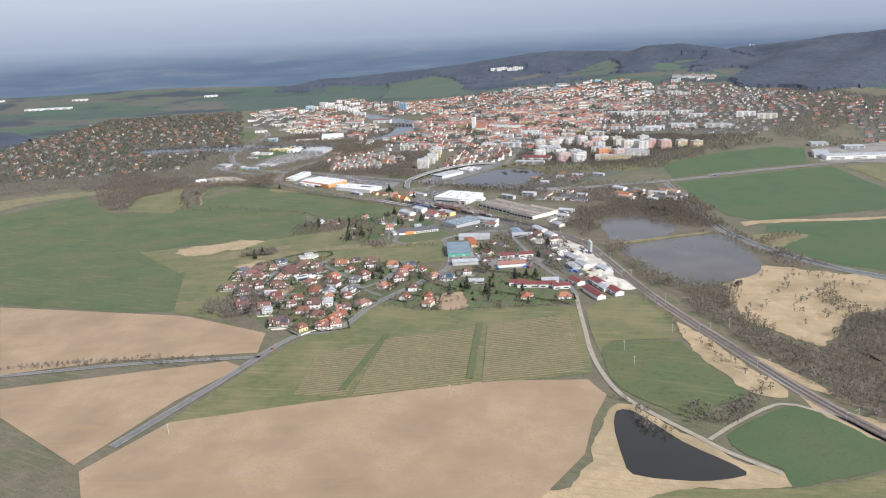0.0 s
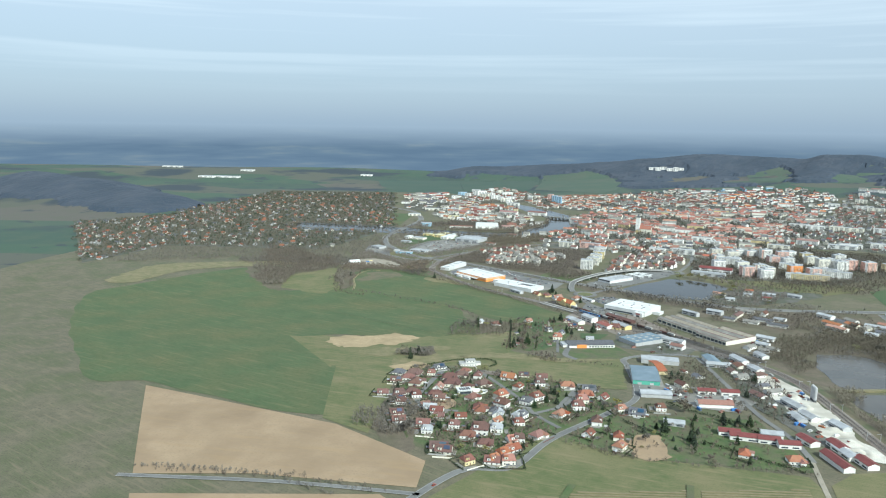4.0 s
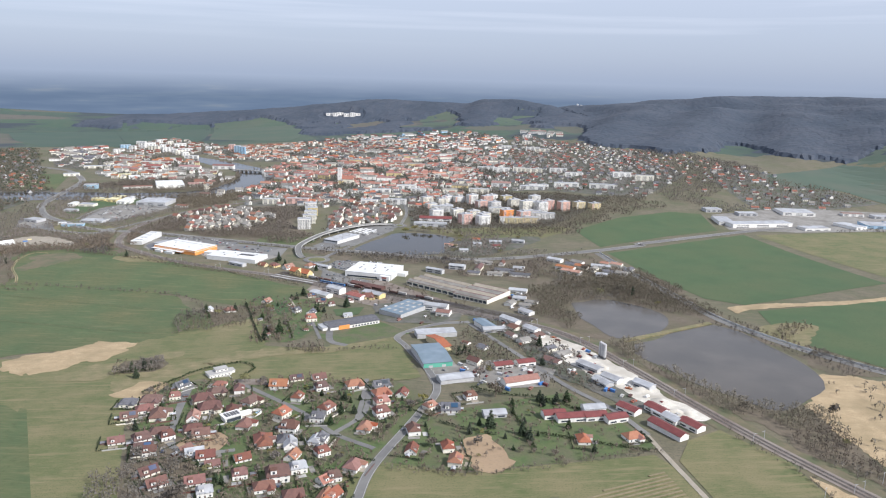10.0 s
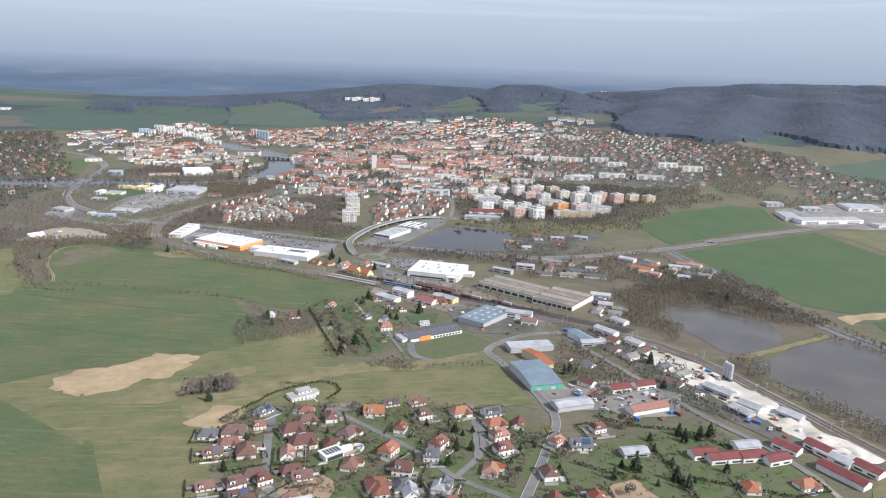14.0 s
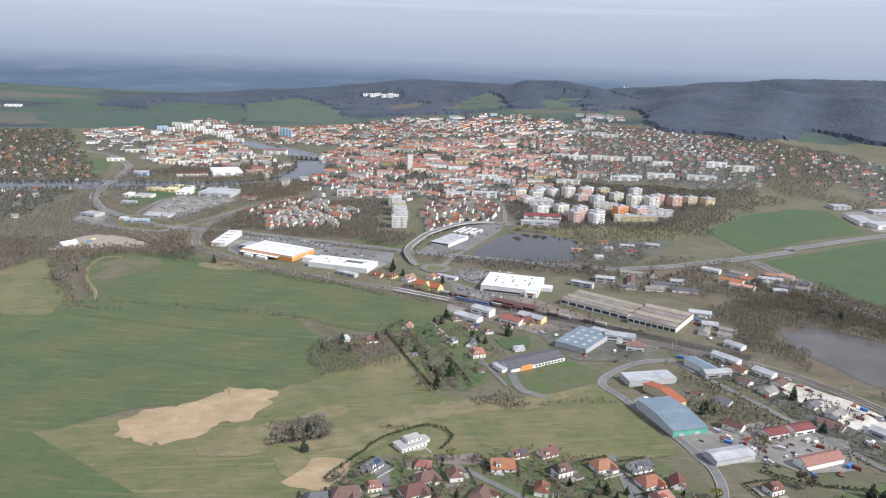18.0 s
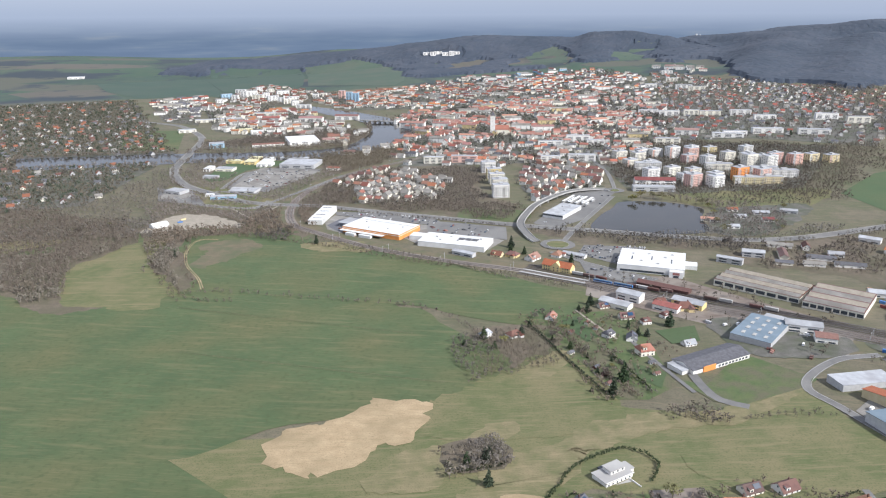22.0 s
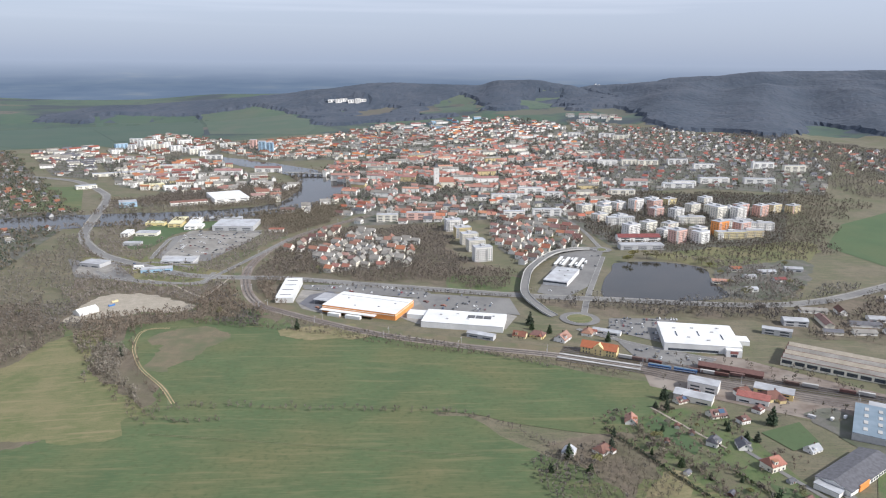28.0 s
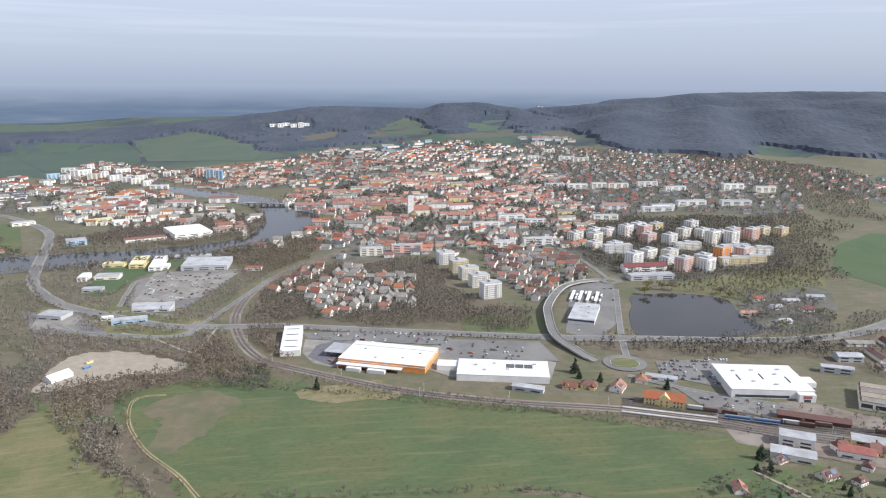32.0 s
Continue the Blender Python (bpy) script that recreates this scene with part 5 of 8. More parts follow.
def make_house(style, w, d, h, rh, hip, wing, seed):
    wall = {"Y": M_YELLOW, "W": M_WALL}.get(style, random.Random(seed).choice((M_WALL, M_WALL, M_CREAM, M_WALL, M_CREAM)))
    words = {M_WALL: "white", M_CREAM: "cream", M_PINK: "pink", M_YELLOW: "yellow"}[wall]
    ob = thing("house", 0, 0, 0, f"{words} rendered family house with a {ROOF_WORDS[style]} roof", "house", "houses of the village", z=0)
    part("wall", Geo().house_walls(w, d, h, rh, hip), wall, ob)
    part("roof", Geo().gable(w, d, h, h + rh, hip, 0.55, 0.22), ROOFS[style], ob)
    if wing:
        g = Geo().box(w * 0.1, -d / 2 - 3.2, -1.5, w * 0.42, -d / 2 + 0.3, h * 0.92)
        part("bay", g, wall, ob)
        a, b, y0, y1, z0, z1 = w * 0.1 - 0.4, w * 0.42 + 0.4, -d / 2 - 3.7, 0, h * 0.92, h * 0.92 + rh * 0.6
        m = (a + b) / 2
        part("bay_roof", Geo().add([(a, y0, z0), (b, y0, z0), (m, y0, z1), (a, y1, z0), (b, y1, z0), (m, y1, z1)], [(0, 2, 5, 3), (2, 1, 4, 5), (0, 1, 2), (3, 5, 4), (0, 3, 4, 1)]), ROOFS[style], ob)
    if not wing:
        y0, y1, z0, z1 = -d / 2 + 0.5, -d * 0.1, h + 0.35, h + rh * 0.72
        part("dormer", Geo().box(-w * 0.2 - 1.5, y0, z0, -w * 0.2 + 1.5, y1, z1), wall, ob)
        part("dormer_roof", Geo().box(-w * 0.2 - 1.8, y0 - 0.4, z1, -w * 0.2 + 1.8, y1 + 0.9, z1 + 0.18), ROOFS[style], ob)
        part("dormer_window", PANE, None, ob, at=(-w * 0.2, y0 - 0.05, z0 + 0.9))
    if style in "BD" and not hip:
        a0, a1 = 0.25, 0.8
        quad = [(x, -d / 2 * (1 - a), h + rh * a + 0.32 + k) for k in (0, 0.1) for x, a in ((w * 0.02, a0), (w * 0.4, a0), (w * 0.4, a1), (w * 0.02, a1))]
        part("solar_panel", Geo().add(quad, [(3, 2, 1, 0), (4, 5, 6, 7), (0, 1, 5, 4), (1, 2, 6, 5), (2, 3, 7, 6), (3, 0, 4, 7)]), M_CARB, ob, "dark blue solar panel")
    part("chimney", Geo().box(w * 0.18, d * 0.08, h + rh * 0.5, w * 0.18 + 0.8, d * 0.08 + 0.8, h + rh + 0.9), M_TILE_B, ob)
    xs_ = [-w * 0.32, 0.0, w * 0.32] if not wing else [-w * 0.32, -w * 0.06]
    for z in ([1.5, 4.1] if h > 4.5 else [1.5]):
        for x in xs_:
            if z < 2 and x == xs_[1] and not wing:
                part("door", DOOR, None, ob, at=(x, -d / 2 - 0.04, 0.05))
            else:
                part("window", PANE, None, ob, at=(x, -d / 2 - 0.04, z))
    for y in (-d * 0.2,):
        for x in (-w / 2 - 0.04, w / 2 + 0.04):
            win = part("window", PANE, None, ob, at=(x, y, 1.5))
            win.rotation_euler = (0, 0, radians(90))
    if not hip:
        for x in (-w / 2 - 0.04, w / 2 + 0.04):
            win = part("attic_window", PANE, None, ob, at=(x, 0, h + rh * 0.35))
            win.rotation_euler = (0, 0, radians(90))
    return ob


HOUSE = {}
for n_, style in enumerate("ROBDGWY"):
    HOUSE[style] = [make_house(style, 14, 10.5, 3.1, 4.0, 0, False, 3 * n_), make_house(style, 15, 11.5, 3.6, 3.6, 4.5, True, 3 * n_ + 1), make_house(style, 11, 9.5, 4.7, 3.6, 2.2, False, 3 * n_ + 2)]


def put_house(x, y, style, size, turn, r=17):
    TAKEN.setdefault((int(x // 40), int(y // 40)), []).append((x, y, r * size))
    ob = copy_thing(random.choice(HOUSE[style]), stand(x, y, turn + random.uniform(-4, 4)))
    ob.scale = (size, size, max(size, 0.6))
    return ob


VILLAGE = [(-198, 932, 'D', 1, -10), (-179, 931, 'B', 1.2, -5), (-159, 935, 'O', 0.9, 0), (-135, 921, 'B', 1.2, 5), (-130, 898, 'B', 1.3, 5), (-196, 901, 'B', 1, 0), (-172, 895, 'B', 1.2, 85), (-144, 882, 'O', 1, 80), (-145, 858, 'B', 1, 0), (-184, 849, 'B', 1.2, 10), (-102, 932, 'R', 1, 80), (-94, 903, 'B', 1.1, 45), (-65, 935, 'O', 1.2, -20), (-53, 897, 'R', 1, 60), (-28, 915, 'B', 1.1, 10), (4, 913, 'O', 1.1, 5), (-72, 864, 'O', 1.2, 40), (-33, 863, 'R', 1.2, 40), (-44, 847, 'D', 1.1, -20), (-70, 834, 'B', 1.3, -30), (28, 904, 'D', 1.1, 0), (23, 884, 'O', 1.1, 5), (17, 862, 'O', 1.2, 5), (11, 841, 'R', 1.2, 5), (-9, 817, 'O', 1, 60), (-92, 814, 'R', 1, 85), (-73, 806, 'G', 1, 85), (-49, 805, 'D', 1.1, 60), (-153, 963, 'D', 1, 30), (-118, 954, 'O', 0.8, -20), (-94, 821, 'R', 1, 85), (-77, 815, 'D', 0.9, 85), (-53, 804, 'G', 1, 60), (-133, 792, 'R', 0.8, 0), (-89, 758, 'B', 1.5, 0), (-73, 765, 'W', 1.1, 0), (-100, 747, 'R', 1, 0), (-51, 745, 'B', 1, 0), (-33, 757, 'O', 1, 50), (-82, 730, 'B', 1, 0), (-62, 720, 'O', 1, 60), (-60, 696, 'O', 1.1, 10), (-74, 695, 'R', 1, 0), (-124, 715, 'B', 1.2, 0), (16, 768, 'R', 0.9, 60), (27, 798, 'B', 1.1, 80), (44, 762, 'O', 1, 80), (42, 739, 'O', 1.1, 60), (56, 840, 'O', 1, 20), (72, 831, 'D', 1.2, -20), (99, 851, 'B', 1, 0), (155, 742, 'O', 0.9, 70), (197, 734, 'O', 1, 0), (-165, 850, 'B', 1, 10), (-184, 913, 'R', 1, 10), (-170, 895, 'W', 0.8, 0), (-178, 826, 'B', 1, 0), (-152, 823, 'R', 0.8, 40), (-96, 691, 'Y', 1, 40), (-124, 715, 'B', 1, 0), (-182, 835, 'B', 1, 0), (-172, 775, 'R', 1, 20), (-203, 854, 'R', 0.9, 0), (-137, 807, 'R', 1, 0), (-140, 752, 'W', 1, 0), (-115, 769, 'R', 1, 0), (-56, 744, 'O', 1, 30), (-73, 697, 'O', 1, 40), (-65, 711, 'O', 1, 40), (-57, 722, 'O', 1, 40), (-119, 710, 'B', 1.1, 0), (-139, 848, 'R', 1, 0), (-145, 814, 'W', 1, 0), (-171, 860, 'B', 1, 0), (-178, 794, 'B', 1, 20), (-146, 770, 'R', 1, 0)]
for x, y, style, size, turn in VILLAGE:
    put_house(x, y, style, size * 0.98, turn)
GARDEN = [(-117, 1230, 'G', 0.9, 40), (-91, 1223, 'R', 0.9, 20), (-40, 1253, 'O', 0.9, 50), (-38, 1213, 'D', 0.5, 45), (-58, 1170, 'G', 0.5, 20), (-51, 1136, 'W', 0.5, 20), (-51, 1121, 'W', 0.4, 0), (38, 1272, 'R', 0.8, 10), (24, 1265, 'B', 0.8, 0), (31, 1231, 'B', 1, -10), (-8, 1195, 'D', 0.9, 20), (9, 1182, 'D', 0.9, 60), (3, 1150, 'O', 1.2, 0), (42, 1213, 'B', 0.8, 0), (69, 1222, 'R', 0.8, 20), (51, 1155, 'W', 0.8, 0), (-56, 1105, 'W', 0.4, 30), (-60, 1090, 'G', 0.4, 40), (-11, 1215, 'G', 0.4, 45), (-13, 1229, 'G', 0.4, 45), (-2, 1130, 'W', 0.4, 0), (-10, 1109, 'G', 0.4, 10)]
for x, y, style, size, turn in GARDEN:
    if size > 0.6:
        put_house(x, y, style, size, turn, 15)
        continue
    hut = thing("garden_hut", x, y, turn, "small wooden garden hut with a felt roof", "shed", "huts of the garden plots")
    part("wall", Geo().house_walls(5.2, 4.0, 2.3, 1.2), (M_TILE_B, M_GREYW, M_CREAM)[int(x) % 3], hut)
    part("roof", Geo().gable(5.2, 4.0, 2.3, 3.5, 0, 0.35, 0.12), (M_TILE_D, M_TILE_B)[int(y) % 2], hut)
    part("door", DOOR, None, hut, at=(0.8, -2.04, 0.0))
    part("window", PANE, None, hut, at=(-1.2, -2.04, 1.3))
for x, y, style, size, turn in [(-22, 1458, 'Y', 0.9, -50), (-4, 1451, 'Y', 0.9, -50), (15, 1432, 'O', 1.1, 30), (50, 1435, 'O', 0.9, 40), (39, 1268, 'B', 0.9, -30), (99, 1235, 'Y', 1.1, -20), (82, 1251, 'R', 1, -20)]:
    put_house(x, y, style, size * 1.1, turn)
VILLAGE_AREA = [(-197, 933), (-153, 979), (43, 915), (58, 885), (52, 828), (-8, 756), (-60, 688), (-152, 720), (-181, 797)]
for x, y in scatter(VILLAGE_AREA, 14, 19):
    put_house(x, y, random.choice("RBBOR"), random.uniform(0.8, 1.05), random.choice((0, 10, 60, 85)))

# the modern white house with its curved garden wall, and the flat-roofed villa above the village
modern = thing("modern_house", -112, 872, 20, "modern white flat-roofed house with a curved garden wall", "house", z=gz(-112, 872))
part("wall", Geo().box(-9, -5, -1, 6, 5, 4.6), M_WALL, modern)
part("roof", Geo().box(-10, -6, 4.6, 7, 6, 5.2), M_WHITE, modern)
for k in range(5):
    part("skylight", Geo().box(-7.6 + 2.6 * k, -3.6, 5.2, -5.6 + 2.6 * k, 3.8, 5.4), M_DARKGAP, modern, "dark glazed roof strip")
arc = [Vector((8 + 15 * math.cos(a) * 1.15, -1 + 7.5 * math.sin(a), 0)) for a in (radians(q) for q in range(-95, 96, 10))]
part("garden_wall", ribbon(Geo(), arc, 0.7, 0, height=lambda t, q: 1.9, deck=3.2), M_WALL, modern, "white curved garden wall")
part("terrace", Geo().box(6.05, -7, -1, 20, -1.05, 0.5), M_TRACK, modern)
part("pool", Geo().box(20.2, -3, -1, 24, -0.5, 0.6), M_BLUEW, modern, "small blue pool")
part("low_wing", Geo().box(6.05, -1, -1, 17, 4.5, 2.9), M_WALL, modern)
part("drive", Geo().box(-17, -12, -1, -9.05, -3, 0.55), M_CONCRETE, modern)
part("glass_front", Geo().box(-8, -5.12, 0.6, 5, -5.02, 3.6), M_GLASS, modern)
villa = thing("flat_roofed_villa", -117, 987, 15, "white villa with stepped flat grey roofs", "house")
part("wall", Geo().box(-12, -7, -1, 10, 6, 3.2), M_WALL, villa)
part("roof", Geo().box(-12.6, -7.6, 3.2, 10.6, 6.6, 3.6), M_CONCRETE, villa)
part("upper_wall", Geo().box(-4, -2, 3.6, 8, 5.4, 6.0), M_WALL, villa)
part("upper_roof", Geo().box(-4.5, -2.5, 6.0, 8.5, 5.9, 6.4), M_CONCRETE, villa)
part("wing", Geo().box(10.05, -3, -1, 15, 5, 2.8), M_WALL, villa)
part("wing_roof", Geo().box(9.9, -3.4, 2.8, 15.4, 5.4, 3.1), M_CONCRETE, villa)
part("parapet", Geo().box(-12.6, -7.6, 3.6, 10.6, -7.3, 4.0), M_WALL, villa)
part("terrace", Geo().box(-2, 6.65, -1, 12, 12, 0.7), M_DARKGAP, villa, "dark paved terrace")
for x in (-10, -6.5, -3, 0.5, 4, 7.5):
    part("window", PANE, None, villa, at=(x, -7.05, 1.5))
for x in (-2, 2, 6):
    part("upper_window", PANE, None, villa, at=(x, -2.05, 4.8))
part("drive", Geo().box(-6, -20, -1, 6, -7.65, 0.6), M_CONCRETE, villa)
part("garden_wall", Geo().box(6.2, -18, -1, 6.6, -7.65, 1.6), M_WALL, villa)
TAKEN.setdefault((-3, 21), []).append((-112, 872, 30))
TAKEN.setdefault((-3, 24), []).append((-117, 987, 26))

# drives, sheds and hedges round the village houses
HOUSE_SPOTS = [(x, y, turn) for x, y, _, _, turn in VILLAGE]
hedge_line = []
for x, y, turn in HOUSE_SPOTS:
    a = radians(turn + random.uniform(-6, 6))
    c, s = math.cos(a), math.sin(a)
    w, d = random.uniform(11, 15), random.uniform(10, 14)
    for k in random.sample(range(4), 2):
        p0, p1 = [((-w, -d), (w, -d)), ((w, -d), (w, d)), ((w, d), (-w, d)), ((-w, d), (-w, -d))][k]
        n_ = 16
        for i in range(n_):
            u, v = p0[0] + (p1[0] - p0[0]) * i / n_, p0[1] + (p1[1] - p0[1]) * i / n_
            hedge_line.append((x + u * c - v * s, y + u * s + v * c))
    u, v = random.choice((-9.5, 9.5)), random.uniform(-4, 4)
    px, py = x + u * c - v * s, y + u * s + v * c
    drive = tagged(new("drive", Geo().add([(px + a_ * c - b_ * s, py + a_ * s + b_ * c, gz(px, py) + 0.55) for a_, b_ in ((-2, -5), (2, -5), (2, 5), (-2, 5))], [(0, 1, 2, 3)]).mesh("drive", M_YARD)), "paved drive beside a house", "drive", kind="structure")
    px, py = x + random.uniform(-3, 3) * c + 9 * s, y + random.uniform(-3, 3) * s - 9 * c
    paving = Geo().add([(px + a_ * c - b_ * s, py + a_ * s + b_ * c, gz(px, py) + 0.52) for a_, b_ in ((-4, -2.2), (3, -2.2), (3, 2), (-4, 2))], [(0, 1, 2, 3)])
    tagged(new("terrace", paving.mesh("terrace", random.choice((M_CONCRETE, M_YARD, M_TRACK)))), "paved terrace of a family house", "terrace", kind="structure")
    if random.random() < 0.5:
        wall_ = Geo().box(-9, -0.15, -0.6, 9, 0.15, 1.3).mesh("garden_wall", random.choice((M_CONCRETE, M_CREAM, M_TILE_B)))
        tagged(new("garden_wall", wall_), "low garden wall along a plot", "wall", kind="structure").matrix_world = stand(x + 13 * s, y - 13 * c, math.degrees(a))
    if random.random() < 0.45:
        px, py = x - u * c, y - u * s
        shed = thing("garden_shed", px, py, turn, "small dark garden shed with a shallow roof", "shed", "sheds of the gardens")
        part("wall", Geo().house_walls(4.2, 3.2, 2.1, 0.8), M_TILE_B, shed)
        part("roof", Geo().gable(4.2, 3.2, 2.1, 2.9, 0, 0.25, 0.1), M_TILE_D if random.random() < 0.5 else M_ROOF_G, shed)

# ---------------------------------------------------------------- blocks of flats
SKIN = [M_WALL, M_GREYW, M_CREAM, M_YELLOW, M_PINK, M_ORANGE, M_BLUEW, M_TILE_R, M_MAROON, M_TILE_O]
SKIN_WORDS = ["white", "grey", "cream", "yellow", "pink", "orange", "pale blue", "white", "white", "white"]
FLAT_WINDOW = Geo().box(-0.75, -0.07, -0.62, 0.75, 0.07, 0.62).mesh("window", M_GLASS)


def flats(skin, w, d, h, cols, seed):
    """A panel block: end walls, long facade with windows and balcony fronts, flat roof with a lift house."""
    g = random.Random(seed)
    ob = thing("apartment_block", 0, 0, 0, f"{SKIN_WORDS[skin]} rendered panel block of flats with a flat roof", "apartment block", "blocks of flats", z=0)
    part("wall", Geo().box(-w / 2, -d / 2, -4, w / 2, d / 2, h), SKIN[skin] if skin != 7 else M_WALL, ob)
    part("roof", Geo().box(-w / 2 - 0.2, -d / 2 - 0.2, h, w / 2 + 0.2, d / 2 + 0.2, h + 0.5), M_ROOF_G, ob)
    part("lift_house", Geo().box(-w * 0.1, -d * 0.2, h + 0.5, w * 0.12, d * 0.25, h + 3.1), M_GREYW, ob)
    accent = random.Random(seed + 5).choice((M_WALL, M_CREAM, M_PINK, M_GREYW))
    part("facade_panel", Geo().box(-w * 0.5 + 0.4, -d / 2 - 0.12, 0.2, -w * 0.5 + w * 0.22, -d / 2 - 0.01, h - 0.6), accent, ob)
    floors = int(h // 2.9)
    panes, fronts = Geo(), Geo()
    for f in range(floors):
        z = 1.6 + 2.9 * f
        for c in range(cols * 2):
            x = -w / 2 + w * (c + 0.5) / (cols * 2)
            panes.box(x - 0.9, -d / 2 - 0.14, z - 0.65, x + 0.9, -d / 2 - 0.02, z + 0.65)
            if f and c % 4 == 1:
                fronts.box(x - 1.6, -d / 2 - 1.0, z - 1.3, x + 1.6, -d / 2 + 0.05, z - 0.2)
        for y in (-d * 0.3, 0, d * 0.3):
            panes.box(-w / 2 - 0.1, y - 0.9, z - 0.65, -w / 2 - 0.01, y + 0.9, z + 0.65)
    tagged(part("window", panes, M_GLASS, ob), kind="stuff")
    tagged(part("balcony", fronts, M_CONCRETE, ob), kind="stuff")
    return ob


PROTOS = {}


def put_flats(x, y, skin, h, turn, long=False):
    key = (skin, h, long)
    if key not in PROTOS:
        w = 50 if long else 27
        PROTOS[key] = flats(int(skin), w, 14 if long else 17, round(h * (1.05 if long else 0.92), 1), 7 if long else 4, int(skin * 13 + h))
    TAKEN.setdefault((int(x // 40), int(y // 40)), []).append((x, y, 34 if not long else 52))
    return copy_thing(PROTOS[key], stand(x, y, turn))


for x, y, skin, h, long in [(436, 1977, 1, 20, 0), (498, 1993, 0, 18, 0), (426, 1915, 2, 14, 0), (522, 1981, 0, 18, 0), (552, 1964, 0, 25, 0), (552, 1905, 4, 18, 0), (622, 2000, 0, 15, 0), (575, 1875, 0, 20, 0), (637, 1897, 2, 20, 0), (721, 1950, 0, 16, 0), (637, 1830, 1, 28, 0), (672, 1838, 0, 22, 0), (698, 1833, 4, 26, 0), (738, 1827, 2, 16, 0), (782, 1829, 3, 18, 0), (394, 1786, 0, 24, 0), (453, 1811, 2, 18, 0), (452, 1766, 0, 14, 0), (438, 1722, 4, 24, 0), (481, 1721, 1, 24, 0), (542, 1733, 5, 28, 0), (541, 1708, 3, 12, 1), (577, 1703, 3, 12, 1), (634, 1731, 0, 14, 1), (617, 1764, 0, 14, 1), (566, 1827, 2, 12, 1), (437, 1868, 0, 14, 1)]:
    put_flats(x, y, 2 if skin == 1 else skin, h, 8 if not long else -20, bool(long))
for k, (x, y, skin, h, long) in enumerate([(436, 1977, 1, 20, 0), (498, 1993, 0, 18, 0), (426, 1915, 2, 14, 0), (522, 1981, 0, 18, 0), (552, 1964, 0, 25, 0), (552, 1905, 4, 18, 0), (622, 2000, 0, 15, 0), (575, 1875, 0, 20, 0), (637, 1897, 2, 20, 0), (721, 1950, 0, 16, 0), (637, 1830, 1, 28, 0), (672, 1838, 0, 22, 0), (698, 1833, 4, 26, 0), (738, 1827, 2, 16, 0), (782, 1829, 3, 18, 0), (394, 1786, 0, 24, 0), (453, 1811, 2, 18, 0), (452, 1766, 0, 14, 0), (438, 1722, 4, 24, 0), (481, 1721, 1, 24, 0), (542, 1733, 5, 28, 0), (541, 1708, 3, 12, 1), (577, 1703, 3, 12, 1), (634, 1731, 0, 14, 1), (617, 1764, 0, 14, 1), (566, 1827, 2, 12, 1), (437, 1868, 0, 14, 1)]):
    if not long and k % 2 == 0:
        put_flats(x + 34, y - 16, (2, 0, 4, 3)[k // 2 % 4], h - 2, 8)
for x, y, skin, h, long in [(145, 1966, 0, 22, 0), (137, 1912, 3, 20, 0), (127, 1868, 2, 20, 0), (116, 1823, 2, 20, 0), (96, 1764, 0, 24, 0)]:
    put_flats(x, y, skin, h, -10)


def plain_block(name, x, y, skin, h, w, d, turn, label, category, pitch=0.0):
    """A distant or low building: walls, roof, a band of windows on the side towards the valley."""
    wall = SKIN[skin] if skin not in (7, 8, 9) else M_WALL
    roof = {7: M_TOWN_R, 8: M_MAROON, 9: M_TOWN_O}.get(skin, M_ROOF_G)
    ob = hall(name, x, y, w, d, turn, h, wall, roof, label, category, pitch)
    for f in range(max(1, int(h // 3.2))):
        n = 2 if w < 40 else 3
        for c in range(n):
            k = w / n
            part("window", Geo().box(-w / 2 + c * k + 0.2 * k, -d / 2 - 0.12, 1.0 + 3.1 * f, -w / 2 + c * k + 0.8 * k, -d / 2 - 0.01, 2.4 + 3.1 * f), M_GLASS, ob)
    return ob


for x, y, skin, h in [(-339, 3507, 6, 18), (-308, 3439, 0, 20), (-275, 3525, 0, 24), (-246, 3545, 0, 22), (-229, 3429, 2, 20), (-197, 3481, 0, 20), (-179, 3367, 0, 20), (-153, 3319, 0, 18), (-132, 3276, 2, 18), (-115, 3219, 0, 16), (-284, 3661, 0, 18), (-212, 3722, 0, 20), (-169, 3655, 2, 18), (-130, 3571, 0, 16), (-106, 3374, 0, 14), (-94, 3134, 0, 12), (-363, 3358, 0, 14)]:
    plain_block("apartment_block", x, y, int(skin), h, random.choice((24, 40, 50)), 13, random.choice((-20, 20)), "distant pale panel block of the hillside estate", "apartment block")
for x, y, skin, h in [(66, 3338, 4, 30), (82, 3275, 6, 30), (98, 3230, 6, 30), (5, 3222, 2, 14), (-21, 3406, 0, 16), (9, 3418, 2, 16)]:
    plain_block("tower_block", x, y, int(skin), h, 22, 16, -20, "tall coloured tower block beyond the river", "apartment block")
for x, y, skin, h in [(819, 2504, 0, 14), (849, 2446, 0, 16), (900, 2417, 2, 16), (934, 2380, 2, 14), (1002, 2341, 0, 14), (1008, 2251, 0, 12), (1123, 2165, 0, 16), (1156, 2097, 2, 16), (818, 2117, 0, 12), (628, 2102, 2, 14), (468, 2144, 0, 14), (453, 2204, 0, 16), (369, 2174, 0, 12), (296, 2009, 0, 12), (357, 1989, 0, 14), (68, 2088, 2, 14), (131, 2075, 4, 14), (1109, 2972, 0, 16), (1235, 3042, 2, 14), (1182, 2883, 0, 14), (1194, 2825, 2, 14), (1310, 3192, 0, 14)]:
    plain_block("apartment_block", x, y, int(skin), h, random.choice((40, 55)), 13, -22, "long pale slab block of flats", "apartment block")
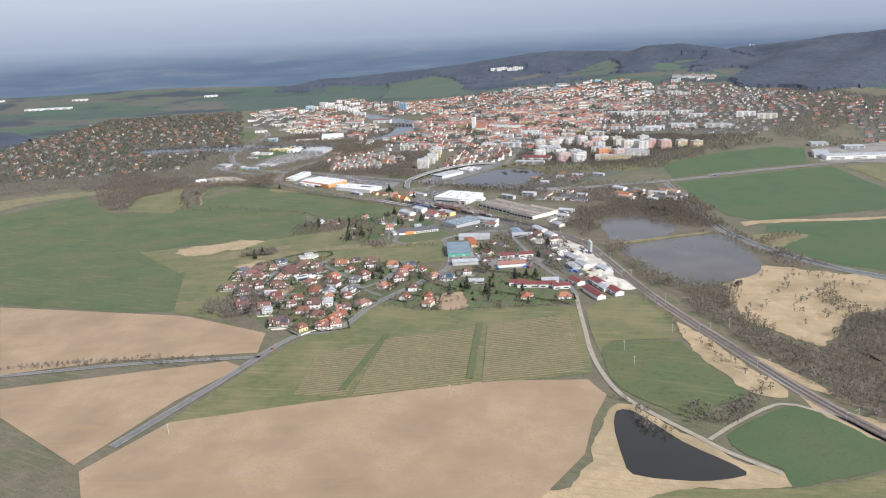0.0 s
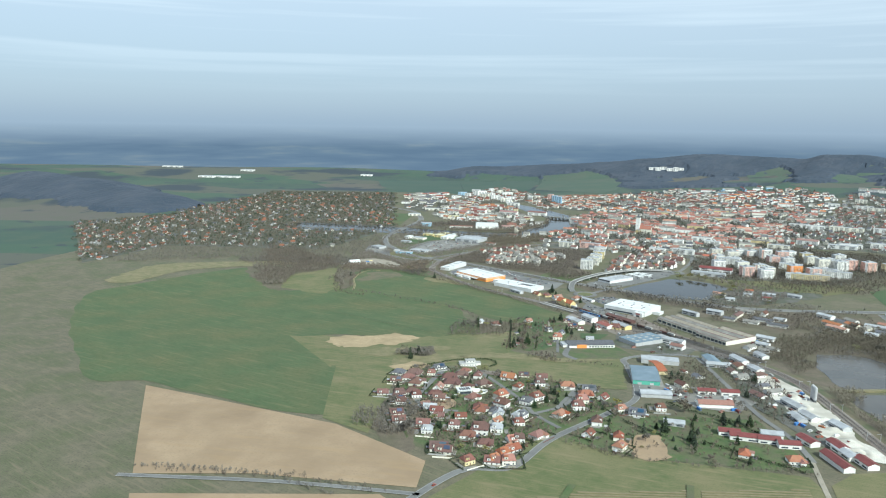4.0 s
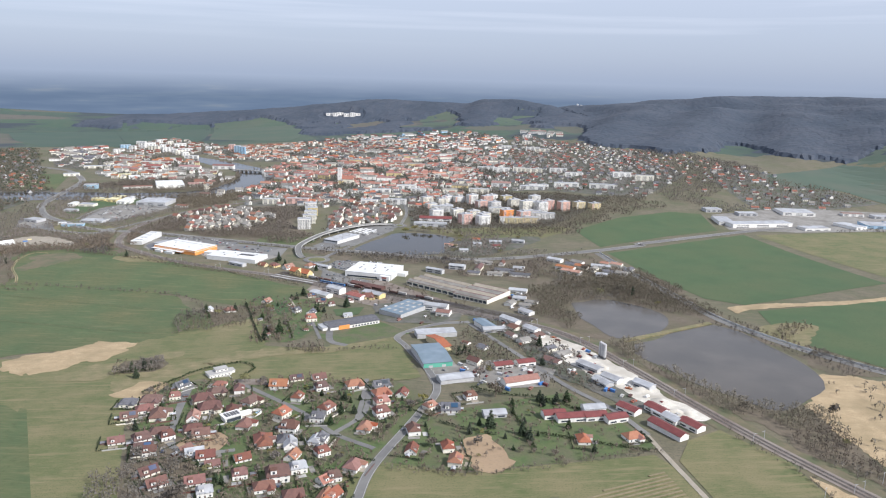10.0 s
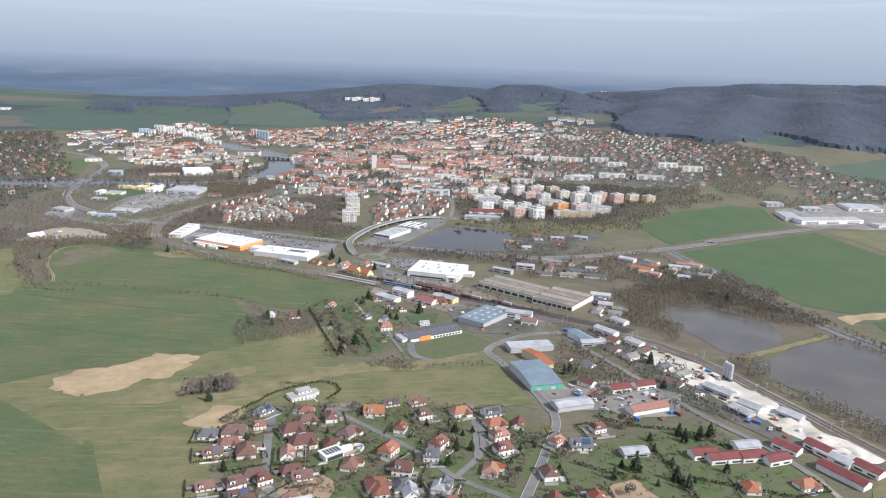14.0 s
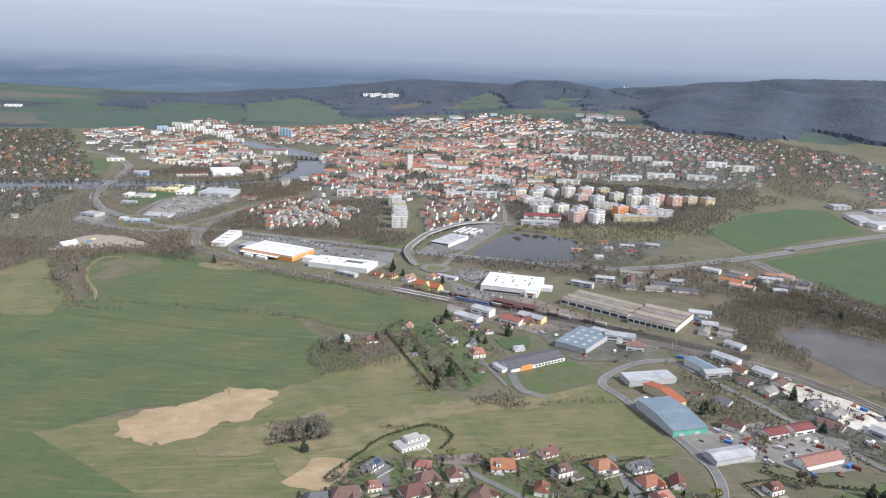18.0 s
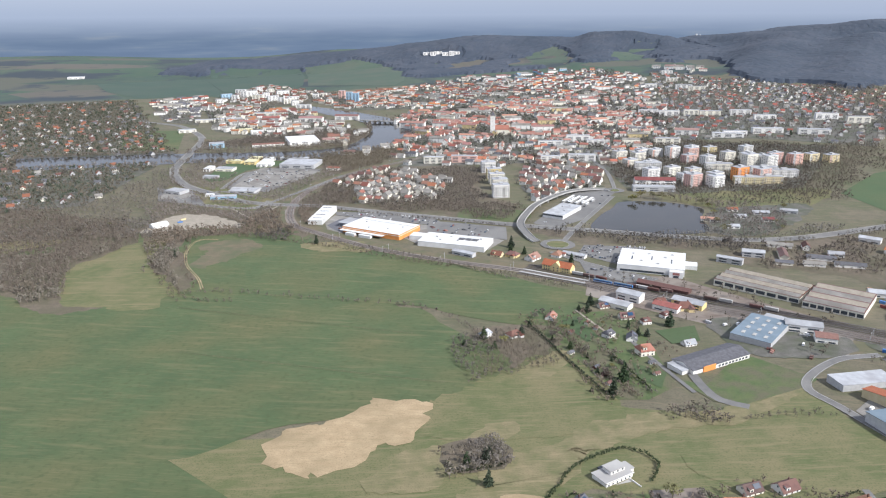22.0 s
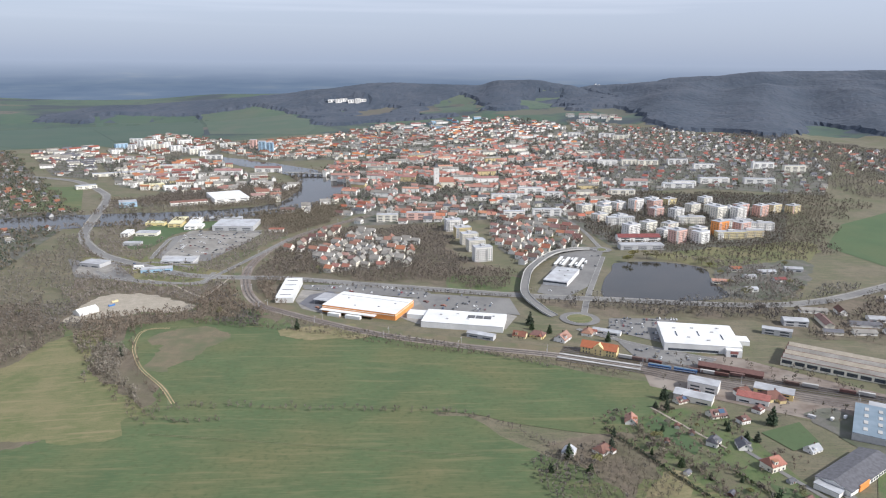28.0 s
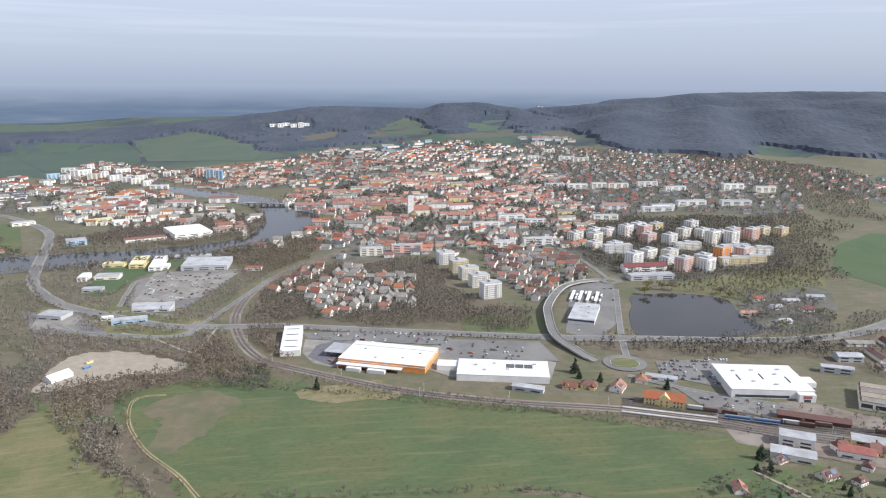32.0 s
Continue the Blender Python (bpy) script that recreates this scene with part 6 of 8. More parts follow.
for x, y, skin, h in [(733, 2186, 7, 12), (795, 2111, 0, 10), (901, 2107, 0, 12), (981, 2046, 0, 12), (380, 1751, 8, 10), (355, 1713, 1, 8), (373, 2286, 7, 10), (142, 2574, 7, 14), (-215, 2835, 7, 12), (-282, 2791, 7, 10), (-229, 2953, 2, 12), (-106, 2798, 7, 12), (0, 2805, 7, 12)]:
    plain_block("public_building", x, y, int(skin), h, random.choice((55, 70)), 18, random.choice((-22, -30)), "large public building of several storeys", "building", 4 if skin >= 7 else 0)
for x, y, skin, h, w, d, turn, words in ((-198, 2152, 1, 9, 72, 60, -24, "long grey"), (-291, 2222, 3, 7, 24, 62, -18, "yellow-roofed"), (-266, 2198, 0, 7, 20, 80, -18, "white"), (-348, 2150, 2, 6, 36, 22, -22, "cream"), (-329, 2226, 3, 6, 34, 18, -22, "yellow"), (-380, 2160, 0, 7, 13, 30, -22, "small white"),
                                         (-376, 2084, 1, 5, 28, 14, -22, "low grey"), (-318, 1950, 1, 4, 48, 26, -24, "low grey"), (-432, 1975, 1, 6, 34, 24, -40, "grey"), (-353, 1908, 6, 5, 42, 15, -8, "green-grey"), (-376, 1932, 0, 4, 14, 9, -15, "small white"), (-168, 2434, 0, 11, 72, 90, 3, "large white"),
                                         (-367, 2436, 6, 11, 34, 26, 0, "blue and white"), (-304, 2652, 3, 9, 52, 22, 5, "yellow"), (-338, 2880, 2, 9, 80, 24, 0, "beige"), (-405, 2886, 2, 8, 50, 20, 0, "beige"), (-267, 2616, 0, 8, 32, 26, 5, "white"), (-250, 2416, 7, 6, 74, 22, 0, "brick-roofed"), (-445, 2700, 2, 8, 44, 22, 10, "beige"),
                                         (-140, 2092, 7, 5, 26, 14, -25, "red-roofed"), (-262, 2176, 0, 5, 18, 24, -20, "white"), (-205, 2225, 1, 5, 60, 16, -20, "low grey")):
    hall_ = plain_block("workshop", x, y, skin, h, w, d, turn, f"{words} hall of the retail park", "hall")
    if skin in (3, 0):
        part("roof_sheet", Geo().box(-w / 2 + 0.3, -d / 2 + 0.3, h, w / 2 - 0.3, d / 2 - 0.3, h + 0.25), M_YELLOW_ROOF if skin == 3 else M_WHITE, hall_)
drape("car_park", [(-336, 1996), (-281, 2150), (-262, 2150), (-240, 2120), (-166, 2085), (-246, 1976), (-300, 1975)], M_YARD, 0.46, "pale paved car park of the retail park", "car park")
drape("yard", [(-345, 1945), (-295, 1925), (-286, 1972), (-338, 1994)], M_CONCRETE, 0.46, "pale concrete forecourt of the retail park", "yard")
drape("yard", [(-462, 1935), (-420, 1915), (-400, 1960), (-410, 2010), (-445, 2015)], M_YARD, 0.46, "paved yard of a small depot", "yard")
for x, y, skin, h in [(154, 791, 8, 5), (166, 781, 8, 5), (187, 777, 8, 5), (202, 768, 8, 5), (194, 791, 0, 5), (105, 809, 1, 4), (224, 780, 8, 5), (248, 772, 8, 5), (249, 758, 0, 4), (258, 736, 8, 5), (271, 824, 1, 5), (247, 885, 1, 5), (250, 848, 0, 5), (188, 917, 8, 5), (162, 917, 8, 5), (248, 1021, 0, 6), (240, 1065, 0, 6), (205, 1037, 6, 5), (278, 1096, 0, 5), (237, 844, 6, 4)]:
    plain_block("shed", x, y, 1 if skin == 6 else int(skin), h, random.choice((20, 28)), 11, random.choice((-78, -70)) if x > 205 else random.choice((-8, 0)), "low shed of the builders' yard", "shed", 2)
for x, y, skin, h in [(61, 1276, 0, 9), (37, 1263, 2, 6), (108, 1240, 3, 7), (82, 1239, 7, 6), (171, 1151, 0, 8), (172, 1124, 7, 6), (458, 1313, 9, 6), (454, 1286, 9, 6), (523, 1308, 0, 5), (495, 1260, 0, 4), (468, 1368, 0, 6), (318, 1204, 0, 5), (302, 1166, 0, 4), (283, 1364, 1, 7), (382, 1335, 0, 4)]:
    plain_block("workshop", x, y, int(skin), h, random.choice((18, 26, 32)), 14, random.choice((-55, -35)), "small workshop beside the railway", "workshop", 2)

for x, y, skin, h in [(-61, 1473, 1, 5), (34, 1388, 8, 4), (239, 1350, 1, 7), (70, 1428, 0, 4)]:
    plain_block("station_outbuilding", x, y, int(skin), h, 30, 9, -50, "low outbuilding beside the station", "outbuilding", 1.5)
for x, y, skin, h in [(396, 1558, 9, 4), (383, 1521, 0, 4), (425, 1529, 1, 4), (410, 1494, 8, 4), (339, 1478, 0, 4), (470, 1522, 1, 5), (330, 1520, 9, 4)]:
    plain_block("shed", x, y, int(skin), h, random.choice((16, 24)), 11, random.choice((-35, -20)), "low shed of the yards beyond the pond", "shed", 2)
for x, y, w in [(-1795, 4254, 140), (-2351, 4691, 120), (-2671, 5595, 70), (-1820, 4641, 80), (-1031, 4592, 70), (-1910, 4226, 90)]:
    plain_block("works_hall", x, y, 0, 9, w, 45, 0, "distant white works hall among the far fields", "hall")
tent = thing("storage_tent", *([(-444, 1743, 0)])[0][:2], 30, "white storage tent beside the rubble dump", "hall")
part("wall", Geo().house_walls(24, 15, 4, 3.5), M_WHITE, tent)
part("roof", Geo().gable(24, 15, 4, 7.5, 0, 0.3, 0.15), M_WHITE, tent)
for x, y, k in [(-412, 1776, 0), (-416, 1760, 1)]:
    skip_box = thing("waste_skip", x, y, 25, "yellow steel skip on the rubble dump" if not k else "blue steel skip on the rubble dump", "container")
    part("body", Geo().add([(-3.4, -1.3, 0), (3.4, -1.3, 0), (4.2, -1.3, 2.4), (-4.2, -1.3, 2.4), (-3.4, 1.3, 0), (3.4, 1.3, 0), (4.2, 1.3, 2.4), (-4.2, 1.3, 2.4)], [(0, 1, 2, 3), (5, 4, 7, 6), (1, 5, 6, 2), (4, 0, 3, 7), (0, 4, 5, 1)]), M_YELLOW if not k else M_BLUE, skip_box)
    part("load", Geo().box(-3.9, -1.2, 1.9, 3.9, 1.2, 2.2), M_TRACK, skip_box)
drape("yard", [(985, 1530), (1060, 1680), (1240, 1700), (1360, 1690), (1660, 1560), (1570, 1420), (1400, 1425), (1120, 1470)], M_YARD, 0.4, "grey yards of the eastern trading estate", "yard")
for x, y, skin, h, w, d, turn in ((1085, 1552, 0, 9, 150, 34, -8), (1030, 1605, 0, 8, 34, 70, -25), (1090, 1716, 1, 8, 40, 28, -15), (1146, 1660, 1, 7, 46, 26, -15), (1286, 1650, 0, 8, 78, 60, -22), (1185, 1492, 0, 6, 62, 30, -10),
                                  (1292, 1492, 0, 7, 34, 60, 5), (1360, 1482, 6, 8, 60, 52, -28), (1414, 1474, 6, 8, 34, 56, -20), (1568, 1506, 0, 9, 108, 60, -20), (1480, 1560, 1, 7, 60, 26, -20), (1420, 1600, 7, 7, 50, 20, -25)):
    plain_block("trading_hall", x, y, skin, h, w, d, turn, "large flat-roofed hall of the eastern trading estate", "hall")
# the hospital and the water tower in the distance
for x, y, h, w in ((690, 4498, 12, 34), (722, 4482, 17, 30), (752, 4492, 13, 36), (785, 4470, 15, 32), (818, 4462, 22, 26), (846, 4470, 12, 38)):
    plain_block("hospital_block", x, y, 0, h, w, 16, -5, "distant white hospital block below the hills", "hospital")
mast = thing("hill_tower", 2250, 4380, 0, "small white tower on the wooded ridge", "tower", z=gz(2250, 4380))
part("shaft", Geo().cyl(-12, 0, 0, 44, 7, 6, 10), M_WHITE, mast)
part("annex", Geo().cyl(12, 0, 0, 40, 6, 6, 10), M_WHITE, mast)
# the church tower of the old town
tower = thing("church_tower", 300, 2372, -20, "tall white church tower with a dark cap", "church")
part("shaft", Geo().box(-6, -6, -4, 6, 6, 46), M_WALL, tower)
part("cornice", Geo().box(-6.5, -6.5, 46, 6.5, 6.5, 47.2), M_CREAM, tower)
part("cap", Geo().add([(-6, -6, 47.2), (6, -6, 47.2), (6, 6, 47.2), (-6, 6, 47.2), (0, 0, 58)], [(0, 1, 4), (1, 2, 4), (2, 3, 4), (3, 0, 4)]), M_TILE_D, tower)
for z in (22, 34, 41):
    part("window", FLAT_WINDOW, None, tower, at=(0, -6.05, z))
part("nave", Geo().house_walls(34, 15, 14, 10), M_CREAM, tower).location = (23, 2, 0)
part("nave_roof", Geo().gable(34, 15, 14, 24, 0, 0.6, 0.4), M_TILE_O, tower).location = (23, 2, 0)

# ---------------------------------------------------------------- town houses


def town_mesh(spots, sizes, turns, kinds):
    """Walls and roofs of many plain houses, roofs sorted by colour."""
    walls, roofs, panes = {}, {}, Geo()
    for (x, y), (w, d, h, rh), turn, (wk, rk) in zip(spots, sizes, turns, kinds):
        c, s, z = math.cos(turn), math.sin(turn), gz(x, y)
        for geo, made in ((walls.setdefault(wk, Geo()), Geo().house_walls(w, d, h, rh)), (roofs.setdefault(rk, Geo()), Geo().gable(w, d, h, h + rh, 0, 0.5, 0.3))):
            geo.add([(x + a * c - b * s, y + a * s + b * c, z + e) for a, b, e in made.v], made.f)
        made = Geo()
        for f in range(max(1, int(h // 3))):
            for q in (-0.3, 0.0, 0.3):
                made.box(q * w - 0.7, -d / 2 - 0.08, 1 + 3 * f, q * w + 0.7, -d / 2 - 0.01, 2.5 + 3 * f)
        panes.add([(x + a * c - b * s, y + a * s + b * c, z + e) for a, b, e in made.v], made.f)
    return walls, roofs, panes


def district(name, pts, step, row, base, label, roofs, walls, size, nearest=0, jitter=0.18, skip=0.1, hi=(5, 9), rows_=0):
    """Houses in rows along streets over an outline; the nearest are things of their own. rows_: houses in an unbroken row before a side street."""
    cx, cy = sum(p[0] for p in pts) / len(pts), sum(p[1] for p in pts) / len(pts)
    reach = max(math.hypot(p[0] - cx, p[1] - cy) for p in pts)
    a = radians(base)
    places = []
    for i in range(int(-reach / step), int(reach / step) + 1):
        for j in range(int(-reach / row), int(reach / row) + 1):
            u, v = i * step + random.uniform(-jitter, jitter) * step, j * row + random.uniform(-jitter, jitter) * row
            bend = 0.35 * math.sin((u + v * 0.6) / 260)
            x, y = cx + u * math.cos(a + bend) - v * math.sin(a + bend), cy + u * math.sin(a + bend) + v * math.cos(a + bend)
            if rows_ and (i + 2 * j) % (rows_ + 1) == 0:
                continue
            if rows_ and noise.noise(Vector((x / 85, y / 85, 7))) > 0.17:
                if inside(x, y, pts) and not any(inside(x, y, q) for q in WET):
                    GROVES.append((x, y))
                continue
            if random.random() > skip and inside(x, y, pts) and free(x, y, min(step, row) * 0.8) and not any(inside(x, y, q) for q in WET):
                places.append((x, y, a + bend + ((math.pi / 2 if noise.noise(Vector((x / 58, y / 58, 11))) > 0.12 else 0) if rows_ else random.choice((0, 0, math.pi / 2))) + random.uniform(-0.1, 0.1) + (0.5 * noise.noise(Vector((x / 170, y / 170, 13))) if rows_ else 0)))
    places.sort(key=lambda q: math.hypot(q[0] + 300, q[1] - 900))

    def tiles(x, y):
        outer = name == "old_town" and math.hypot(x - 330, y - 2450) > 430 * (1 + 0.6 * noise.noise(Vector((x / 200, y / 200, 6))))
        return random.choice("RGBRGRDGOR" if outer else roofs)

    for x, y, turn in places[:nearest]:
        ob = copy_thing(random.choice(TOWN[tiles(x, y)]), stand(x, y, math.degrees(turn)))
        k = random.uniform(*size) / 12
        ob.scale = (k, min(1.15, k) * random.uniform(0.85, 1.1), min(1.1, k) * random.uniform(0.75, 1.1) * (0.55 if name in ("works", "yards") else 1))
    rest = places[nearest:]
    sizes = [(random.uniform(*size), random.uniform(8, 11), random.uniform(*hi), random.uniform(2.8, 4.6)) for _ in rest]
    w, r, p = town_mesh([(x, y) for x, y, _ in rest], sizes, [t for _, _, t in rest], [(random.choice(walls), ROOFS_TOWN[tiles(x, y)]) for x, y, _ in rest])
    if not rest:
        return places
    ob = tagged(new(name), label, "houses", kind="stuff")
    for m, geo in w.items():
        part("wall", geo, m, ob)
    for m, geo in r.items():
        part("roof", geo, m, ob)
    if p.v:
        part("window", p, M_GLASS, ob)
    return places


def make_town_house(style, w, d, h, rh, wall):
    words = {M_WALL: "white", M_CREAM: "cream", M_PINK: "pink", M_YELLOW: "yellow"}[wall]
    ob = thing("town_house", 0, 0, 0, f"{words} town house with a {ROOF_WORDS[style]} roof", "house", "houses of the town", z=0)
    part("wall", Geo().house_walls(w, d, h, rh), wall, ob)
    part("roof", Geo().gable(w, d, h, h + rh, 0, 0.5, 0.3), ROOFS_TOWN[style], ob)
    part("chimney", Geo().box(w * 0.2, 0.5, h + rh * 0.6, w * 0.2 + 0.9, 1.4, h + rh + 1), M_TILE_B, ob)
    for q in (-0.28, 0.28):
        part("window", FLAT_WINDOW, None, ob, at=(q * w, -d / 2 - 0.05, h * 0.55))
    return ob


ROOFS_TOWN = dict(ROOFS, R=M_TOWN_R, O=M_TOWN_O, G=M_YARD)
TOWN = {s: [make_town_house(s, 12, 10, 6.5, 4, M_WALL), make_town_house(s, 12, 10, 8, 4.4, M_CREAM)] for s in "ROBDG"}
PALE = (M_WALL, M_CREAM, M_WALL, M_WALL, M_CREAM, M_WALL)
GARDENS, GROVES = [], []
GARDENS += district("town_houses", [(-115, 1923), (4, 2036), (52, 1913), (-8, 1779), (-147, 1799)], 17, 21, -40, "rows of white terraced villas on a slope", "GGGRG", (M_WALL, M_WALL, M_CREAM), (11, 15), 32, hi=(6, 8))
GARDENS += district("town_houses", [(221, 1966), (269, 1865), (292, 1767), (136, 1694), (152, 1812)], 19, 24, -50, "red-roofed family houses near the bus station", "RRBG", PALE, (11, 14), 30)
GARDENS += district("town_houses", [(19, 2295), (97, 2183), (309, 2247), (438, 2102), (639, 2133), (376, 1899), (291, 2001), (164, 2027), (-10, 2082)], 17, 29, -25, "mixed houses at the foot of the old town", "RROBGRD", PALE, (14, 18), 16, 0.10, 0.12, (5, 9), 4)
district("large_houses", [(47, 2546), (179, 2821), (388, 2873), (1007, 3098), (947, 2617), (639, 2133), (438, 2102), (309, 2247), (97, 2183), (19, 2295)], 82, 74, -22, "large pale civic buildings among the old town roofs", "GRGOG", (*PALE, M_YELLOW), (34, 58), 0, 0.3, 0.5, (8, 12))
GARDENS += district("town_houses", [(160, 2015), (290, 2005), (372, 1890), (310, 1760), (296, 1780), (269, 1870), (225, 1968)], 17, 24, -50, "houses and low slabs beside the town road", "RGRB", PALE, (14, 18), 10, 0.12, 0.1, (5, 8), 5)
district("works", [(560, 3500), (700, 3640), (860, 3700), (1080, 3760), (1130, 3640), (940, 3520), (720, 3420)], 62, 58, -12, "pale halls at the northern edge of the town", "GGGR", (M_WALL, M_WALL, M_BLUEW), (34, 56), 0, 0.25, 0.25, (6, 9))
district("slab_blocks", [(1330, 3180), (1370, 3420), (1450, 3470), (1530, 3330), (1500, 3140)], 44, 46, -30, "pale slab blocks on the hill below the forest", "GGR", (M_WALL, M_CREAM), (26, 40), 0, 0.2, 0.15, (8, 12))
OLD = district("old_town", [(47, 2546), (179, 2821), (388, 2873), (1007, 3098), (947, 2617), (639, 2133), (438, 2102), (309, 2247), (97, 2183), (19, 2295)], 17, 23, -22, "dense old town houses with red tiled roofs", "RRORROOBRG", PALE, (15, 19), 12, 0.14, 0.12, (5, 10), 6)
GARDENS += district("suburb", [(142, 2977), (532, 3551), (1217, 3641), (1213, 3183), (947, 2617), (1007, 3098), (388, 2873)], 21, 32, -15, "distant suburb of red and grey roofs", "RBGODGR", PALE, (17, 24), 0, 0.14, 0.15, (5, 9), 3)
GARDENS += district("suburb", [(1299, 3303), (1425, 2852), (1502, 2678), (1319, 2117), (1001, 1887), (823, 2074), (639, 2133), (947, 2617)], 27, 36, -25, "distant suburb of detached houses below the wooded ridge", "BRGBD", PALE, (10, 14), 0, hi=(3.4, 5.5))
GARDENS += district("suburb", [(1342, 2012), (1480, 2200), (1599, 2283), (1634, 2086), (1560, 1960), (1641, 1873), (1640, 1700), (1376, 1660), (1215, 1698)], 34, 46, -10, "scattered houses and works at the eastern edge", "BGBRDR", (M_CREAM, M_GREYW, M_WALL), (10, 20), 0, 0.3, 0.3, (3, 5.5))
GARDENS += district("suburb", [(1451, 2694), (1663, 2428), (1429, 1982), (1228, 1883), (1204, 2271)], 32, 40, -10, "scattered houses below the forest", "BRDBR", (M_CREAM, M_GREYW, M_WALL), (10, 13), 0, 0.3, 0.35, (3, 4.6))
GARDENS += district("suburb", [(-1480, 2260), (-1290, 2500), (-1240, 3457), (-668, 3536), (-454, 2350), (-574, 1924), (-990, 1901), (-1038, 1606)], 27, 36, 15, "distant western suburb of brown and red roofs", "BBDDRGR", (M_GREYW, M_CREAM, M_GREYW, M_GREYW), (9, 13), 0, 0.3, 0.42, hi=(3, 4.6))
GARDENS += district("town_houses", [(-421, 3316), (-104, 3071), (-14, 2629), (-201, 2480), (-373, 2686)], 20, 33, -15, "houses and public buildings west of the river", "ORGGBG", (*PALE, M_YELLOW), (18, 24), 10, 0.12, 0.12, (6, 11), 4)
GARDENS += district("town_houses", [(-49, 3291), (28, 3499), (360, 3516), (527, 3639), (196, 2953), (42, 3004)], 20, 31, -20, "red-roofed houses above the river", "RBRGO", PALE, (17, 23), 0, 0.12, 0.14, (5, 9), 4)
GARDENS += district("works", [(-611, 3513), (-416, 3622), (-419, 2817), (-523, 2936)], 44, 40, 10, "long grey-roofed works beside the bypass", "GGDR", PALE, (24, 44), 8, hi=(5, 8))
GARDENS += district("town_houses", [(-91, 2630), (107, 2519), (16, 2219), (-84, 2240), (-121, 2448)], 34, 34, -10, "pale buildings among the riverside trees", "GRGB", PALE, (14, 30), 8, hi=(5, 9))
GARDENS += district("town_houses", [(-388, 3449), (-165, 3959), (25, 3582), (-54, 3263), (-198, 3197)], 34, 36, -10, "houses below the hillside estate", "RBG", PALE, (12, 24), 0, hi=(5, 8))
GARDENS += district("suburb", [(518, 3647), (726, 3801), (919, 3654), (711, 3243), (343, 3116)], 30, 36, -15, "pale houses at the northern edge of the town", "GBRG", PALE, (14, 34), 0, hi=(5, 8))
GARDENS += district("town_houses", [(-185, 1958), (-77, 2069), (-10, 2082), (-115, 1923)], 19, 26, -40, "houses beside the railway cutting", "RB", PALE, (11, 14), 12)
district("yards", [(484, 1363), (582, 1305), (528, 1236), (470, 1254), (451, 1315)], 24, 26, -55, "yards and sheds beyond the railway", "OGD", PALE, (14, 26), 12, hi=(4, 6))
district("works", [(194, 1080), (253, 1035), (251, 939), (212, 816), (183, 815), (188, 885), (196, 999)], 22, 24, -70, "small workshops and sheds of the trading estate", "BRDGB", PALE, (12, 20), 24, hi=(3, 5))
district("works", [(179, 1069), (211, 1056), (190, 947), (178, 914), (136, 930), (136, 971)], 24, 26, -60, "small houses and sheds of the trading estate", "BDRG", PALE, (9, 15), 10, hi=(3, 4.5))
district("works", [(262, 1397), (490, 1371), (360, 1258), (286, 1320)], 40, 36, -30, "grey-roofed workshops beyond the bypass", "GGDB", PALE, (16, 34), 6, hi=(4, 7))
district("works", [(314, 1229), (338, 1198), (303, 1125), (261, 1112), (264, 1158)], 22, 24, -50, "small sheds beside the railway", "BGDG", PALE, (12, 20), 10, hi=(3, 5))

# ---------------------------------------------------------------- planting
CLEAR = [(-532, 1580), (-511, 1596), (-466, 1657), (-429, 1664), (-440, 1555), (-419, 1498), (-403, 1445), (-393, 1409), (-413, 1395), (-520, 1445)]
PAVED = [[(-345, 1930), (-336, 1996), (-300, 2160), (-230, 2230), (-150, 2180), (-160, 2080), (-246, 1976), (-290, 1925)], [(-470, 1715), (-440, 1795), (-407, 1812), (-370, 1790), (-325, 1725), (-340, 1698), (-396, 1715)],
         [(-462, 1935), (-420, 1915), (-400, 1960), (-410, 2010), (-445, 2015)], [(985, 1530), (1060, 1680), (1240, 1700), (1360, 1690), (1660, 1560), (1570, 1420), (1400, 1425), (1120, 1470)], [(239, 1761), (292, 1726), (154, 1578), (100, 1549), (80, 1585)], [(-331, 2234), (-193, 2202), (-303, 2135), (-354, 2055), (-388, 2075)]]
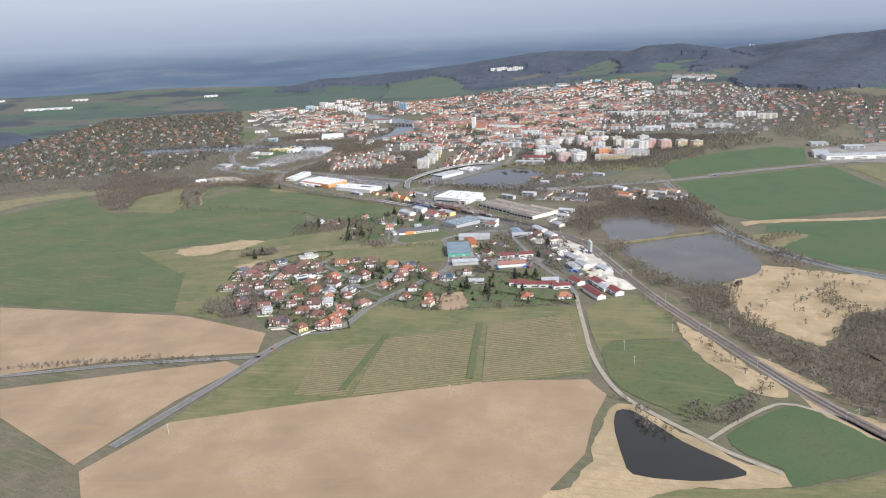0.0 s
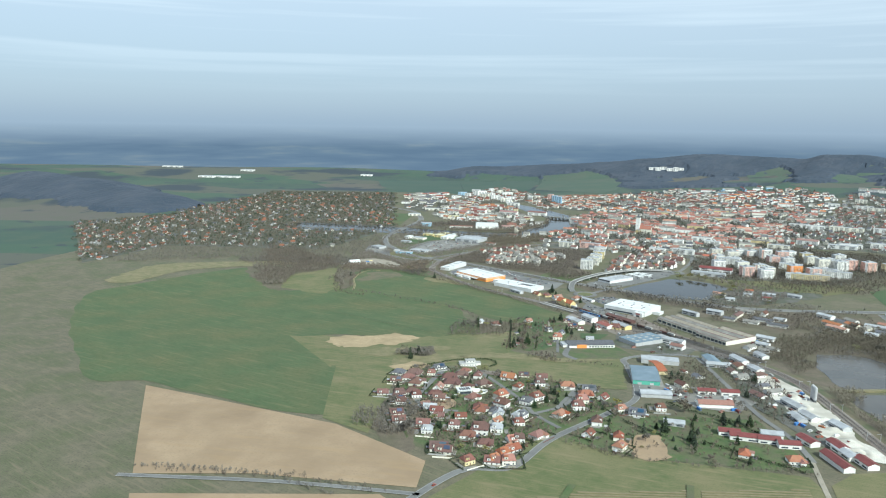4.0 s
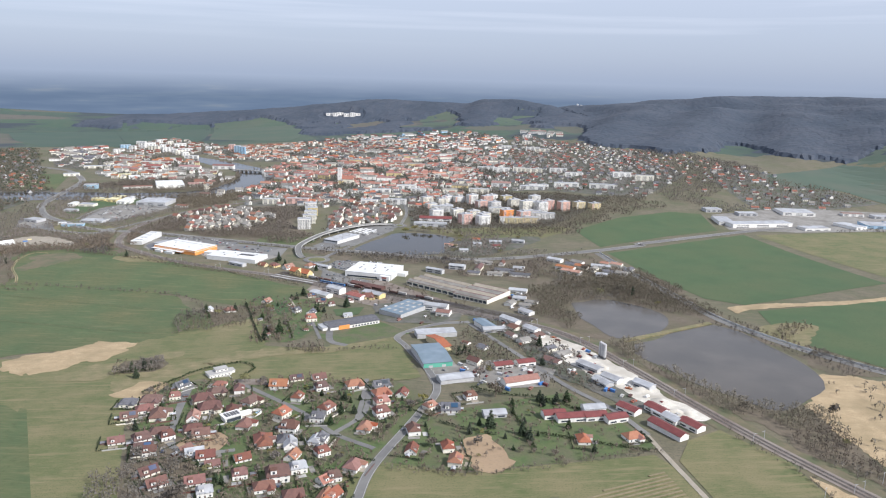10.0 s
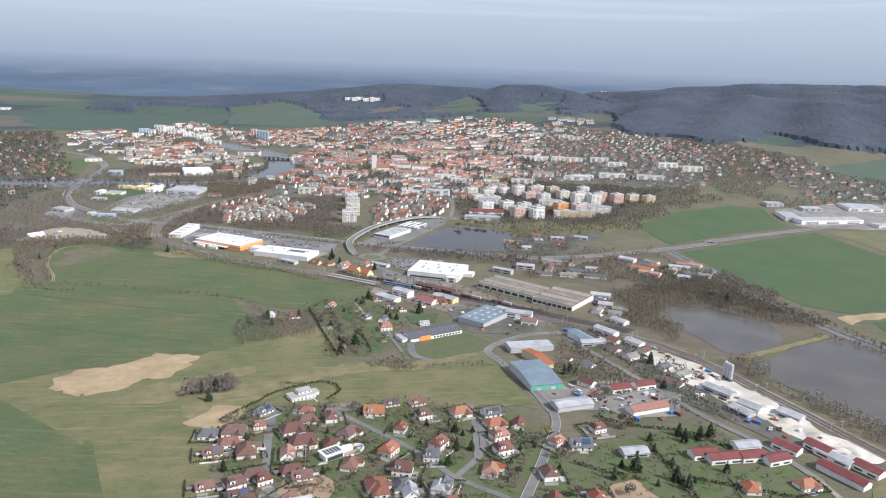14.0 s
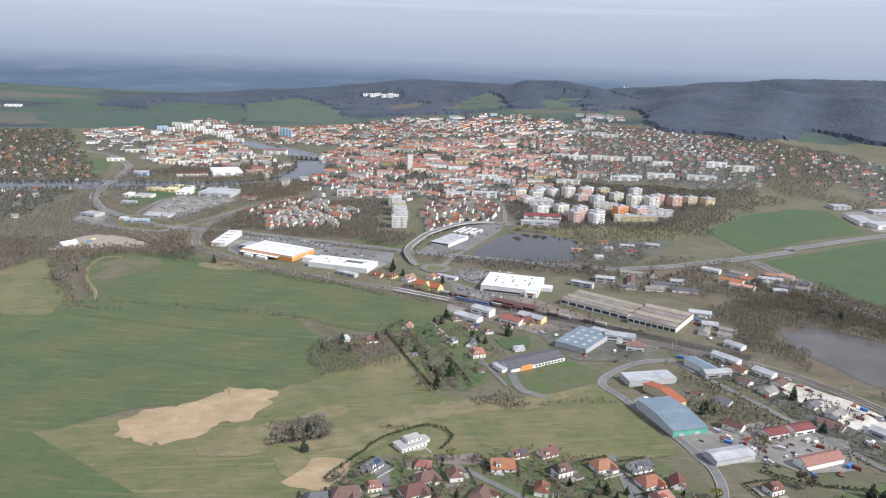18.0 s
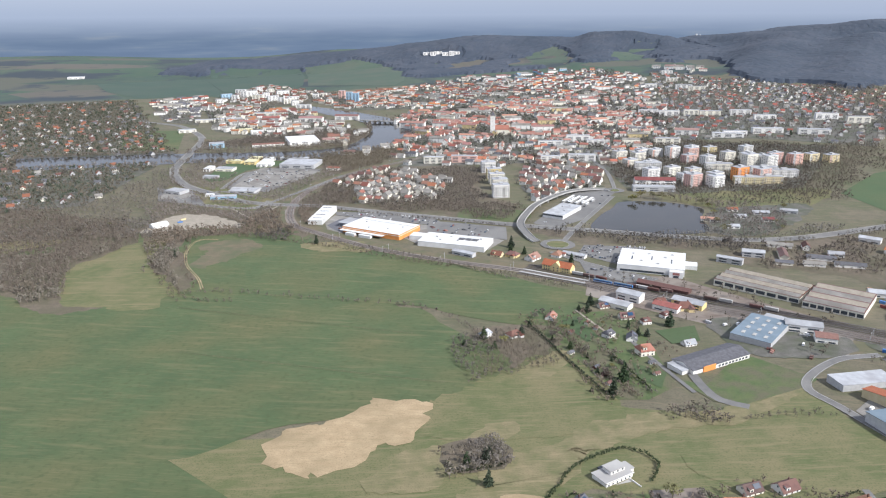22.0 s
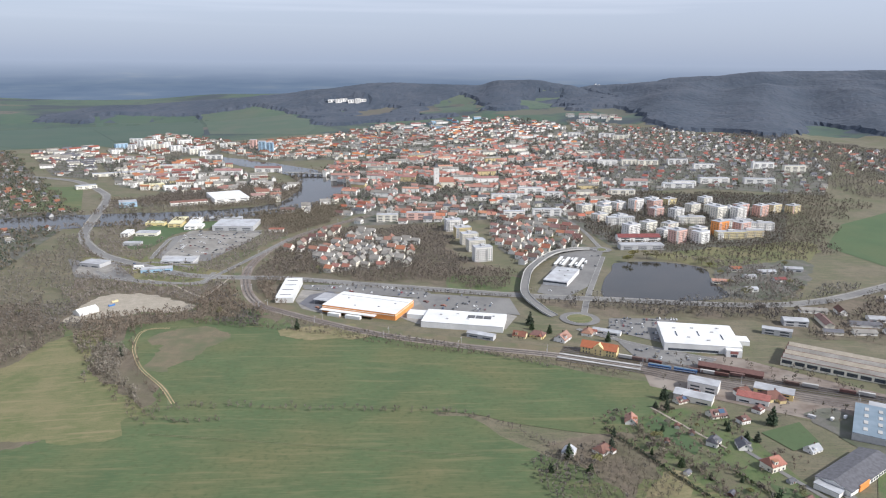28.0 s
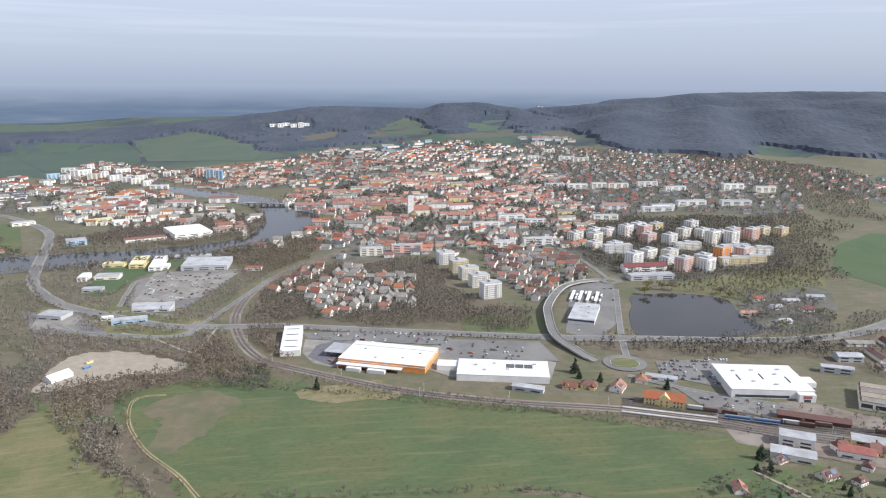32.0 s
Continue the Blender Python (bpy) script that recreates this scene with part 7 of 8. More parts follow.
WOODS = dict(
    a=[(-452, 1735), (-335, 1695), (-296, 1770), (-205, 1790), (-246, 1617), (-266, 1637), (-340, 1666), (-401, 1632), (-423, 1626), (-453, 1659)], b=[(-265, 1753), (-215, 1888), (-90, 2030), (-132, 1846), (-5, 1777), (100, 1668), (64, 1616), (-67, 1716), (-188, 1821), (-228, 1733)], c=[(-160, 2325), (-2, 2306), (40, 2218), (-84, 2049), (-158, 2064), (-148, 2231)], c2=[(-417, 2457), (-235, 2414), (-77, 2381), (2, 2488), (-24, 2589), (-236, 2574), (-361, 2493)],
    d=[(365, 1220), (539, 1326), (572, 1206), (509, 1024), (449, 1030), (435, 1120), (373, 1143), (322, 1034), (284, 1007), (291, 1123)], e=[(304, 949), (338, 950), (320, 880), (324, 805), (362, 750), (395, 735), (378, 690), (330, 690), (312, 749), (303, 831)], e3=[(421, 572), (465, 623), (520, 640), (600, 640), (560, 520), (450, 440), (432, 520)], e4=[(466, 985), (497, 985), (500, 900), (520, 830), (540, 790), (505, 780), (478, 800), (492, 880)], e2=[(332, 753), (357, 732), (379, 693), (357, 635), (377, 574), (415, 554), (434, 520), (400, 440), (374, 425), (362, 469), (346, 530), (334, 600), (322, 676)],
    f=[(36, 1564), (208, 1468), (339, 1414), (293, 1381), (175, 1438), (119, 1489)], g=[(-732, 1987), (-499, 1781), (-469, 1667), (-455, 1431), (-583, 1490)], g2=[(-657, 1660), (-414, 1603), (-402, 1441), (-564, 1463)],
    h=[(-124, 1248), (-54, 1239), (-66, 1178), (-120, 1160), (-153, 1137), (-157, 1143), (-117, 1184)], i=[(313, 1680), (368, 1670), (369, 1571), (305, 1482), (362, 1431), (481, 1516), (414, 1564), (392, 1640)], j=[(-216, 807), (-155, 854), (-152, 709), (-189, 741)],
    k=[(387, 1254), (510, 1164), (418, 1086), (365, 1124), (424, 1351), (422, 1243)], l=[(393, 1305), (513, 1301), (558, 1177), (502, 1018), (448, 1092), (400, 1170)],
)
NEAR_WOODS = ("d", "e", "e2", "e3", "e4", "h", "j", "k", "l")
for key, pts in WOODS.items():
    spots = scatter(pts, int(extent(pts) / {"i": 70, "g": 55, "g2": 50, "e": 20, "e2": 26, "e3": 30, "e4": 45}.get(key, 38)), 4.6)
    if key in ("g", "g2"):
        spots = [q for q in spots if not inside(*q, CLEAR)]
    spots = [q for q in spots if not any(inside(*q, p) for p in PAVED)]
    drape("wood_floor", ragged(pts, 6), M_LITTER, 0.215 + 0.006 * len(key), "brown leaf litter and dead grass under the bare wood", "ground")
    lone, rest = spots[:2], spots[2:]
    for x, y in lone:
        plant(x, y, random.random() < 0.12)
    if rest:
        wood("wood", rest, "leafless grey-brown wood on the valley floor", M_TWIG, (6, 12) if key not in ("h", "e4") else (4, 8), *((54, 0.62) if key in NEAR_WOODS else (28, 0.95)))
for n_, pts in enumerate([[(-397, 1434), (-336, 1419), (-204, 1349), (-155, 1319), (-128, 1269), (-120, 1207)], [(-399, 1669), (-399, 1537), (-384, 1457), (-397, 1434)], [(-453, 1642), (-437, 1546), (-403, 1415)], [(-295, 1666), (-237, 1583), (-136, 1494), (-54, 1406), (7, 1331)], [(-27, 1029), (81, 1011)], [(-39, 1258), (-49, 1159), (-49, 1114), (-39, 1074)], [(-355, 638), (-247, 643), (-162, 627)], [(125, 802), (111, 736)], [(-10, 747), (22, 732), (78, 717), (150, 712), (207, 708)], [(284, 715), (288, 660), (284, 606)], [(522, 1035), (515, 895), (534, 783)], [(540, 1396), (508, 1063), (520, 851)]]):
    wood("hedgerow", hedge_row(pts, 3.5, 4.5), "brown leafless hedgerow of shrubs and small trees", M_TWIG, (3, 6.5), 44, 0.7, category="hedge")
for x, y, kind in [(231, 968, 'f'), (205, 910, 'f'), (234, 957, 'f'), (129, 823, 'f'), (155, 766, 'f'), (155, 814, 'f'), (157, 824, 'f'), (169, 814, 'f'), (181, 816, 'f'), (141, 904, 'b'), (127, 895, 'b'), (142, 974, 'f'), (145, 967, 'f'), (133, 968, 'f'), (92, 787, 'f'), (123, 847, 'b'), (39, 844, 'b'), (54, 854, 'b'), (-35, 835, 'f'), (-11, 851, 'f'), (-12, 883, 'f'), (1, 878, 'f'), (-95, 955, 'b'), (114, 762, 'f'), (113, 755, 'f'), (112, 767, 'f'), (-4, 1265, 'f'), (14, 1275, 'f'), (-54, 1180, 'f'), (26, 1184, 'f'), (19, 1188, 'f'), (-61, 1089, 'f'), (-42, 1107, 'f'), (-200, 1030, 'f'), (-188, 1027, 'f'), (-182, 1036, 'f'), (-195, 1001, 'f'), (-120, 1226, 'f'), (-84, 1222, 'f'), (-143, 1215, 'f'), (2, 1258, 'f'), (60, 1200, 'f')]:
    plant(x, y, kind == "f")
wood("copse", scatter([(-213, 1033), (-208, 1020), (-175, 1020), (-170, 1048), (-202, 1058)], 46, 3), "dense bare copse in the meadow", M_TWIG, (5, 9), 44, 0.8, category="trees")
wood("bushes", scatter([(-179, 1133), (-151, 1145), (-100, 1172), (-67, 1186), (-67, 1212), (-106, 1198), (-146, 1175)], 95, 3.4), "brown bushes along the sandy track", M_TWIG, (2.5, 5.5), 40, 0.8, category="bushes")
for x, y in scatter(VILLAGE_AREA, 60, 6):
    plant(x, y, random.random() < 0.3, 0.6)
for x, y in scatter([(42, 831), (194, 835), (210, 713), (122, 717), (57, 724), (-10, 747)], 25, 6):
    plant(x, y, random.random() < 0.25, 0.55)
for x, y in scatter([(-80, 1271), (46, 1250), (-6, 1086), (-40, 1072), (-72, 1083)], 35, 5):
    plant(x, y, random.random() < 0.3, 0.55)
for pts, n_ in (([(-410, 2425), (-63, 2177), (-168, 1826), (-327, 1709), (-473, 1820)], 105), ([(-1000, 1620), (-700, 1760), (-500, 1800), (-440, 1900), (-450, 2230), (-560, 1930), (-980, 1890)], 70), ([(-700, 1690), (-620, 1690), (-420, 1680), (-440, 1800), (-560, 1800), (-720, 1760)], 42), ([(335, 1669), (640, 1640), (1000, 1890), (1020, 1800), (820, 1720), (600, 1560), (400, 1560)], 75), ([(60, 1600), (130, 1560), (260, 1500), (340, 1440), (420, 1440), (560, 1420), (540, 1390), (330, 1400), (120, 1500)], 40), ([(-420, 2030), (-330, 2230), (-100, 2230), (-60, 2080), (-190, 2130)], 150), ([(1100, 1760), (1400, 2050), (1500, 2250), (1330, 2250), (1060, 1900)], 80), ([(1451, 2694), (1700, 2500), (1660, 2150), (1429, 1982), (1228, 1883), (1204, 2271)], 95), ([(1220, 1690), (1390, 1680), (1640, 1720), (1640, 1880), (1480, 2200)], 160), ([(466, 650), (480, 715), (505, 715), (490, 660), (470, 620)], 22), ([(225, 432), (262, 449), (308, 477), (322, 485), (299, 486), (250, 463), (226, 445)], 9), ([(192, 482), (207, 448), (221, 417), (214, 413), (198, 436), (186, 470)], 12), ([(510, 905), (540, 940), (585, 940), (590, 920), (550, 900)], 26), ([(404, 744), (500, 780), (550, 700), (450, 620), (391, 600), (370, 675)], 420), ([(290, 620), (306, 594), (318, 494), (300, 485), (286, 540)], 150), ([(300, 690), (322, 690), (340, 590), (360, 480), (375, 430), (352, 420), (336, 490), (318, 590)], 55), ([(47, 2546), (179, 2821), (388, 2873), (1007, 3098), (947, 2617), (639, 2133), (438, 2102), (309, 2247), (97, 2183), (19, 2295)], 330), ([(1299, 3303), (1425, 2852), (1502, 2678), (1319, 2117), (1001, 1887), (823, 2074), (639, 2133), (947, 2617)], 260), ([(579, 2173), (937, 1926), (572, 1623), (380, 1682), (322, 1750), (379, 1950)], 27), ([(-204, 1882), (-60, 2060), (154, 2008), (74, 1821), (55, 1694), (-30, 1742), (-168, 1785)], 30), ([(918, 1938), (1048, 1921), (520, 1543), (604, 1688)], 34), ([(-436, 2532), (-228, 2459), (-24, 2589), (-2, 2306), (-106, 2267), (-262, 2377)], 34), ([(-469, 1765), (-389, 1769), (-335, 1695), (-399, 1649), (-425, 1504), (-448, 1639)], 26), ([(1123, 1843), (1224, 1744), (1454, 1493), (1346, 1404), (1036, 1528)], 120), ([(-217, 1041), (-206, 1052), (-171, 1044), (-173, 1017), (-210, 1015)], 16), ([(-56, 1047), (-29, 1050), (-5, 1035), (-14, 1022), (-55, 1025)], 14), ([(-219, 1049), (-178, 1049), (-169, 1023), (-209, 1016)], 16), ([(194, 1080), (253, 1035), (251, 939), (212, 816), (183, 815), (188, 885), (196, 999)], 90), ([(262, 1397), (490, 1371), (360, 1258), (286, 1320)], 70), ([(51, 1352), (144, 1328), (222, 1139), (161, 1086), (105, 1178), (68, 1235), (22, 1302)], 420), ([(177, 1086), (222, 1063), (197, 937), (168, 904), (128, 916), (127, 966)], 55), ([(-144, 1225), (-97, 1239), (-71, 1229), (-68, 1184), (-118, 1162), (-157, 1133), (-175, 1132)], 22), ([(-345, 1700), (-276, 1785), (-269, 1683), (-243, 1621), (-277, 1591), (-313, 1654)], 22), ([(-91, 2630), (107, 2519), (16, 2219), (-84, 2240), (-121, 2448)], 90), ([(-388, 3449), (-165, 3959), (25, 3582), (-54, 3263), (-198, 3197)], 110), ([(-611, 3513), (-416, 3622), (-419, 2817), (-523, 2936)], 260)):
    wood("trees", [q for q in scatter(pts, int(extent(pts) / n_), 4.2) if not any(inside(*q, p) for p in PAVED)], "bare trees and bushes along the valley", M_TWIG, (4.5, 10), 17, 1.2, category="trees")
for pts in ([(-39, 1258), (-47, 1165), (-49, 1114), (-44, 1076)], [(-25, 1182), (-30, 1108), (-31, 1079)], [(11, 740), (37, 722), (55, 720)], [(178, 496), (190, 484), (200, 466)], [(-381, 644), (-275, 645), (-198, 618)], [(-199, 1782), (-83, 1682), (40, 1581)], [(123, 1520), (239, 1457), (340, 1415)], [(-240, 1604), (-123, 1490), (-36, 1373)], [(-419, 1874), (-366, 1819), (-323, 1726), (-246, 1678)], [(-455, 2259), (-438, 2048), (-376, 1922)], [(-247, 1639), (-176, 1527), (-102, 1449), (-26, 1385), (19, 1331)], [(-308, 1676), (-272, 1606), (-218, 1556), (-170, 1504), (-131, 1466), (-91, 1434)], [(-422, 1643), (-435, 1593), (-438, 1560), (-424, 1521), (-412, 1498), (-405, 1461), (-399, 1431), (-380, 1408), (-345, 1395)]):
    wood("hedgerow", hedge_row(pts, 2.6, 2.5), "dense brown hedge of leafless shrubs", M_TWIG, (2.5, 5.5), 30, category="hedge")
for pts in ([(-421, 2242), (-332, 2226), (-244, 2221), (-129, 2225), (-65, 2231)], [(-410, 2425), (-312, 2381), (-188, 2356), (-64, 2377)]):
    wood("riverside_trees", hedge_row(pts, 4, 7), "tall bare trees along the river bank", M_TWIG, (8, 14), 34, category="trees")
# street and garden trees of the town
near = [q for q in GARDENS if q[1] < 2400]
far = [q for q in GARDENS if q[1] >= 2400] + OLD
spots = [q for q in ((x + random.uniform(-14, 14), y + random.uniform(-14, 14)) for x, y, _ in near for _ in range(4)) if not any(inside(*q, w) for w in WET)]
for x, y in spots[::20]:
    plant(x, y, random.random() < 0.25, 0.8)
wood("garden_trees", [q for i, q in enumerate(spots) if i % 20], "bare garden trees between the houses", M_TWIG, (5, 10), 16, 1.2, category="trees")
spots = [q for q in ((x + random.uniform(-18, 18), y + random.uniform(-18, 18)) for x, y, _ in far for _ in range(3)) if not any(inside(*q, w) for w in WET)]
wood("garden_trees", spots, "distant garden trees between the roofs", M_TWIG, (6, 11), 12, 1.7, False, "trees")
wood("garden_trees", scatter(VILLAGE_AREA, 700, 3) + scatter([(42, 831), (194, 835), (210, 713), (122, 717), (57, 724), (-10, 747)], 160, 3.5) + scatter([(-80, 1271), (46, 1250), (-6, 1086), (-40, 1072), (-72, 1083)], 220, 3), "low bare shrubs and fruit trees of the gardens", M_TWIG, (2.5, 6.5), 26, 1.2, category="trees")
wood("garden_trees", [(x + random.uniform(-18, 18), y + random.uniform(-18, 18)) for x, y, _ in far[::3]], "distant dark conifers between the roofs", M_FIR, (7, 13), 12, 1.5, False, "trees")
wood("town_trees", [(x + random.uniform(-11, 11), y + random.uniform(-11, 11)) for x, y in GROVES for _ in range(4)], "tall bare trees of the parks and courtyards", M_TWIG, (9, 15), 16, 1.3, False, "trees")
wood("town_conifers", [(x + random.uniform(-11, 11), y + random.uniform(-11, 11)) for x, y in GROVES[::2]], "dark conifers of the parks and courtyards", M_FIR, (8, 15), 16, 1.3, False, "trees")
west = [(-1480, 2260), (-1290, 2500), (-1240, 3457), (-668, 3536), (-454, 2350), (-574, 1924), (-990, 1901), (-1038, 1606)]
wood("garden_trees", scatter(west, int(extent(west) / 95), 4), "bare garden trees of the western suburb", M_TWIG, (5, 10), 9, 2.0, False, "trees")
wood("garden_conifers", scatter(west, int(extent(west) / 420), 4), "dark conifers among the western suburb houses", M_FIR, (6, 12), 12, 1.7, False, "trees")
# forest on the ridge and the far hills: one uneven canopy a wood


def canopy(name, x0, x1, y0, y1, step, wooded, label):
    """The crowns of a far forest as one rough sheet, closed down to the ground at its edge."""
    nx_, ny_ = int((x1 - x0) / step), int((y1 - y0) / step)
    inn, at, vs, fs = {}, {}, [], []
    for j in range(ny_ + 1):
        for i in range(nx_ + 1):
            x, y = x0 + i * step + rng.uniform(-0.35, 0.35) * step, y0 + j * step + rng.uniform(-0.35, 0.35) * step
            inn[i, j] = wooded(x, y)
            at[i, j] = len(vs)
            vs.append((x, y, gz(x, y) + (rng.uniform(10.3, 13.0) if inn[i, j] else -1)))
    for j in range(ny_):
        for i in range(nx_):
            q = [(i, j), (i + 1, j), (i + 1, j + 1), (i, j + 1)]
            if any(inn[k] for k in q):
                fs += [(at[q[0]], at[q[1]], at[q[2]]), (at[q[0]], at[q[2]], at[q[3]])]
    return tagged(new(name, Geo().add(vs, fs).mesh(name, M_WOOD_HAZY)), label, "forest", kind="stuff")


def ridge_wood(x, y):
    n_ = noise.noise(Vector((x / 180, y / 180, 5)))
    if x < 2030 and y > 3900 or any(inside(x, y, q) for q in GAP_MEADOWS):
        return False
    return relief(x, y) > 15 + 12 * n_ and not inside(x, y, SLOPE) and not (x > 2300 and y < 2250) and x > 1150


def far_wood(x, y):
    if ((x - 760) / 130) ** 2 + ((y - 4480) / 60) ** 2 < 1 or any(inside(x, y, q) for q in (FAR_FIELD, FAR_FIELD_B, *GAP_MEADOWS)):
        return False
    return y > 3900 and relief(x, y) > 9 + 7 * noise.noise(Vector((x / 150, y / 150, 2))) and x < 2030 or 250 < x < 1100 and 3850 < y < 4470 and noise.noise(Vector((x / 240, y / 170, 4))) > -0.12


# the canopies' blue-grey is haze put into the forest colour
canopy("forest", 1150, 4350, 1700, 4600, 17, ridge_wood, "leafless forest covering the ridge, coloured blue-grey for distance haze")
canopy("forest", -700, 2100, 3800, 4950, 17, far_wood, "distant woods below the far hills, coloured blue-grey for distance haze")
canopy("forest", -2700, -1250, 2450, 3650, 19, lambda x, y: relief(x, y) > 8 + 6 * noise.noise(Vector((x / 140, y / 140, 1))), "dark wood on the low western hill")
wood("hedge", hedge_line, "clipped dark green garden hedges", M_HEDGE, (1.6, 2.6), 16, 2.4, False, "hedge")
for x, y in [(7, 1485), (13, 1454), (56, 1408), (1, 1471), (-234, 1578)]:
    plant(x, y, True)

for pts in ([(-188, 958), (-160, 982), (-136, 1003), (-112, 1012), (-92, 1013), (-82, 992), (-98, 973)], [(-27, 1155), (-28, 1117), (-31, 1082)], [(-67, 1253), (-67, 1163), (-66, 1079)], [(-213, 1033), (-208, 1021), (-177, 1020)], [(124, 814), (117, 773), (110, 738)], [(54, 810), (71, 791), (90, 774)], [(124, 767), (158, 740), (197, 711)], [(110, 875), (130, 850), (164, 828), (183, 794)]):
    wood("hedge", hedge_row(pts, 1.1, 0.9), "straight dark clipped hedge between garden plots", M_HEDGE, (2.2, 3.6), 20, 1.7, False, "hedge")
for x, y in scatter([(-217, 1041), (-206, 1052), (-171, 1044), (-173, 1017), (-210, 1015)], 5, 6) + scatter([(-56, 1047), (-29, 1050), (-5, 1035), (-14, 1022), (-55, 1025)], 3, 6) + scatter([(177, 1086), (222, 1063), (197, 937), (168, 904), (128, 916), (127, 966)], 6, 7):
    plant(x, y, random.random() < 0.5, 0.9)
for x, y in [(308, 1674), (322, 1660), (333, 1651), (373, 1584), (357, 1548), (334, 1508), (481, 1546), (282, 1654), (315, 1463), (373, 1600)]:
    ob = copy_thing(random.choice((TREES[3], TREES[5])), stand(x, y, random.uniform(0, 360)))
    ob.scale = (1.5, 1.5, 1.35)

for pts in ([(-61, 1265), (-67, 1170), (-71, 1080)], [(-43, 1269), (-46, 1198), (-48, 1150)], [(-55, 1152), (-59, 1116), (-62, 1089)]):
    wood("hedge", hedge_row(pts, 1.6, 0.9), "low brown hedge between garden plots", M_TWIG, (1.3, 2.6), 18, 2.0, False, "hedge")

bank = [(-788, 2417), (-420, 2369), (-247, 2328), (-85, 2351), (13, 2524), (41, 2673), (121, 2690), (127, 2492), (28, 2323), (-59, 2273), (-201, 2231), (-424, 2252), (-761, 2282)]
wood("riverside_trees", hedge_row(bank + bank[:1], 5, 6), "tall bare trees on both banks of the river", M_TWIG, (8, 14), 26, category="trees")
bank = [(-83, 3201), (63, 2930), (129, 2717), (41, 2633), (22, 2769), (-100, 3096)]
wood("riverside_trees", hedge_row(bank + bank[:1], 14, 6), "bare trees along the upper river", M_TWIG, (6, 10), 20, category="trees")

# ---------------------------------------------------------------- railway, bus station, viaduct
drape("rail_yard", [(51, 1352), (144, 1328), (222, 1139), (161, 1086), (105, 1178), (68, 1235), (22, 1302)], M_BALLAST, 0.35, "brown ballasted railway yard with many tracks", "yard")
drape("scrub", ragged([(336, 480), (352, 440), (369, 420), (350, 400), (326, 455)], 3), M_DRY, 0.36, "dry straw-coloured scrub beside the railway", "scrub")
drape("scrub", ragged([(172, 480), (155, 447), (135, 404), (111, 382), (93, 377), (85, 366), (147, 356), (184, 364), (233, 360), (262, 362), (259, 373), (237, 396), (213, 434), (191, 479)], 3), M_DRY, 0.27, "straw-coloured reeds round the small pond", "scrub")
drape("car_park", [(72, 1434), (74, 1397), (122, 1322), (99, 1317), (52, 1352), (65, 1402)], M_ASPHALT, 0.38, "asphalt forecourt beside the station", "car park")
drape("depot_yard", [(-469, 2029), (-397, 1946), (-381, 1867), (-459, 1919)], M_ASPHALT, 0.38, "asphalt yard of a low depot", "yard")


def track(line, shift, lift=0.62):
    ob = tagged(new("railway_track", ribbon(Geo(), line, 2.6, lift, shift).mesh("railway_track", M_SLEEPER)), "railway track with dark sleepers and steel rails", "railway track", "tracks of the railway", "structure")
    for k in (0.75, -0.75):
        part("rail", ribbon(ribbon(Geo(), line, 0.16, lift + 0.18, shift + k), line, 0.3, lift + 0.1, shift + k), M_RAIL, ob)
    return ob


WHOLE = RAIL[:-1] + RAIL_B
line = curve(WHOLE, 12)
for s in (-2.4, 2.4):
    track(line, s)
yard = curve(RAIL[-3:-1] + RAIL_B[:4], 12)
for s in (7.5, 12, 16.5, 21, 25.5, -7, -11.5):
    track(yard, s)

# overhead line masts along the main line
mast = thing("catenary_mast", 0, 0, 0, "grey steel overhead line mast beside the track", "mast", "masts of the railway", z=0)
part("post", Geo().cyl(0, 0, -1, 8.5, 0.2, 0.14, 6), M_GREYW, mast)
part("arm", Geo().box(0, -0.08, 7.2, 3.6, 0.08, 7.4), M_GREYW, mast)
for k, q in enumerate(line[::7]):
    p0, p1 = line[max(0, 7 * k - 1)], line[min(len(line) - 1, 7 * k + 1)]
    turn = math.degrees(math.atan2(p1.y - p0.y, p1.x - p0.x))
    a = radians(turn)
    for side in (6.4, -6.4):
        copy_thing(mast, stand(q.x - side * math.sin(a), q.y + side * math.cos(a), turn + (-90 if side > 0 else 90)))
drop(mast)

# the blue two-car railcar
(tx0, ty0), (tx1, ty1) = [(49, 1338), (81, 1303)]
turn = math.degrees(math.atan2(ty1 - ty0, tx1 - tx0))
for k in (0.25, 0.75):
    x, y = tx0 + (tx1 - tx0) * k, ty0 + (ty1 - ty0) * k
    car = thing("railcar", x, y, turn, "blue and white diesel railcar standing in the station", "train", "railcars", z=gz(x, y) + 0.8)
    part("body", Geo().box(-10.6, -1.4, 0.9, 10.6, 1.4, 3.7), M_BLUE, car)
    part("window_band", Geo().box(-10.0, -1.44, 2.1, 10.0, 1.44, 3.0), M_GLASS, car)
    part("waist_stripe", Geo().box(-10.5, -1.46, 1.4, 10.5, 1.46, 1.8), M_WHITE, car)
    part("roof", Geo().box(-10.4, -1.2, 3.7, 10.4, 1.2, 4.1), M_ROOF_BLUE, car)
    for b in (-7, 7):
        bogie = part("bogie", Geo().box(b - 1.6, -0.9, 0.3, b + 1.6, 0.9, 0.9), M_DARKGAP, car)
        for a in (-1.1, 1.1):
            part("wheelset", Geo().box(b + a - 0.42, -1.0, 0.0, b + a + 0.42, 1.0, 0.8), M_RAIL, bogie)
(sx0, sy0), (sx1, sy1) = [(95, 1317), (131, 1272)]
turn = math.degrees(math.atan2(sy1 - sy0, sx1 - sx0))
length = math.hypot(sx1 - sx0, sy1 - sy0)
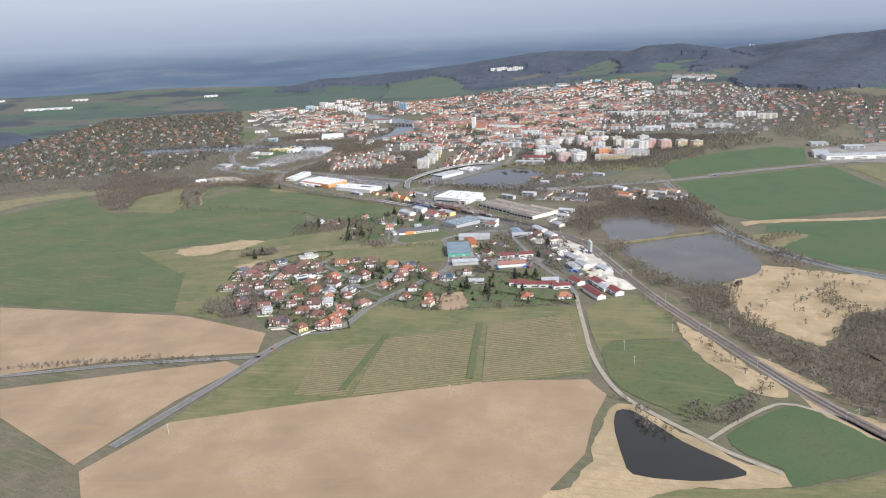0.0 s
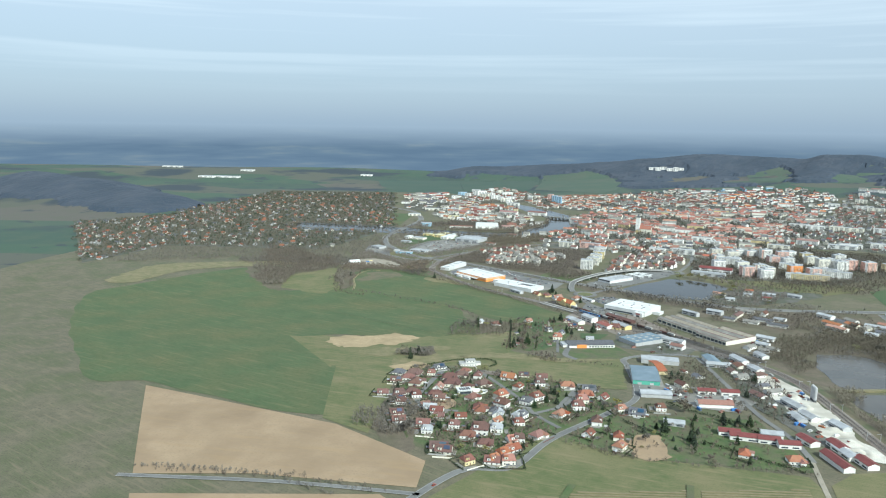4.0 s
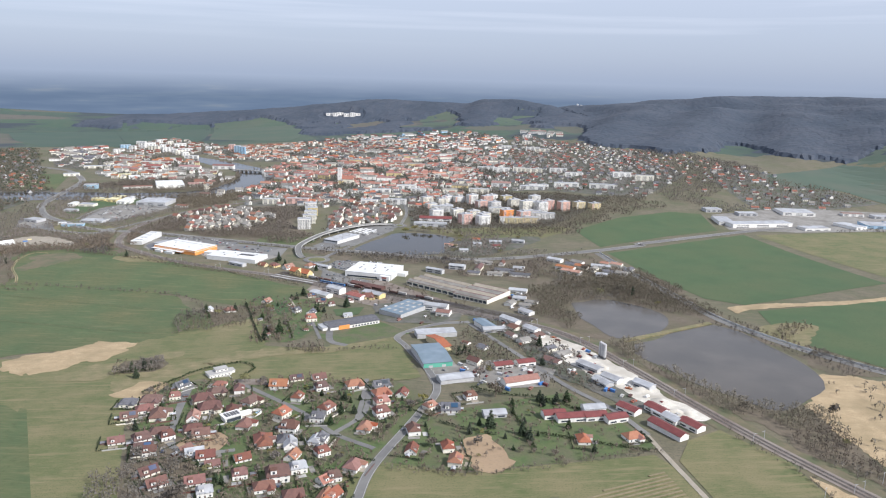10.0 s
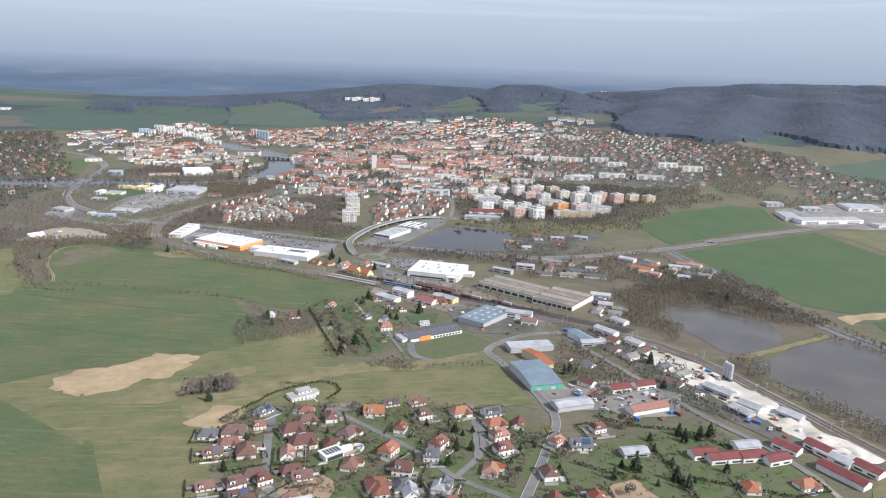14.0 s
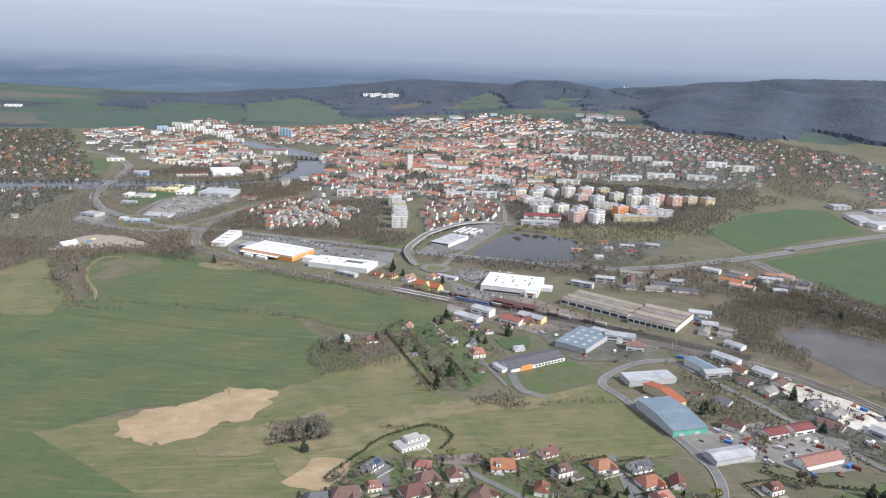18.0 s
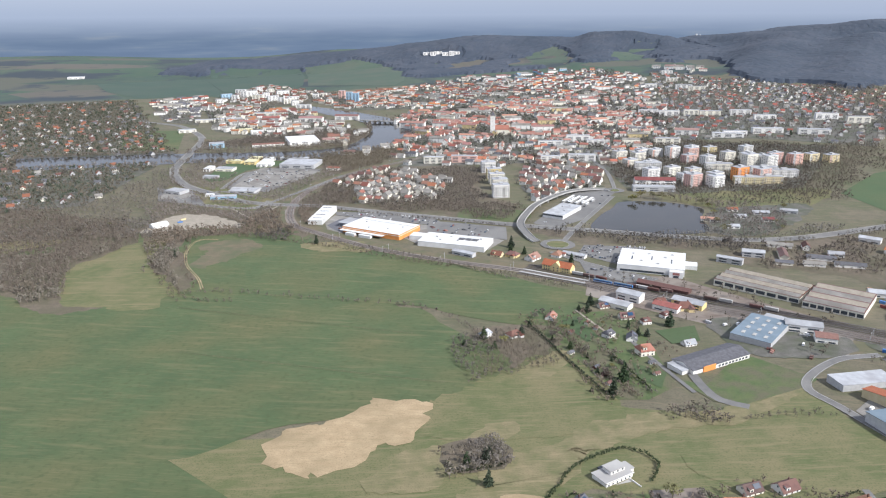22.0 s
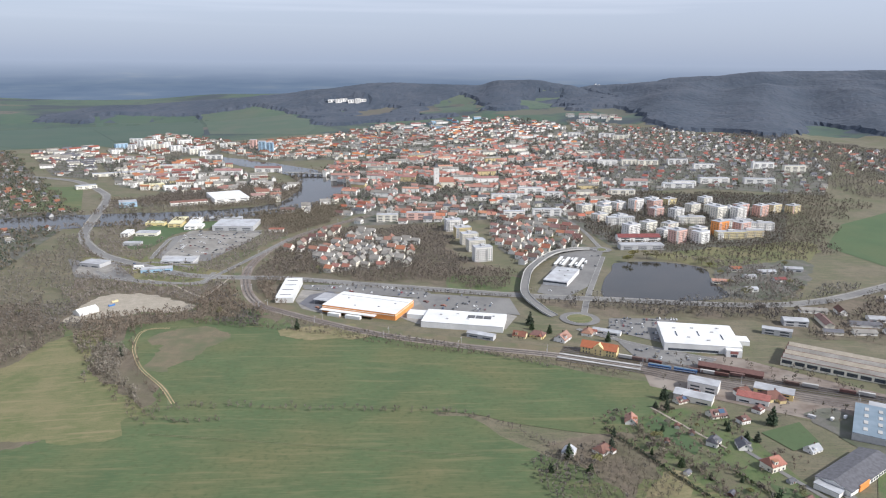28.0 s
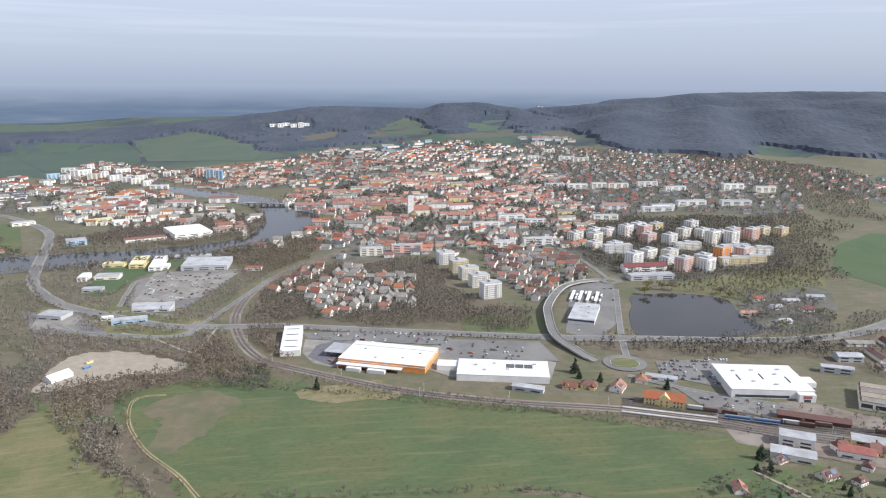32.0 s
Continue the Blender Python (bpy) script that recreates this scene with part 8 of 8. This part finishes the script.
hall("goods_shed", (sx0 + sx1) / 2, (sy0 + sy1) / 2, length, 11, turn, 4.5, M_TILE_B, M_TILE_B, "long low goods shed with a brown roof", "shed", 2.2)
# wagons standing in the yard
fine = curve(RAIL[-3:-1] + RAIL_B[:4], 2)
for k in range(16):
    q, r = fine[30 + 7 * k], fine[31 + 7 * k]
    if k in (3, 4, 9, 10, 13):
        continue
    turn = math.degrees(math.atan2(r.y - q.y, r.x - q.x))
    a, side = radians(turn), (16.5 if k < 8 else 21)
    x, y = q.x - side * math.sin(a), q.y + side * math.cos(a)
    wagon = thing("goods_wagon", x, y, turn, "brown goods wagon standing on a siding" if k % 3 else "pale grey covered goods wagon on a siding", "wagon", "wagons in the yard", z=gz(x, y) + 0.8)
    part("body", Geo().box(-6.5, -1.4, 1.1, 6.5, 1.4, 3.6 if k % 3 else 3.9), M_TILE_B if k % 3 else M_CONCRETE, wagon)
    part("underframe", Geo().box(-6.8, -1.1, 0.5, 6.8, 1.1, 1.1), M_DARKGAP, wagon)
for s, words in ((4.9, "concrete platform between the tracks"), (-4.9, "concrete platform beside the station")):
    platform = new("platform", ribbon(Geo(), curve(RAIL[-3:-1], 8), 3.2, 1.1, s * 1.0, deck=0.8).mesh("platform", M_CONCRETE))
    tagged(platform, words, "platform", kind="structure")

# the curved viaduct down to the roundabout
deck = curve(VIADUCT, 6)
rise = lambda u, q: gz(q.x, q.y) + 0.8 + 6.5 * math.sin(math.pi * min(1.0, max(0.0, u))) ** 0.7
viaduct = tagged(new("viaduct", ribbon(Geo(), deck, 11, 0, 0, rise, 1.2).mesh("viaduct", M_CONCRETE)), "pale concrete viaduct curving down to the roundabout", "viaduct", kind="structure")
part("carriageway", ribbon(Geo(), deck, 9, 0, 0, lambda u, q: rise(u, q) + 0.06), M_ASPHALT, viaduct)
for s in (5.2, -5.2):
    part("parapet", ribbon(Geo(), deck, 0.5, 0, s, lambda u, q: rise(u, q) + 0.9, 0.9), M_CONCRETE, viaduct, "pale concrete parapet")
for k in range(4, len(deck) - 4, 5):
    q = deck[k]
    z = gz(q.x, q.y)
    part("pier", Geo().box(q.x - 1, q.y - 1, z - 1, q.x + 1, q.y + 1, rise(k / (len(deck) - 1), q) - 1.1), M_CONCRETE, viaduct)


def roundabout(x, y, r, label):
    ring = [(x + r * math.cos(a / 12 * 6.2832), y + r * math.sin(a / 12 * 6.2832)) for a in range(13)]
    ob = tagged(new("roundabout", ribbon(Geo(), curve(ring, 4), 8, 0.75).mesh("roundabout", M_ASPHALT)), label, "roundabout", kind="structure")
    g = Geo().cyl(x, y, gz(x, y) - 1, gz(x, y) + 1.0, r - 4, r - 4.6, 28)
    part("island", g, M_MEADOW, ob, "round grassed island")
    part("kerb", ribbon(Geo(), curve(ring, 4), 0.5, 0.95, 4.0), M_CONCRETE, ob)


roundabout(70, 1478, 19, "asphalt roundabout with a grass island")
roundabout(292, 1733, 13, "small asphalt roundabout at the end of the link road")

# bus station canopies and buses
u = Vector((math.cos(radians(43)), math.sin(radians(43))))
n = Vector((-u.y, u.x))
c0 = Vector((200, 1690))
for k in range(4):
    q = c0 + n * (14 - 11 * k)
    ob = thing("bus_shelter", q.x, q.y, 43, "long white canopy over a bus platform", "shelter", "canopies of the bus station")
    part("canopy", Geo().box(-24, -2.2, 3.2, 24, 2.2, 3.6), M_WHITE, ob)
    part("platform", Geo().box(-25, -1.6, -1, 25, 1.6, 0.65), M_CONCRETE, ob)
    for x in (-20, -10, 0, 10, 20):
        part("post", Geo().cyl(x, 0, 0.6, 3.2, 0.15, 0.15, 6), M_GREYW, ob)
bus = thing("bus", 0, 0, 0, "white coach parked in the bus station", "bus", "buses in the bus station", z=0)
part("body", Geo().box(-6, -1.25, 0.5, 6, 1.25, 3.1), M_WHITE, bus)
part("window_band", Geo().box(-5.7, -1.28, 1.6, 5.8, 1.28, 2.6), M_GLASS, bus)
for x in (-3.8, 3.8):
    for y in (-1.15, 1.15):
        tyre = part("wheel", Geo().add([(x + 0.5 * math.cos(a), y + s, 0.5 + 0.5 * math.sin(a)) for s in (-0.14, 0.14) for a in [6.2832 * i / 8 for i in range(8)]],
                                [(i, (i + 1) % 8, 8 + (i + 1) % 8, 8 + i) for i in range(8)] + [tuple(range(8))[::-1], tuple(range(8, 16))]), M_TYRE, bus)
        part("rim", Geo().box(x - 0.25, y - 0.16, 0.25, x + 0.25, y + 0.16, 0.75), M_GREYW, tyre)
for i, (a, b) in enumerate(((-12, 8), (4, 8), (16, -3), (-8, -14), (8, -25), (-18, -25))):
    q = c0 + u * a + n * b
    copy_thing(bus, stand(q.x, q.y, 43, 0.4))
drop(bus)

# the road east of the ponds with its white noise barrier, and the dam
EAST = [(575, 1407), (556, 1290), (526, 1114), (503, 1000), (503, 910), (516, 835), (545, 760), (600, 690)]
road("road", EAST, 9, "asphalt road between the ponds and the green field")
barrier = tagged(new("noise_barrier"), "long white noise barrier along the road", "barrier")
eline = curve(EAST, 10)
for k in range(len(eline) - 1):
    a, b = eline[k], eline[k + 1]
    t = (b - a).normalized()
    s = Vector((-t.y, t.x, 0)) * 6.5
    p0, p1 = a + s, b + s
    z0, z1 = gz(p0.x, p0.y), gz(p1.x, p1.y)
    w = Vector((-t.y, t.x, 0)) * 0.15
    part("panel", Geo().add([(*(p0 + w).xy, z0), (*(p1 + w).xy, z1), (*(p1 + w).xy, z1 + 2.6), (*(p0 + w).xy, z0 + 2.6), (*(p0 - w).xy, z0), (*(p1 - w).xy, z1), (*(p1 - w).xy, z1 + 2.6), (*(p0 - w).xy, z0 + 2.6)],
                            [(0, 1, 2, 3), (7, 6, 5, 4), (3, 2, 6, 7), (1, 0, 4, 5), (0, 3, 7, 4), (2, 1, 5, 6)]), M_WHITE, barrier)
dam = tagged(new("dam", ribbon(Geo(), curve([(330, 952), (386, 963), (481, 982)], 8), 7, 1.6, deck=2.5).mesh("dam", M_DRYISH)), "earth dam with a dry grass path between the ponds", "dam", kind="structure")
road("path", [(-398, 1631), (-398, 1553), (-390, 1511), (-379, 1472), (-379, 1441)], 3, "worn pale path across the green field", M_BARE, lines=False)

# silos of the gravel works
silo = thing("silo_group", 277, 905, 0, "group of three grey steel silos", "silo")
for k in range(3):
    part("silo", Geo().cyl(0, 4.2 * k, 3, 17, 1.9, 1.9, 14).cyl(0, 4.2 * k, 17, 18.5, 1.9, 0.3, 14), M_GREYW, silo)
    part("leg_frame", Geo().box(-1.4, 4.2 * k - 1.4, -1, 1.4, 4.2 * k + 1.4, 3), M_DARKGAP, silo)

# the stone bridge over the river and the bypass bridge parapets
bridge = thing("river_bridge", 82, 2690, -38, "pale stone arch bridge across the river", "bridge")
part("deck", Geo().box(-70, -5, 4.5, 70, 5, 5.8), M_CONCRETE, bridge)
for x in range(-56, 57, 16):
    part("pier", Geo().box(x - 2, -4.5, -2, x + 2, 4.5, 4.5), M_CONCRETE, bridge)
for y in (-5, 5):
    part("parapet", Geo().box(-70, y - 0.3, 5.8, 70, y + 0.3, 6.8), M_CONCRETE, bridge)

# ---------------------------------------------------------------- vineyard rows, field marks


def rows(pts, gap, turn, label):
    """Rows of low vines across an outline."""
    a = radians(turn)
    c, s = math.cos(a), math.sin(a)
    field = drape("vineyard", pts, M_MEADOW, 0.4, label, "vineyard")
    loc = [(x * c + y * s, -x * s + y * c) for x, y in pts]
    v = min(q[1] for q in loc) + gap / 2
    while v < max(q[1] for q in loc):
        cross = []
        for (x0, y0), (x1, y1) in zip(loc, loc[1:] + loc[:1]):
            if (y0 > v) != (y1 > v):
                cross.append(x0 + (x1 - x0) * (v - y0) / (y1 - y0))
        cross.sort()
        for u0, u1 in zip(cross[::2], cross[1::2]):
            if u1 - u0 > 6:
                k = max(2, int((u1 - u0) / 20))
                line = [Vector(((u0 + (u1 - u0) * i / k) * c - v * s, (u0 + (u1 - u0) * i / k) * s + v * c, 0)) for i in range(k + 1)]
                part("row", ribbon(Geo(), line, 1.7, 0.95, deck=0.5), M_ROW, field)
        v += gap


for pts in ([(-8, 649), (93, 666), (67, 539), (-38, 533)], [(99, 666), (189, 681), (171, 548), (76, 539)], [(-75, 622), (-16, 644), (-43, 533), (-88, 543)]):
    rows(pts, 4.2, 4, "vineyard with rows of bare tan vines")


for s in (6, 32):
    line = [Vector((x, 1420 - (x + 400) * 0.62 - s * 4.2, 0)) for x in range(-400, -170, 20)]
    for k in (0.9, -0.9):
        tagged(new("wheel_track", ribbon(Geo(), line, 0.6, 0.5, k).mesh("wheel_track", M_BARE)), "pale tractor wheel track through the crop", "track", kind="structure")

for line in ([(-6, 662), (-28, 600), (-47, 544)], [(92, 674), (79, 612), (66, 548)]):
    tagged(new("grass_strip", ribbon(Geo(), curve(line, 10), 6, 1.25, deck=1.6).mesh("grass_strip", M_LAWN)), "green grass strip between the vine rows", "grass", kind="structure")

# ---------------------------------------------------------------- cars


def make_car(paint, words):
    ob = thing("car", 0, 0, 0, f"{words} hatchback parked on the asphalt", "car", "parked cars", z=0)
    prof = [(-2.1, 0.35), (2.1, 0.35), (2.15, 0.75), (1.2, 0.95), (-2.05, 1.0)]
    vs = [(x, y, z) for y in (-0.88, 0.88) for x, z in prof]
    body = Geo().add(vs, [(0, 1, 2, 3, 4), (9, 8, 7, 6, 5)] + [(i, i + 5, (i + 1) % 5 + 5, (i + 1) % 5) for i in range(5)])
    part("body", body.box(-1.45, -0.66, 1.46, 0.35, 0.66, 1.54), paint, ob)
    prof = [(-1.95, 1.0), (1.1, 0.95), (0.4, 1.45), (-1.5, 1.5)]
    vs = [(x, y * (0.84 if z < 1.2 else 0.7), z) for y in (-1, 1) for x, z in prof]
    part("cabin", Geo().add(vs, [(0, 1, 2, 3), (7, 6, 5, 4)] + [(i, i + 4, (i + 1) % 4 + 4, (i + 1) % 4) for i in range(4)]), M_GLASS, ob)
    return ob


CARS = [make_car(p, w) for p, w in ((M_CAR, "grey"), (M_CAR, "silver"), (M_CARW, "white"), (M_CARR, "dark red"), (M_CARB, "blue"))]


def park(pts, turn, count, seed):
    g = random.Random(seed)
    a = radians(turn)
    cx, cy = sum(p[0] for p in pts) / len(pts), sum(p[1] for p in pts) / len(pts)
    cells = []
    for j in range(-14, 15):
        for i in range(-40, 41):
            u, v = i * 3.1, j * 8.2 + (j % 2) * 1.2
            x, y = cx + u * math.cos(a) - v * math.sin(a), cy + u * math.sin(a) + v * math.cos(a)
            if inside(x, y, pts):
                cells.append((x, y))
    g.shuffle(cells)
    for x, y in cells[:count]:
        copy_thing(g.choice((*CARS, CARS[0], CARS[1], CARS[2], CARS[0])), stand(x, y, turn + 90 + g.choice((0, 180)), 0.42))


park([(102, 1466), (174, 1433), (109, 1377), (78, 1435)], -35, 66, 1)
park([(-184, 1753), (-121, 1721), (-49, 1657), (-45, 1637), (35, 1577), (14, 1517), (-78, 1584), (-69, 1629), (-157, 1704), (-186, 1729)], -40, 66, 2)
park([(-336, 1996), (-281, 2150), (-262, 2150), (-240, 2120), (-166, 2085), (-246, 1976), (-300, 1975)], 65, 78, 3)
park([(72, 1434), (74, 1397), (122, 1322), (99, 1317), (52, 1352), (65, 1402)], -55, 14, 4)
park([(239, 1761), (292, 1726), (154, 1578), (100, 1549), (80, 1585)], 43, 8, 5)
for k, (x, y, turn) in enumerate(((-60, 690, 25), (20, 805, 50), (84, 950, 85), (-120, 645, 58), (-380, 1960, -50), (-20, 1640, -38), (160, 1512, -32), (700, 1455, 12))):
    copy_thing(CARS[k % 5], stand(x, y, turn, 0.55))
for k, (x, y, turn) in enumerate(HOUSE_SPOTS[::4]):
    q = radians(turn)
    copy_thing(CARS[k % 5], stand(x + 9.5 * math.cos(q), y + 9.5 * math.sin(q), turn + 90, 0.55))


# loose goods, vans and containers on the yards
def make_container(paint, words):
    ob = thing("container", 0, 0, 0, f"{words} steel container standing on the yard", "container", "containers of the yards", z=0)
    part("body", Geo().box(-3, -1.2, -0.3, 3, 1.2, 2.5), paint, ob)
    part("door", Geo().box(3.0, -1.1, 0.1, 3.06, 1.1, 2.4), M_DARKGAP, ob)
    return ob


def make_stack(material, words):
    ob = thing("goods_stack", 0, 0, 0, f"{words} stacked on the yard", "goods", "goods on the yards", z=0)
    for i, (x, h) in enumerate(((-2.4, 1.3), (0, 1.9), (2.4, 1.1))):
        part("pallet_load", Geo().box(x - 1.1, -1.3, -0.3, x + 1.1, 1.3, h), material, ob)
    return ob


def make_van():
    ob = thing("van", 0, 0, 0, "white delivery van parked on the yard", "van", "vans of the yards", z=0)
    prof = [(-2.7, 0.35), (2.7, 0.35), (2.75, 1.1), (2.1, 1.25), (1.5, 2.3), (-2.7, 2.4)]
    vs = [(x, y, z) for y in (-0.95, 0.95) for x, z in prof]
    part("body", Geo().add(vs, [tuple(range(6)), tuple(range(11, 5, -1))] + [(i, i + 6, (i + 1) % 6 + 6, (i + 1) % 6) for i in range(6)]), M_CARW, ob)
    part("windscreen", Geo().add([(2.13, -0.85, 1.27), (2.13, 0.85, 1.27), (1.56, 0.8, 2.24), (1.56, -0.8, 2.24)], [(0, 1, 2, 3)]), M_GLASS, ob)
    return ob


GOODS = [make_container(M_MAROON, "dark red"), make_container(M_BLUE, "blue"), make_container(M_GREYW, "grey"), make_stack(M_TILE_B, "brown timber"), make_stack(M_CONCRETE, "pale concrete blocks"), make_stack(M_TILE_O, "orange bricks"), make_van()]
for pts, n_ in (([(203, 1110), (267, 1057), (279, 950), (262, 848), (266, 787), (233, 775), (213, 846), (201, 904), (211, 1013)], 26), ([(93, 1009), (76, 894), (129, 884), (139, 863), (181, 854), (212, 893), (174, 940), (119, 941), (126, 1025)], 18), ([(259, 1012), (275, 956), (283, 859), (278, 795), (294, 756), (286, 743), (261, 745), (249, 772), (244, 833), (233, 910), (237, 982)], 14), ([(109, 1210), (187, 1165), (184, 1095), (122, 1100), (88, 1128)], 9), ([(-189, 1729), (-158, 1702), (-73, 1629), (-57, 1619), (9, 1516), (-25, 1483), (-107, 1538), (-116, 1567), (-153, 1584), (-211, 1639), (-209, 1686)], 8), ([(314, 1229), (338, 1198), (303, 1125), (261, 1112), (264, 1158)], 7)):
    for x, y in scatter(pts, n_, 3):
        copy_thing(random.choice((*GOODS, GOODS[3], GOODS[6])), stand(x, y, random.choice((-50, 40, -70, 20)), 0.35))
for x, y in scatter([(93, 1009), (76, 894), (129, 884), (139, 863), (181, 854), (212, 893), (174, 940), (119, 941), (126, 1025)], 14, 3):
    copy_thing(random.choice(CARS), stand(x, y, random.choice((-50, 40)), 0.4))
for ob in CARS + GOODS:
    drop(ob)

# the pattern pieces have all been copied
bpy.data.batch_remove([o for group in (*HOUSE.values(), *TOWN.values(), TREES, FIRS, PROTOS.values()) for ob in group for o in (*ob.children, ob)])
